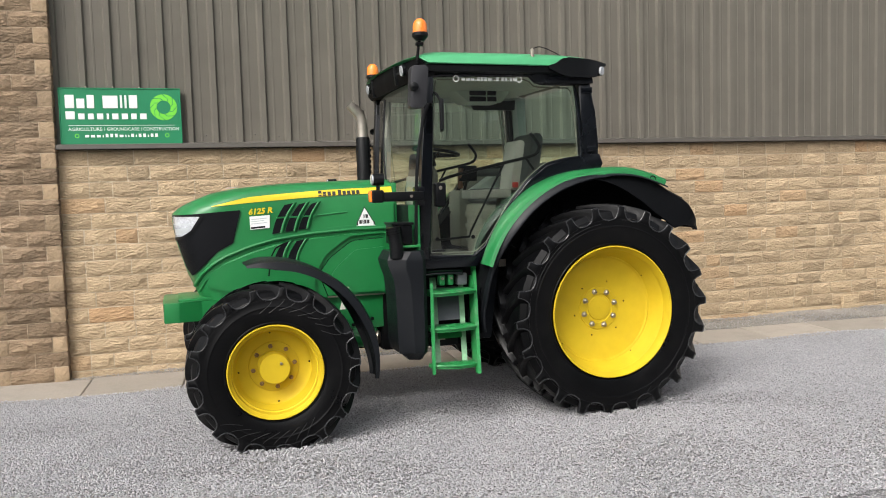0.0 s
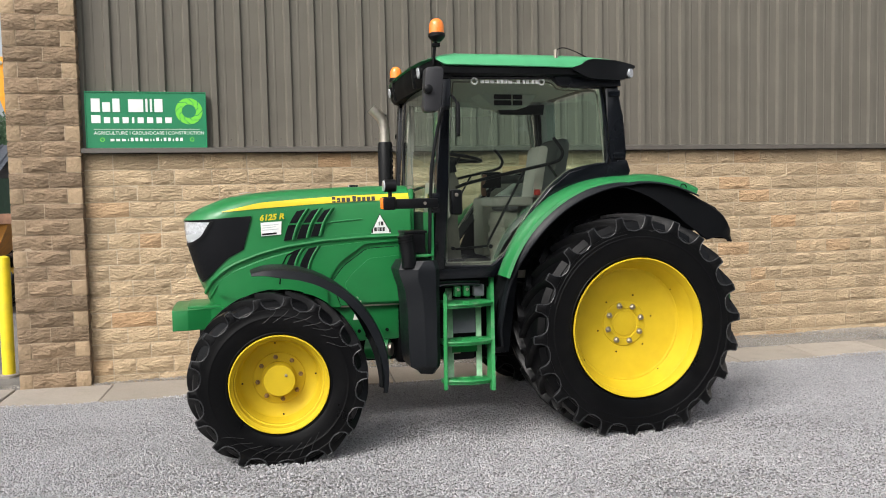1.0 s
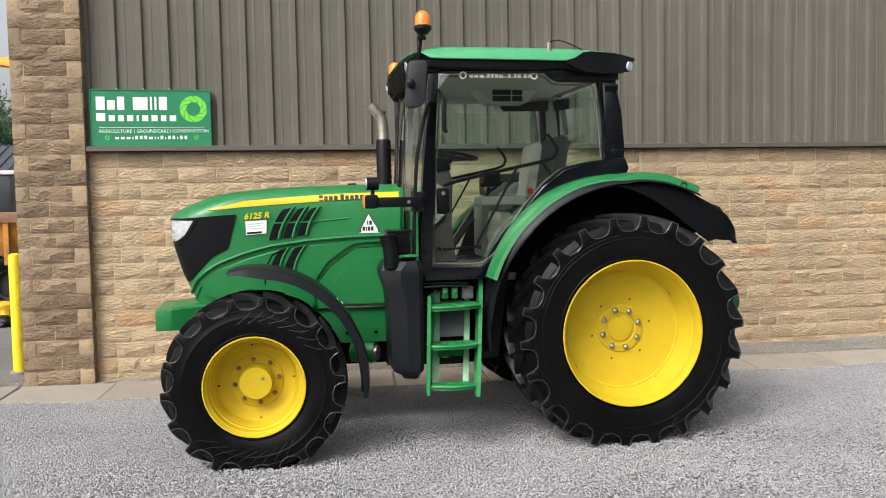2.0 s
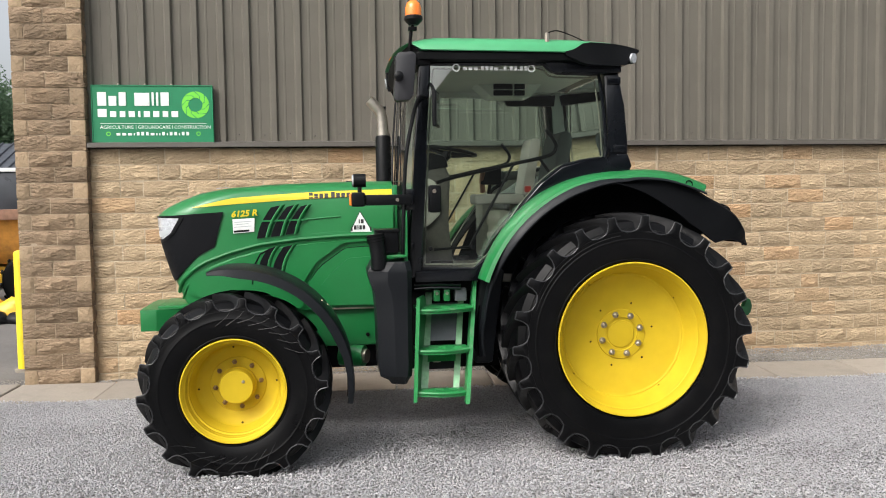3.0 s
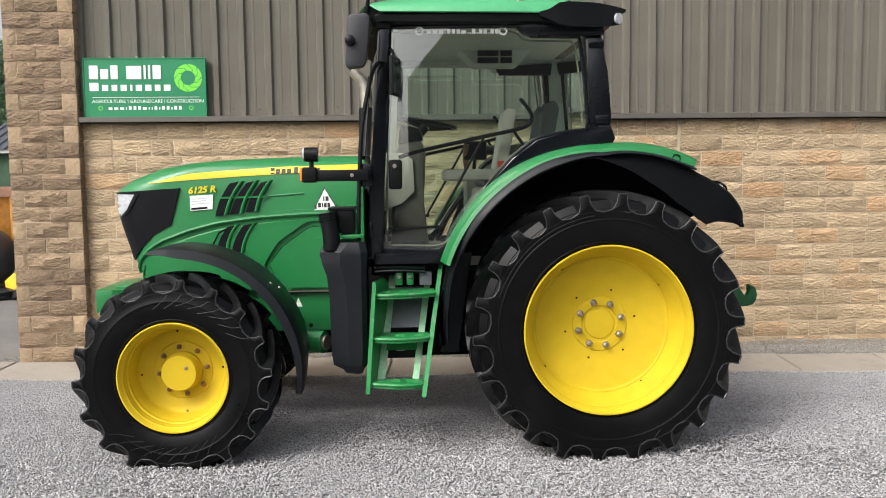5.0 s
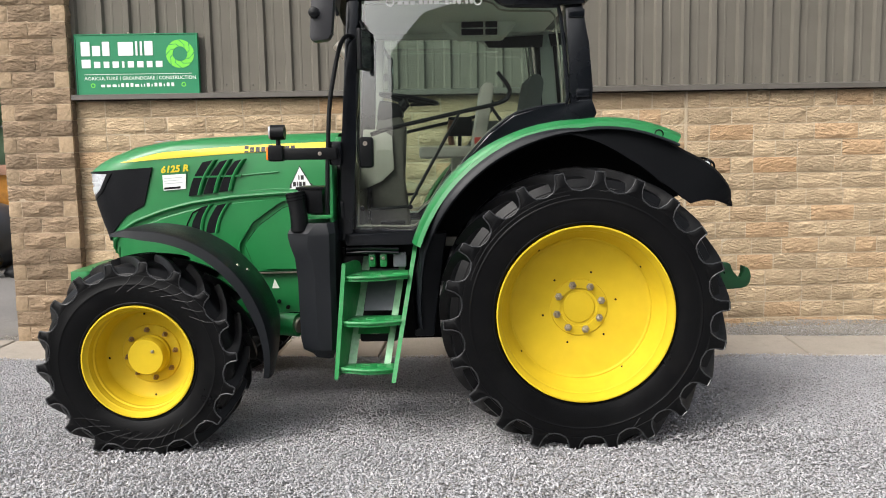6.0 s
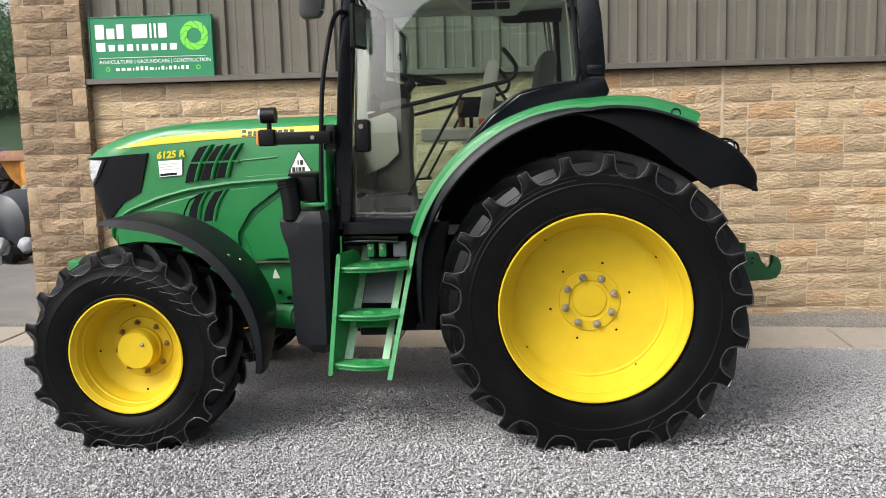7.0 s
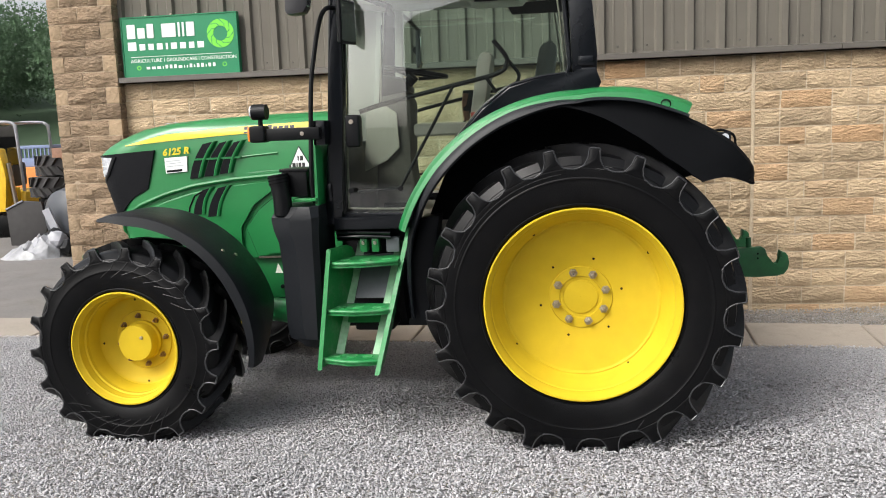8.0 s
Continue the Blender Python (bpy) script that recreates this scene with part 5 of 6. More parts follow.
    for s in (-1, 1):
        rows = []
        for x, z0, z1 in ((-0.36, 2.650, 2.672), (-0.30, 2.625, 2.690), (-0.24, 2.60, 2.728), (-0.18, 2.59, 2.738), (0.0, 2.588, 2.735), (0.10, 2.600, 2.728), (0.165, 2.668, 2.722), (0.212, 2.700, 2.714)):
            w = curve_at([(-0.36, 0.916), (-0.2, 0.908), (0.0, 0.868), (0.08, 0.835), (0.17, 0.785), (0.22, 0.765)], x)
            z0 = max(z0, 2.65) if s > 0 else z0
            rows.append([(x, s * (w - 0.12), z0), (x, s * (w + 0.004), z0), (x, s * (w + 0.006), z1), (x, s * (w - 0.12), z1 + 0.004)])
        part("rear_cap", grid(rows, loop=True, caps=True), PLASTIC, roof)
        part("rear_work_lamp", tube([(0.10, s * 0.73, 2.655), (0.150, s * 0.80, 2.652)], 0.041, 16), PLASTIC, roof)
        part("rear_lamp_lens", tube([(0.151, s * 0.801, 2.652), (0.160, s * 0.813, 2.651)], 0.034, 16), LAMP, roof)
        # front visor lamps
        for y, x, z in ((0.60, -1.458, 2.662),):
            bezel = part("lamp_bezel", tube([(x + 0.05, s * y, z + 0.006), (x - 0.006, s * y, z - 0.002)], 0.048, 18), PLASTIC, roof)
            part("visor_lamp", tube([(x + 0.03, s * y, z), (x - 0.014, s * y, z - 0.006)], 0.040, 18), LAMP, bezel, "round clear roof lamp")
        part("visor_fin", prism([(-1.482, 2.72), (-1.42, 2.72), (-1.42, 2.58), (-1.465, 2.565)], s * 0.42, s * 0.39, 0.006), PLASTIC, roof)
    # beacons on their stalks
    for bx, by, bz in ((-1.385, -0.87, 2.86), (-1.372, 0.78, 2.775)):
        part("beacon_stalk", tube([(bx - 0.03, by, 2.68), (bx - 0.015, by, bz - 0.05), (bx, by, bz)], 0.011, 8), DARK, roof)
        part("beacon_bracket", box(bx - 0.035, bx + 0.02, by - 0.02, by + 0.02, bz - 0.055, bz - 0.03, 0.005), DARK, roof)
        base = part("beacon", lathe_z([(0.030, bz - 0.02), (0.050, bz), (0.062, bz + 0.015), (0.062, bz + 0.035), (0.050, bz + 0.045)], bx, by), PLASTIC, roof, "orange flashing beacon on a black base")
        part("beacon_dome", lathe_z([(0.054, bz + 0.040), (0.054, bz + 0.085), (0.050, bz + 0.108), (0.041, bz + 0.127), (0.024, bz + 0.141), (0.001, bz + 0.146)], bx, by), AMBER, base, "amber beacon dome")
    # visor under the roof's front
    rows = []
    for k in range(13):
        y = lerp(-0.86, 0.86, k / 12)
        fx = -1.478 + 0.070 * (abs(y) / 0.86) ** 2.2
        rows.append([(fx + 0.012, y, 2.729), (fx, y, 2.69), (fx + 0.004, y, 2.62), (fx + 0.030, y, 2.555 + 0.03 * (abs(y) / 0.86) ** 2), (fx + 0.13, y, 2.59), (fx + 0.13, y, 2.72)])
    part("visor", grid(rows, loop=True, caps=True), DARK, roof, "black lamp visor")
    part("aerial_mount", lathe_z([(0.016, 2.70), (0.014, 2.80), (0.006, 2.81)], -0.475, -0.86, 10), STEEL, roof)
    part("aerial", tube(smooth_path([(-0.475, -0.86, 2.805), (-0.40, -0.84, 2.825), (-0.28, -0.80, 2.80), (-0.14, -0.72, 2.765)], 5), 0.004, 5), DARK, roof)
    # web address on the glass as plain bars
    pos, pen = -1.050, -(side_y(-0.7, 2.57) + 0.004)
    for w in (0.040, 0.040, 0.040, 0.010, 0.030, 0.030, 0.030, 0.042, 0.010, 0.010, 0.030, 0.010, 0.028, 0.030, 0.010, 0.030, 0.028):
        tall = 0.028 if 0.025 < w < 0.035 else 0.021
        part("address_bar", box(pos, pos + w * 0.72, pen - 0.001, pen + 0.001, 2.558, 2.558 + (tall if w > 0.015 else 0.010)), WHITE, roof)
        pos += w * 0.78 + 0.0062
    for cx in (-1.095, -0.575):
        part("ring_print", lathe([(0.017, pen), (0.027, pen), (0.027, pen + 0.001), (0.017, pen + 0.001)], cx, 2.574, 24), WHITE, roof)
    # interior
    part("cab_floor", box(-1.42, 0.0, -0.70, 0.70, 1.10, 1.16, 0.01), PANEL, tractor)
    part("headliner", box(-1.36, 0.02, -0.74, 0.74, 2.602, 2.645, 0.015), CREAM, tractor, "cream headliner")
    part("far_header", prism([(-1.30, 2.560), (-0.45, 2.555), (-0.36, 2.575), (0.06, 2.590), (0.06, 2.66), (-1.30, 2.66)], 0.70, 0.77, 0.01), CREAM, tractor)
    part("sun_blind", prism([(-0.459, 2.552), (0.01, 2.576), (0.0, 2.48), (-0.417, 2.48)], 0.66, 0.69, 0.006), PLASTIC, tractor)
    vent = part("roof_console", prism([(-0.80, 2.625), (-0.22, 2.625), (-0.33, 2.50), (-0.66, 2.50)], 0.16, 0.44, 0.02), CREAM, tractor)
    for z0 in (2.562, 2.510):
        for x0 in (-0.640, -0.470):
            part("air_louvre", box(x0, x0 + (0.155 if x0 < -0.6 else 0.085), 0.150, 0.17, z0, z0 + 0.042, 0.004), DARK, vent)
    seat = part("seat", box(-0.66, -0.20, -0.25, 0.25, 1.60, 1.73, 0.045, 3), DARK_SEAT, tractor, "dark grey cloth driver's seat")
    part("seat_base", box(-0.69, -0.24, -0.22, 0.22, 1.16, 1.60, 0.04), PANEL, seat)
    for z in (1.25, 1.36, 1.47):
        part("bellows", box(-0.70, -0.22, -0.23, 0.23, z, z + 0.07, 0.03, 2), PANEL, seat)
    part("backrest", prism([(-0.30, 1.68), (-0.18, 1.68), (-0.10, 2.14), (-0.115, 2.19), (-0.16, 2.205), (-0.21, 2.17)], -0.23, 0.23, 0.035), DARK_SEAT, seat)
    part("armrest", box(-0.62, -0.26, 0.26, 0.36, 1.84, 1.91, 0.03), DARK_SEAT, seat)
    buddy = part("passenger_seat", box(-0.945, -0.59, -0.66, -0.42, 1.648, 1.722, 0.025, 3), SEAT, tractor, "narrow beige cloth passenger seat")
    part("backrest", prism([(-0.615, 1.71), (-0.535, 1.71), (-0.470, 2.085), (-0.485, 2.110), (-0.530, 2.112), (-0.552, 2.085)], -0.68, -0.42, 0.022), SEAT, buddy)
    part("seat_hinge", prism([(-0.68, 1.55), (-0.58, 1.55), (-0.55, 1.66), (-0.66, 1.66)], -0.58, -0.50, 0.006), CONSOLE, buddy)
    part("belt_buckle", box(-0.60, -0.555, -0.715, -0.685, 1.73, 1.775, 0.01), RED, buddy)
    part("side_console", box(-0.72, -0.25, 0.30, 0.62, 1.20, 1.72, 0.04), PANEL, tractor)
    screen_box = part("display", box(-0.744, -0.572, 0.20, 0.24, 1.80, 1.94, 0.012), PLASTIC, tractor)
    part("display_stalk", tube([(-0.66, 0.33, 1.70), (-0.66, 0.23, 1.82)], 0.014, 8), PLASTIC, screen_box)
    part("gear_lever", tube(smooth_path([(-0.72, 0.24, 1.74), (-0.73, 0.22, 1.84), (-0.72, 0.21, 1.92)], 4), 0.022, 10), mat("brown_handle", (0.20, 0.09, 0.05), 0.5, spread=0.2), tractor)
    col = part("steering_console", prism([(-1.30, 1.16), (-1.02, 1.16), (-1.06, 1.50), (-1.04, 1.86), (-1.09, 1.97), (-1.22, 1.97), (-1.27, 1.75)], -0.14, 0.14, 0.03), CONSOLE, tractor, "grey-brown steering console")
    part("console_panel", prism([(-1.365, 1.43), (-1.21, 1.495), (-1.125, 1.575), (-1.135, 1.80), (-1.20, 1.845), (-1.33, 1.85)], -0.165, -0.142, 0.010), SIDE_PANEL, col, "beige side panel")
    part("pedal", box(-1.22, -1.05, -0.30, -0.22, 1.20, 1.23, 0.01), PLASTIC, col)
    part("instrument_hood", prism([(-1.24, 1.90), (-1.05, 1.93), (-1.08, 2.02), (-1.22, 2.05)], -0.15, 0.15, 0.03), PLASTIC, col)
    tilt = Matrix.Translation((-1.02, 0, 2.06)) @ Matrix.Rotation(radians(10), 4, "Y")
    bm = bmesh.new()
    ring_pts = [(0.20 * math.cos(2 * math.pi * k / 32), 0.20 * math.sin(2 * math.pi * k / 32), 0) for k in range(32)]
    rows = []
    for x, y, _ in ring_pts:
        d = Vector((x, y, 0)).normalized()
        rows.append([Vector((x, y, 0)) + d * 0.014 * math.cos(2 * math.pi * j / 8) + Vector((0, 0, 0.014 * math.sin(2 * math.pi * j / 8))) for j in range(8)])
    grid(rows + rows[:1], bm, loop=True)
    for k in range(3):
        a = 2 * math.pi * k / 3 + 0.4
        tube([(0.02 * math.cos(a), 0.02 * math.sin(a), -0.04), (0.195 * math.cos(a), 0.195 * math.sin(a), 0)], 0.011, 6, bm)
    bm.transform(tilt)
    part("steering_wheel", bm, PLASTIC, col, "black three-spoke steering wheel")
    part("column", tube([(-1.12, 0, 1.95), (-1.035, 0, 2.04)], 0.035, 12), PLASTIC, col)
    part("cab_rear_panel", box(-0.12, 0.06, -0.655, 0.655, 1.16, 1.94, 0.02), PANEL, tractor)
    part("firewall", box(-1.46, -1.38, -0.70, 0.70, 1.10, 1.62, 0.02), PLASTIC, tractor)
    # exhaust by the far front post
    stack = part("exhaust_shield", lathe_z([(0.066, 1.55), (0.066, 2.225), (0.060, 2.24), (0.045, 2.245)], -1.485, 0.80, 24), PLASTIC, tractor, "black perforated exhaust shield")
    bm = tube(smooth_path([(-1.485, 0.80, 2.22), (-1.487, 0.80, 2.35), (-1.505, 0.80, 2.44), (-1.555, 0.80, 2.50), (-1.600, 0.80, 2.545)], 5), 0.050, 16, r_end=0.044)
    part("exhaust_pipe", bm, CHROME, stack, "bent stainless exhaust pipe")
    for k in range(10):
        part("shield_slot", box(-1.44, -1.425, 0.735, 0.748, 1.70 + 0.05 * k, 1.73 + 0.05 * k, 0.002, 1), DARK, stack)
    # far front pipework
    part("screen_rail", tube(smooth_path([(-1.46, 0.86, 2.50), (-1.50, 0.90, 2.30), (-1.50, 0.90, 1.75)], 5), 0.012, 8), PLASTIC, tractor)


def build_steps(tractor):
    """Ladder leaning in and back: a wide and a narrow cheek, three treads, back strips and plate."""
    Z0, RISE = 0.39, 0.67

    def yr(z):
        return lerp(-1.205, -0.82, (z - Z0) / RISE)

    def yl(z):
        return lerp(-1.160, -1.000, (z - Z0) / RISE)

    def xl(z):
        return lerp(-1.452, -1.405, (z - Z0) / RISE)

    def xr(z):
        return lerp(-1.118, -1.000, (z - Z0) / RISE)

    def strip(x_of, wide, y_of, deep, zs):
        return grid([[(x_of(z), y_of(z), z), (x_of(z) + wide, y_of(z), z), (x_of(z) + wide, y_of(z) + deep, z), (x_of(z), y_of(z) + deep, z)] for z in zs], loop=True, caps=True)

    rows = []
    for z, back in ((0.395, 0.25), (0.6, 0.26), (0.8, 0.27), (0.98, 0.28), (1.02, 0.24), (1.040, 0.18)):
        toe = back * 0.30
        rows.append([(xl(z), yl(z), z), (xl(z) + 0.014, yl(z), z), (xl(z) + toe + 0.014, yl(z) + back, z), (xl(z) + toe, yl(z) + back, z)])
    ladder = part("step_ladder", grid(rows, loop=True, caps=True), STEP_GREEN, tractor, "green steel cab steps, scuffed")
    part("cheek_flange", strip(lambda z: xl(z) - 0.002, 0.024, lambda z: yl(z) - 0.004, 0.010, (0.385, 0.7, 1.035)), STEP_GREEN, ladder)
    part("step_cheek", strip(xr, 0.026, yr, 0.055, (0.372, 0.6, 0.8, 1.0, 1.14)), STEP_GREEN, ladder)
    part("cheek_web", strip(lambda z: xr(z) + 0.010, 0.010, lambda z: yr(z) + 0.05, 0.10, (0.40, 0.7, 1.08)), STEP_GREEN, ladder)
    for z in (0.425, 0.686, 0.945):
        a, b = xl(z) + 0.012, xr(z)
        m = (a + b) / 2
        fl, fr = yl(z) + 0.020, lerp(yl(z), yr(z), 0.55)
        plan = [(a, fl + 0.02), (a + 0.05, fl - 0.006), (m, (fl + fr) / 2 - 0.030), (b - 0.05, fr - 0.006), (b, fr + 0.02), (b, yr(z) + 0.15), (a, yr(z) + 0.17)]
        bm = bmesh.new()
        lo = [bm.verts.new((x, y, z - 0.012)) for x, y in plan]
        hi = [bm.verts.new((x, y, z + 0.016)) for x, y in plan]
        bm.faces.new(lo)
        bm.faces.new(hi)
        for k in range(len(plan)):
            n = (k + 1) % len(plan)
            bm.faces.new((lo[k], lo[n], hi[n], hi[k]))
        tread = part("tread", bm, STEP_GREEN, ladder)
        part("tread_lip", tube([(x, y, z + 0.012) for x, y in plan[:5]], 0.011, 8), STEP_GREEN, tread)
        for k, x in enumerate((a + 0.07, m, b - 0.07)):
            y = (fl + fr) / 2 + 0.045
            part("grip_slot", box(x - 0.028, x + 0.028, y, y + 0.014, z + 0.014, z + 0.0215, 0.002, 1), STEP_GREEN, tread)
            part("grip_slot", box(x - 0.028, x + 0.028, y + 0.04, y + 0.054, z + 0.014, z + 0.0215, 0.002, 1), STEP_GREEN, tread)

    def yb(z):
        return yr(z) + 0.165

    part("back_strip", strip(lambda z: lerp(-1.395, -1.305, (z - Z0) / RISE), 0.048, yb, 0.012, (0.40, 0.7, 1.06)), WORN_GREEN, ladder, "pale worn green strip")
    part("back_strip", strip(lambda z: lerp(-1.180, -1.070, (z - Z0) / RISE), 0.040, yb, 0.012, (0.40, 0.7, 1.06)), WORN_GREEN, ladder, "pale worn green strip")
    part("back_plate", strip(lambda z: lerp(-1.345, -1.255, (z - Z0) / RISE), 0.185, lambda z: yb(z) + 0.014, 0.010, (0.725, 0.85, 0.965)), KICK, ladder, "grey plastic kick plate")
    part("back_plate", strip(lambda z: lerp(-1.36, -1.27, (z - Z0) / RISE), 0.19, lambda z: yb(z) - 0.008, 0.014, (0.600, 0.69)), STEP_GREEN, ladder)
    part("plate_bolt", lathe([(0.011, yb(0.65) - 0.010), (0.010, yb(0.65) - 0.020), (0.0006, yb(0.65) - 0.020)], -1.235, 0.655, 8), STEEL, ladder)
    for x in (-1.245, -1.175):
        part("valve_block", box(x - 0.022, x + 0.022, -0.80, -0.72, 0.99, 1.07, 0.01), GREEN, ladder)
        part("valve_cap", lathe([(0.012, -0.801), (0.010, -0.812), (0.0006, -0.812)], x, 1.045, 10), STEEL, ladder)
    part("grey_box", box(-1.115, -1.035, -0.78, -0.70, 0.985, 1.075, 0.01), KICK, ladder)
    for z, r in ((1.105, 0.014), (1.080, 0.010)):
        part("pipe", tube(smooth_path([(-1.40, -0.80, z), (-1.25, -0.81, z + 0.006), (-1.08, -0.80, z - 0.004)], 4), r, 8), FRAME, ladder, "black hydraulic pipe")
    part("low_box", box(-1.34, -1.10, -0.72, -0.5, 0.50, 0.58, 0.02), PLASTIC, ladder)
    part("box_clip", box(-1.27, -1.215, -0.735, -0.715, 0.555, 0.585, 0.004), STEEL, ladder)


def build_tank(tractor):
    """Tall black moulded canister ahead of the steps, with neck and box."""
    def ring(z, x0, x1, y0, y1, c):
        return [(x0 + 3.6 * c, y0, z), (x1 - c, y0, z), (x1, y0 + c, z), (x1, y1 - c, z), (x1 - c, y1, z), (x0 + c, y1, z), (x0, y1 - c, z), (x0, y0 + 1.8 * c, z)]

    rows = [ring(0.470, -1.60, -1.50, -1.00, -0.80, 0.02), ring(0.500, -1.62, -1.49, -1.02, -0.75, 0.02), ring(0.530, -1.675, -1.47, -1.05, -0.68, 0.03), ring(0.60, -1.685, -1.465, -1.06, -0.66, 0.03), ring(0.95, -1.692, -1.465, -1.06, -0.66, 0.03), ring(1.08, -1.705, -1.465, -1.06, -0.66, 0.03), ring(1.15, -1.730, -1.462, -1.06, -0.66, 0.03), ring(1.205, -1.745, -1.46, -1.055, -0.66, 0.035), ring(1.225, -1.745, -1.46, -1.055, -0.66, 0.035), ring(1.285, -1.715, -1.47, -1.03, -0.68, 0.04)]
    rows = [[(x + 0.022, y, z) for x, y, z in row] for row in rows]
    tank = part("air_tank", grid(rows, loop=True, caps=True), FENDER_PLASTIC, tractor, "tall black moulded plastic tank", 25)
    part("filler_neck", tube([(-1.650, -0.99, 1.24), (-1.652, -0.99, 1.33), (-1.668, -0.99, 1.44)], 0.052, 16), PLASTIC, tank)
    cap = part("filler_cap", tube([(-1.664, -0.99, 1.41), (-1.672, -0.99, 1.468)], 0.056, 16), PLASTIC, tank, "black ribbed cap")
    for k in range(3):
        part("cap_ring", tube([(-1.666 - 0.002 * k, -0.99, 1.418 + 0.018 * k), (-1.667 - 0.002 * k, -0.99, 1.424 + 0.018 * k)], 0.059, 16), DARK, cap)
    part("step_box", box(-1.665, -1.515, -0.95, -0.72, 1.335, 1.485, 0.012), PLASTIC, tank)
    part("box_lid", box(-1.672, -1.505, -0.96, -0.71, 1.478, 1.496, 0.005), PLASTIC, tank)
    part("tank_bracket", box(-1.60, -1.46, -0.97, -0.66, 1.310, 1.328, 0.004), STEP_GREEN, tank)
    part("bracket_riser", box(-1.475, -1.455, -0.95, -0.70, 1.16, 1.62, 0.004), GREEN, tank)


tractor = thing("tractor", "green and yellow farm tractor with black tyres standing on gravel", "tractor", TRACTOR)
for side in (-1, 1):
    build_wheel(tractor, "rear", 0.0, REAR_Z, side * 1.23, side)
    build_wheel(tractor, "front", FRONT_X, FRONT_Z, side * 1.183, side, -2.5)
build_hood(tractor)
build_chassis(tractor)
build_fenders(tractor)
build_cab(tractor)
build_steps(tractor)
build_tank(tractor)


# ---- things in the yard beside the shed ----
RUST = mat("rusty_orange_paint", (0.48, 0.215, 0.035), 0.7, spread=0.3, grain=12, stain=2, dirt=(0.20, 0.08, 0.03), dirt_amount=0.6)
RUST_RIM = mat("bare_rusty_rim", (0.26, 0.14, 0.09), 0.8, spread=0.3, grain=12)
PLANT_YELLOW = mat("plant_yellow_paint", (0.82, 0.50, 0.02), 0.5, spread=0.15, grain=9, stain=2, dirt=(0.3, 0.18, 0.05), dirt_amount=0.35)
BOOM_PAINT = mat("plant_orange_paint", (0.85, 0.36, 0.02), 0.45, spread=0.15, grain=9, stain=2)
ORANGE = mat("orange_paint", (0.60, 0.20, 0.03), 0.55, spread=0.15, grain=9)
SHEETING = mat("pale_plastic_sheet", (0.27, 0.275, 0.30), 0.45, spread=0.25, grain=6, stain=3)
WHITE_SHEET = mat("white_plastic_sheet", (0.24, 0.245, 0.26), 0.4, spread=0.45, grain=8, stain=5)
SACK_YELLOW = mat("yellow_sack", (0.75, 0.42, 0.02), 0.45, spread=0.2, grain=12)
CRATE_GREEN = mat("dark_green_boards", (0.03, 0.07, 0.035), 0.8, spread=0.3, grain=4)
BIN_GREY = mat("dark_board", (0.03, 0.028, 0.028), 0.7, spread=0.25, grain=9)
TANK_GREY = mat("grey_black_tank", (0.045, 0.05, 0.06), 0.35, spread=0.2, grain=5)
CRATE_BLUE = mat("blue_grey_crate", (0.17, 0.22, 0.36), 0.5, spread=0.15)
LEAF = mat("woodland_leaf", (0.092, 0.150, 0.085), 0.8, spread=0.30, grain=0.8, stain=0.12, random_by="island")
thin, blend = LEAF.node_tree.nodes.new("ShaderNodeBsdfTranslucent"), LEAF.node_tree.nodes.new("ShaderNodeMixShader")
thin.inputs["Color"].default_value = (0.10, 0.165, 0.09, 1)
blend.inputs[0].default_value = 0.5
LEAF.node_tree.links.new(LEAF.node_tree.nodes["Principled BSDF"].outputs[0], blend.inputs[1])
LEAF.node_tree.links.new(thin.outputs[0], blend.inputs[2])
LEAF.node_tree.links.new(blend.outputs[0], LEAF.node_tree.nodes["Material Output"].inputs["Surface"])
BOLLARD = mat("bollard_yellow", (0.80, 0.62, 0.02), 0.45, spread=0.08, grain=12, dirt=(0.4, 0.32, 0.06), dirt_amount=0.3)
YARD_Z = -0.150


def build_bollard():
    ob = thing("bollard", "yellow-painted steel bollard standing on asphalt", "bollard", pose(-2.03, 10.07, -0.115))
    part("post", lathe_z([(0.066, -0.1), (0.066, 1.27), (0.060, 1.295), (0.030, 1.31), (0.001, 1.312)], 0, 0, 24), BOLLARD, ob)
    part("foot_ring", lathe_z([(0.10, -0.02), (0.10, 0.008), (0.07, 0.016), (0.066, 0.016)], 0, 0, 24, caps=False), CONCRETE, ob)


def small_wheel(parent, x, y, z, r, w, rim_mat):
    """Plant wheel: tyre with lugs, and a painted disc, its axle along y."""
    bm = lathe([(r * 0.55, y - w * 0.42), (r * 0.80, y - w * 0.5), (r * 0.95, y - w * 0.45), (r, y - w * 0.25), (r, y + w * 0.25), (r * 0.95, y + w * 0.45), (r * 0.80, y + w * 0.5), (r * 0.55, y + w * 0.42)], x, z, 32)
    wheel = part("wheel", bm, RUBBER, parent, "black rubber tyre")
    part("rim", lathe([(r * 0.56, y - w * 0.42), (r * 0.50, y - w * 0.38), (r * 0.45, y - w * 0.10), (r * 0.2, y - w * 0.12), (0.001, y - w * 0.16)], x, z, 24), rim_mat, wheel)
    for k in range(14):
        a = 2 * math.pi * k / 14
        bm = box(-0.03, 0.03, -w * 0.46, w * 0.46, 0, 0.035, 0.006, 1)
        lug = part("tread_lug", bm, RUBBER, wheel)
        lug.matrix_local = Matrix.Translation((x, y, z)) @ Matrix.Rotation(-a, 4, "Y") @ Matrix.Translation((0, 0, r - 0.01)) @ Matrix.Rotation(0.5, 4, "Z")
    return wheel


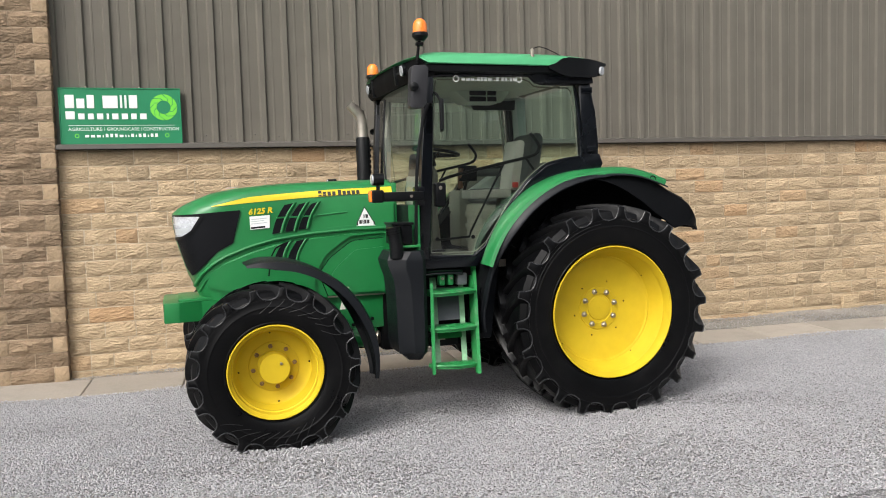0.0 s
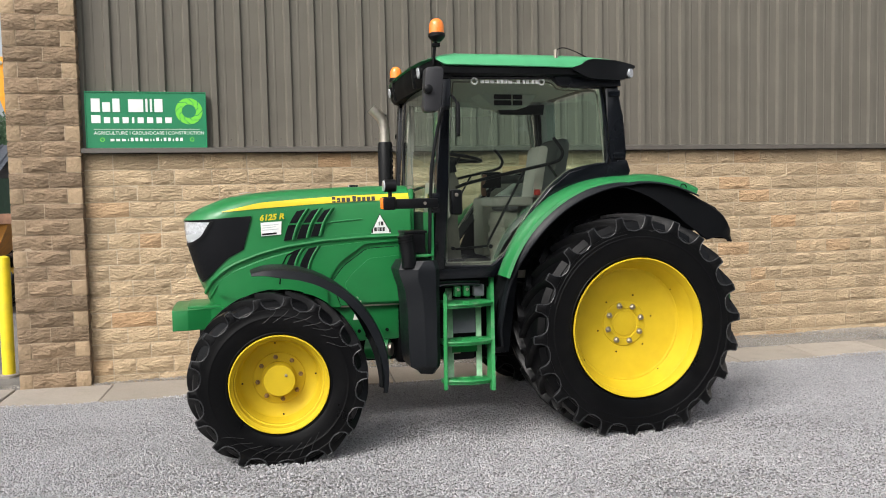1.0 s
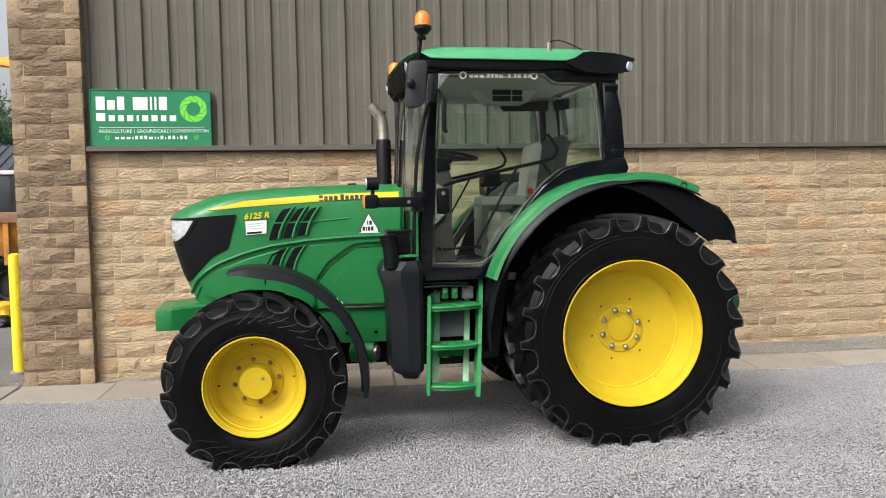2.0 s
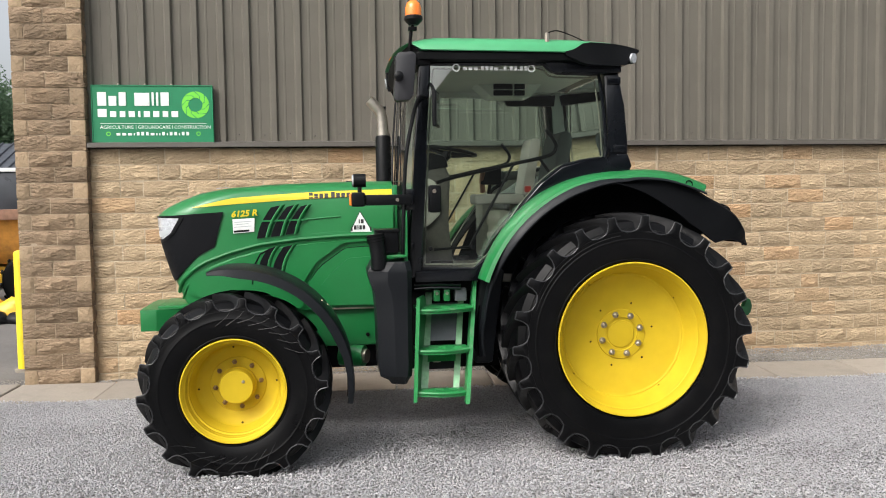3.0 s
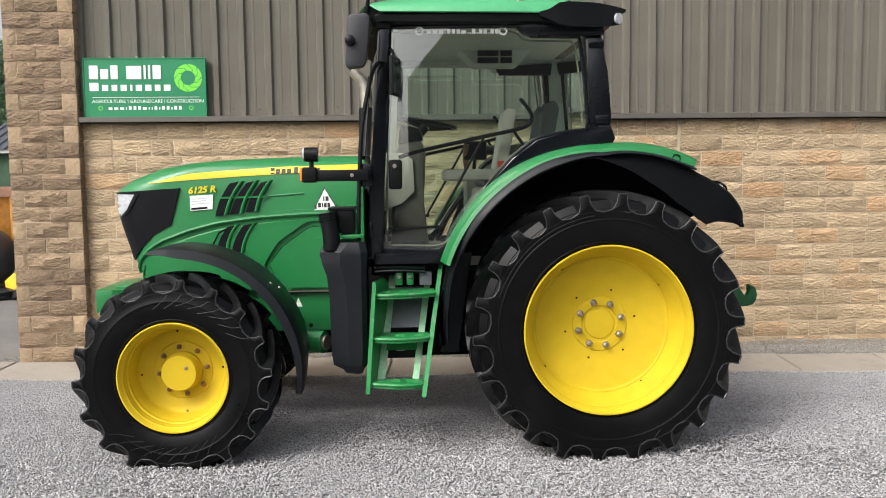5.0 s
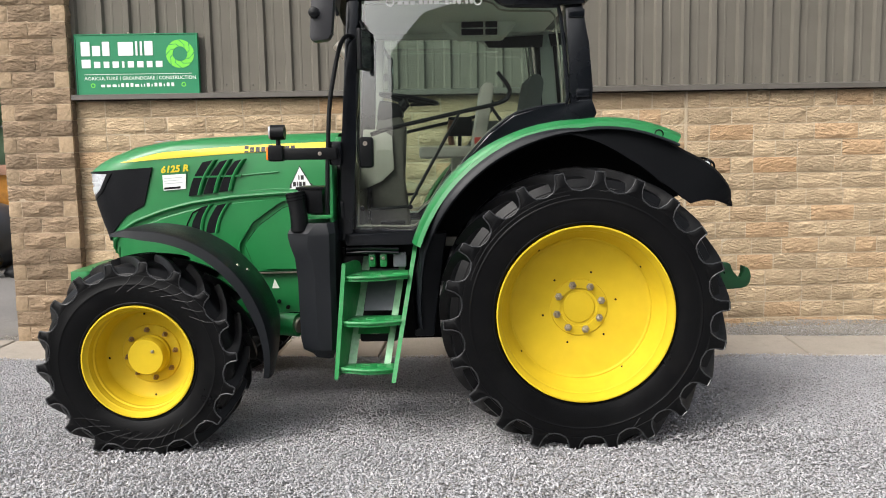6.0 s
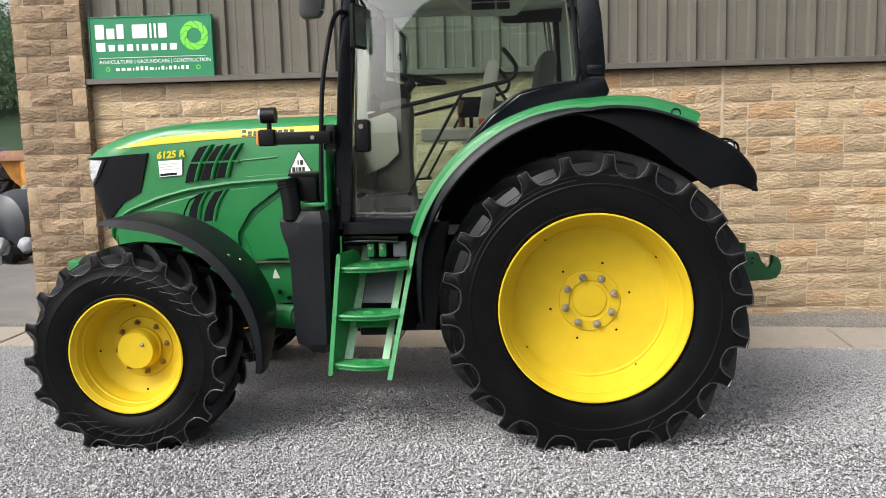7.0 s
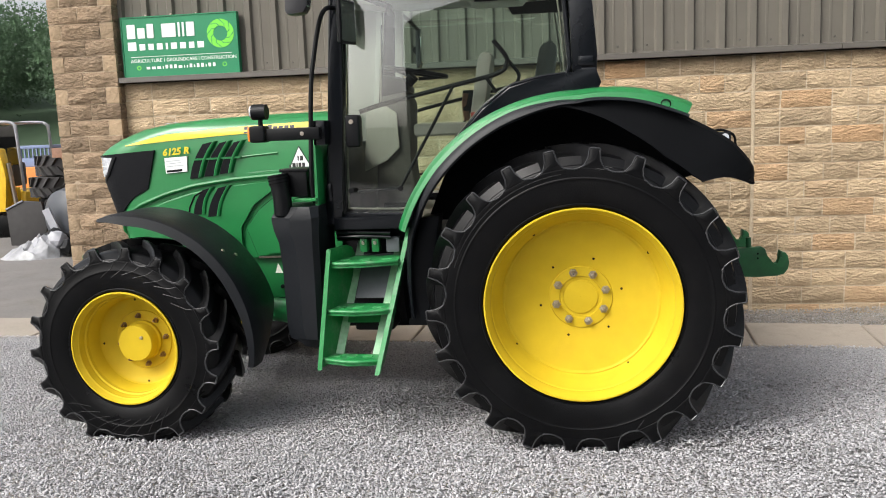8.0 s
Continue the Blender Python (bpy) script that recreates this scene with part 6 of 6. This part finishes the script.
def build_dumper():
    ob = thing("dumper", "rusty orange site dumper with a high skip", "dumper", pose(-4.75, 16.6, YARD_Z))
    part("chassis", box(-1.5, 1.4, -0.45, 0.45, 0.45, 0.75, 0.04), PLANT_YELLOW, ob, "yellow steel chassis")
    part("bumper", box(-1.0, 1.6, -0.62, -0.45, 0.42, 0.62, 0.03), PLANT_YELLOW, ob)
    bm = bmesh.new()
    rings = []
    for z, x0, x1, y0, y1 in ((0.80, -0.6, 0.9, -0.55, 0.55), (1.25, -0.95, 1.30, -0.80, 0.80), (1.68, -1.15, 1.50, -0.88, 0.88), (1.74, -1.20, 1.55, -0.92, 0.92)):
        rings.append([(x0, y0, z), (x1, y0, z), (x1, y1, z), (x0, y1, z)])
    inner = [[(lerp(x, 0.1, 0.06), y * 0.94, z + (0.04 if k == 0 else 0)) for x, y, z in ring] for k, ring in enumerate(rings)]
    grid(rings + inner[::-1], bm, loop=True, caps=True)
    part("skip", bm, RUST, ob, "rust-streaked orange skip")
    part("skip_rim", box(-1.22, 1.57, -0.95, -0.90, 1.58, 1.76, 0.015), RUST_RIM, ob, "bare rusty rim")
    for x in (-0.7, 0.1, 0.9):
        part("skip_rib", prism([(x, 0.85), (x + 0.09, 0.85), (x + 0.09, 1.66), (x, 1.66)], -0.92, -0.80, 0.01), RUST, ob)
    for x in (-1.15, 0.95):
        for y in (-0.62, 0.62):
            small_wheel(ob, x, y, 0.50, 0.50, 0.34, BIN_GREY)


def build_loader():
    ob = thing("wheel_loader", "orange wheel loader with a raised yellow boom", "loader", pose(-5.0, 20.5, YARD_Z))
    part("body", prism([(-1.6, 0.7), (1.6, 0.7), (1.6, 1.45), (0.2, 1.6), (-1.6, 1.7)], -0.8, 0.8, 0.05), ORANGE, ob, "orange machine body")
    part("cab", box(-1.2, 0.1, -0.7, 0.7, 1.6, 2.55, 0.06), TANK_GREY, ob, "dark glazed cab with pale roof")
    part("cab_roof", box(-1.3, 0.2, -0.75, 0.75, 2.55, 2.64, 0.03), WHITE, ob)
    boom = part("boom", prism([(1.10, 1.40), (1.50, 1.40), (1.22, 3.2), (0.84, 4.95), (0.74, 5.16), (-0.36, 5.16), (-0.40, 4.99), (0.30, 4.96), (0.50, 4.60), (0.92, 3.1)], -0.14, 0.14, 0.03), BOOM_PAINT, ob, "orange-yellow raised boom")
    part("boom_pin", tube([(0.62, -0.17, 5.02), (0.62, 0.17, 5.02)], 0.05, 10), STEEL, boom)
    part("boom_ram", tube([(1.0, 0.0, 1.7), (0.66, 0.0, 4.3)], 0.05, 10), STEEL, boom)
    for x in (-1.1, 1.1):
        for y in (-0.85, 0.85):
            small_wheel(ob, x, y, 0.62, 0.62, 0.40, ORANGE)


def build_digger():
    ob = thing("excavator", "small yellow excavator with an open cab frame", "excavator", pose(-8.22, 17.4, YARD_Z, 0, 0, 4))
    for y in (-0.62, 0.62):
        pts = [(-0.95, 0.12), (-0.80, 0.0), (0.80, 0.0), (0.95, 0.12), (0.95, 0.34), (0.80, 0.46), (-0.80, 0.46), (-0.95, 0.34)]
        track = part("track", prism(pts, y - 0.16, y + 0.16, 0.03), RUBBER, ob, "black rubber crawler track")
        for k in range(10):
            part("track_pad", box(-0.85 + 0.185 * k - 0.05, -0.85 + 0.185 * k + 0.05, y - 0.17, y + 0.17, 0.455, 0.485, 0.006, 1), RUBBER, track)
    part("deck", box(-0.85, 0.90, -0.75, 0.75, 0.55, 0.92, 0.06), PLANT_YELLOW, ob, "yellow body deck")
    part("engine_cover", prism([(-0.95, 0.92), (-0.15, 0.92), (-0.20, 1.42), (-0.85, 1.40)], -0.70, 0.70, 0.06), PLANT_YELLOW, ob)
    for x in (-0.15, 0.80):
        for y in (-0.62, 0.62):
            part("cab_post", tube([(x, y, 0.90), (x + (0.03 if x < 0 else -0.05), y, 2.25)], 0.032, 8), SHEETING, ob)
    for y in (-0.62, 0.62):
        part("cab_hoop", tube(smooth_path([(-0.12, y, 2.22), (0.10, y, 2.30), (0.55, y, 2.30), (0.72, y, 2.25), (0.75, y, 2.12)], 4), 0.032, 8), SHEETING, ob, "pale bent cab frame")
    part("cab_roof", box(-0.10, 0.66, -0.60, 0.60, 2.27, 2.30, 0.01), SHEETING, ob, "pale grey cab roof")
    part("cab_pane", box(-0.10, 0.74, -0.605, -0.595, 1.45, 2.22), GLASS, ob)
    part("driver_seat", box(0.0, 0.4, -0.25, 0.25, 1.0, 1.5, 0.08), BIN_GREY, ob)
    part("boom", prism([(0.30, 0.55), (0.62, 0.55), (0.70, 1.20), (0.62, 1.78), (0.38, 1.80), (0.34, 1.20)], -1.05, -0.82, 0.03), PLANT_YELLOW, ob, "folded yellow boom")
    part("boom_ram", tube([(0.78, -0.92, 0.60), (0.70, -0.92, 1.50)], 0.045, 10), STEEL, ob)
    part("counterweight", box(-0.90, 0.78, -0.82, -0.70, 0.60, 1.02, 0.05), PLANT_YELLOW, ob)


def build_tyre_stack():
    rr = random.Random(5)
    for k, (r, w) in enumerate(((0.62, 0.42), (0.60, 0.40), (0.56, 0.40), (0.58, 0.40))):
        z = YARD_Z + 0.21 + 0.405 * k
        ob = thing("loose_tyre", "worn black tractor tyre lying in a stack", "tyre", pose(-6.32 + rr.uniform(-0.10, 0.10), 16.6 + rr.uniform(-0.1, 0.1), z, 90, 0, rr.uniform(0, 90)), group="stack of tyres")
        bm = lathe([(r * 0.52, -w * 0.40), (r * 0.78, -w * 0.5), (r * 0.93, -w * 0.44), (r * 0.96, 0), (r * 0.93, w * 0.44), (r * 0.78, w * 0.5), (r * 0.52, w * 0.40), (r * 0.55, 0)], 0, 0, 40)
        part("carcass", bm, BIN_GREY, ob)
        for side in (-1, 1):
            for j in range(18):
                a = 2 * math.pi * (j + 0.5 * (side > 0)) / 18
                bm = grid([[(-0.028, 0.01 * side, 0), (0.028, 0.01 * side, 0), (0.02, 0.01 * side, 0.05), (-0.02, 0.01 * side, 0.05)], [(0.07, w * 0.47 * side, -0.03), (0.15, w * 0.47 * side, -0.03), (0.14, w * 0.47 * side, 0.03), (0.08, w * 0.47 * side, 0.03)]], loop=True, caps=True)
                lug = part("tread_lug", bm, BIN_GREY, ob)
                lug.matrix_local = Matrix.Rotation(-a, 4, "Y") @ Matrix.Translation((0, 0, r * 0.95))


def build_rubbish():
    ob = thing("plastic_tank", "dark grey rounded plastic tank lying on asphalt", "tank", pose(-5.12, 15.2, YARD_Z, 0, 0, 70))
    rows = []
    for x, r in ((-0.62, 0.05), (-0.60, 0.30), (-0.50, 0.48), (-0.2, 0.56), (0.2, 0.56), (0.50, 0.48), (0.60, 0.30), (0.62, 0.05)):
        rows.append([(x, r * math.cos(2 * math.pi * k / 24), 0.56 + r * math.sin(2 * math.pi * k / 24)) for k in range(24)])
    part("shell", grid(rows, loop=True, caps=True), TANK_GREY, ob)
    part("band", lathe_z([(0.07, 1.10), (0.07, 1.16), (0.001, 1.17)], 0, 0, 16), SHEETING, ob)
    ob = thing("board_pile", "dark board leaning on scrap", "board", pose(-6.40, 15.4, YARD_Z))
    part("board", prism([(-0.36, 0.0), (0.32, 0.0), (0.38, 0.41), (0.31, 0.80), (-0.04, 0.83), (-0.39, 0.68)], -0.04, 0.04, 0.01), BIN_GREY, ob)
    part("edge_strip", tube([(-0.39, -0.05, 0.68), (-0.04, -0.05, 0.835)], 0.015, 6), SHEETING, ob)
    ob = thing("plank", "grey plank leaning against rubbish", "plank", pose(-5.16, 14.5, YARD_Z + 0.02, 0, -22, 0))
    part("board", box(-0.07, 0.07, -0.02, 0.02, 0.03, 0.78, 0.006), SHEETING, ob)
    ob = thing("plastic_sheet", "crumpled pale plastic sheeting on asphalt", "sheeting", pose(-5.38, 13.95, YARD_Z - 0.02))
    n, rows = 26, []
    for i in range(n + 1):
        row = []
        for j in range(n + 1):
            u, v = i / n * 2 - 1, j / n * 2 - 1
            d = max(0.0, 1 - (abs(u) ** 2.2 + abs(v) ** 2.2))
            crumple = (0.5 - abs(noise.noise(Vector((u * 2.3, v * 2.3, 3.1))))) * 0.7 + (0.3 - abs(noise.noise(Vector((u * 5, v * 5, 1.7))))) * 0.35
            row.append((u * 0.58 + crumple * 0.15, v * 0.50 + crumple * 0.15, 0.02 + d ** 0.7 * (0.13 + 0.20 * u + 0.55 * crumple)))
        rows.append(row)
    part("sheet", grid(rows), WHITE_SHEET, ob, sharp=28)
    ob = thing("scrap_heap", "small heap of black scrap and bags", "scrap", pose(-4.72, 14.1, YARD_Z))
    rr = random.Random(9)
    for k in range(14):
        bm = bmesh.new()
        bmesh.ops.create_icosphere(bm, subdivisions=2, radius=rr.uniform(0.10, 0.20))
        for v in bm.verts:
            v.co *= 1 + 0.35 * noise.noise(v.co * 9 + Vector((k, 0, 0)))
        bm.transform(Matrix.Translation((rr.uniform(-0.5, 0.4), rr.uniform(-0.3, 0.3), rr.uniform(0.08, 0.32))))
        part("bag", bm, PLASTIC if k % 4 else SHEETING, ob, sharp=25)
    ob = thing("container", "orange steel storage box", "container", pose(-9.45, 20.8, YARD_Z))
    part("body", box(-1.2, 1.2, -0.6, 0.6, 0.0, 1.30, 0.03), ORANGE, ob)
    for k in range(6):
        part("side_rib", box(-1.0 + 0.4 * k - 0.03, -1.0 + 0.4 * k + 0.03, -0.63, -0.60, 0.1, 1.2, 0.006, 1), ORANGE, ob)
    ob = thing("crate", "blue-grey slatted plastic crate on a container", "crate", pose(-9.40, 20.8, YARD_Z + 1.30))
    part("base", box(-0.45, 0.45, -0.5, 0.5, 0.0, 0.22, 0.02), CRATE_BLUE, ob)
    part("rim", box(-0.47, 0.47, -0.53, 0.53, 0.44, 0.52, 0.02), CRATE_BLUE, ob)
    for k in range(9):
        part("slat", box(-0.42 + 0.105 * k - 0.018, -0.42 + 0.105 * k + 0.018, -0.51, -0.47, 0.22, 0.44, 0.004, 1), CRATE_BLUE, ob)


def build_far_shed():
    ob = thing("far_shed", "grey-roofed open farm shed with white fascia", "shed", pose(-8.0, 34.0, YARD_Z))
    part("wall", box(-6.0, 0.0, 0.3, 6.0, 0.0, 2.95, 0.02), CRATE_GREEN, ob)
    part("fascia", box(-6.1, 0.1, 0.0, 0.25, 2.98, 3.12, 0.01), WHITE, ob, "white fascia board")
    bm = bmesh.new()
    grid([[(-6.2, -0.1, 3.12), (0.2, -0.1, 3.12)], [(-6.2, 3.2, 4.35), (0.2, 3.2, 4.35)], [(-6.2, 6.5, 3.12), (0.2, 6.5, 3.12)]], bm)
    part("roof", thicken_sheet(bm, 0.08), TANK_GREY, ob, "grey sheet roof")
    for k in range(16):
        part("roof_rib", tube([(-6.0 + 0.4 * k, -0.1, 3.14), (-6.0 + 0.4 * k, 3.2, 4.37)], 0.035, 6), TANK_GREY, ob)


def thicken_sheet(bm, d):
    bmesh.ops.solidify(bm, geom=list(bm.faces), thickness=d)
    return bm


def build_sacks():
    yellow, black = "crumpled yellow plastic sack on asphalt", "shiny black bin bag on asphalt"
    for n, (x, y, r, material, label) in enumerate(((-3.58, 14.45, 0.20, SACK_YELLOW, yellow), (-3.96, 14.45, 0.21, SACK_YELLOW, yellow), (-3.42, 14.05, 0.15, PLASTIC, black), (-3.76, 14.05, 0.15, PLASTIC, black), (-4.10, 14.05, 0.15, PLASTIC, black))):
        ob = thing("sack", label, "sack", pose(x, y, YARD_Z))
        bm = bmesh.new()
        bmesh.ops.create_icosphere(bm, subdivisions=3, radius=r)
        for v in bm.verts:
            v.co *= 1 + 0.30 * noise.noise(v.co * 8 + Vector((n, 0, 0))) + 0.22 * abs(noise.noise(v.co * 19 + Vector((0, n, 0))))
            v.co.z = max(v.co.z * (1.25 if n < 2 else 0.75), -r * 0.55) + r * 0.55
            v.co.x *= 1.35
        part("bag", bm, material, ob, sharp=28)


def build_woods():
    """A wooded hillside: trunks under many small leaf clumps of uneven outline."""
    rr = np.random.default_rng(3)
    clumps = []
    for k in range(84):
        x = rr.uniform(-62, -12)
        y = rr.uniform(58, 84)
        top = 9.0 + 0.13 * (-x - 18) - 0.25 * max(0.0, x + 23) + rr.uniform(-1.3, 1.3) + (y - 58) * 0.08
        rad = rr.uniform(2.2, 4.2)
        n = 2100
        th, ph = rr.uniform(0, 6.283, n), rr.uniform(-1.0, 1.0, n)
        shell = rr.uniform(0.55, 1.05, n)
        lobes = 1 + 0.25 * np.sin(th * 3 + k) * np.cos(ph * 4 + k) + 0.12 * np.sin(th * 7 + 2 * k) * np.cos(ph * 9)
        out = rad * shell * lobes * np.sqrt(1 - ph ** 2)
        mid = np.stack([x + out * np.cos(th), y + out * np.sin(th), top * 0.725 + 0.31 * top * shell * lobes * ph], -1)
        size = rr.uniform(0.10, 0.24, (n, 1, 1))
        clumps.append(mid[:, None, :] + rr.normal(0, 1, (n, 4, 3)) * size * 0.6)
    verts = np.concatenate(clumps).reshape(-1, 3)
    faces = [(b, b + 1, b + 2, b + 3) for b in range(0, len(verts), 4)]
    me = bpy.data.meshes.new("woods")
    me.from_pydata(verts.tolist(), [], faces)
    me.materials.append(LEAF)
    tagged(new("woods", me), "dense green woodland on a far hillside", "woods", kind="stuff")
    gx = np.linspace(-140, -6, 24)
    bm = grid([[(x, y, -1.0 + h * (5.5 + 0.10 * (-x - 18) + 1.2 * math.sin(x * 0.21 + y))) for x in gx] for y, h in ((54, 0.0), (66, 0.45), (84, 0.95), (120, 1.1))])
    tagged(new("hillside", mesh_of("hillside", bm, LEAF)), "green wooded slope behind the yard", "hill", kind="structure")


build_bollard()
build_dumper()
build_loader()
build_digger()
build_tyre_stack()
build_rubbish()
build_far_shed()
build_sacks()
build_woods()
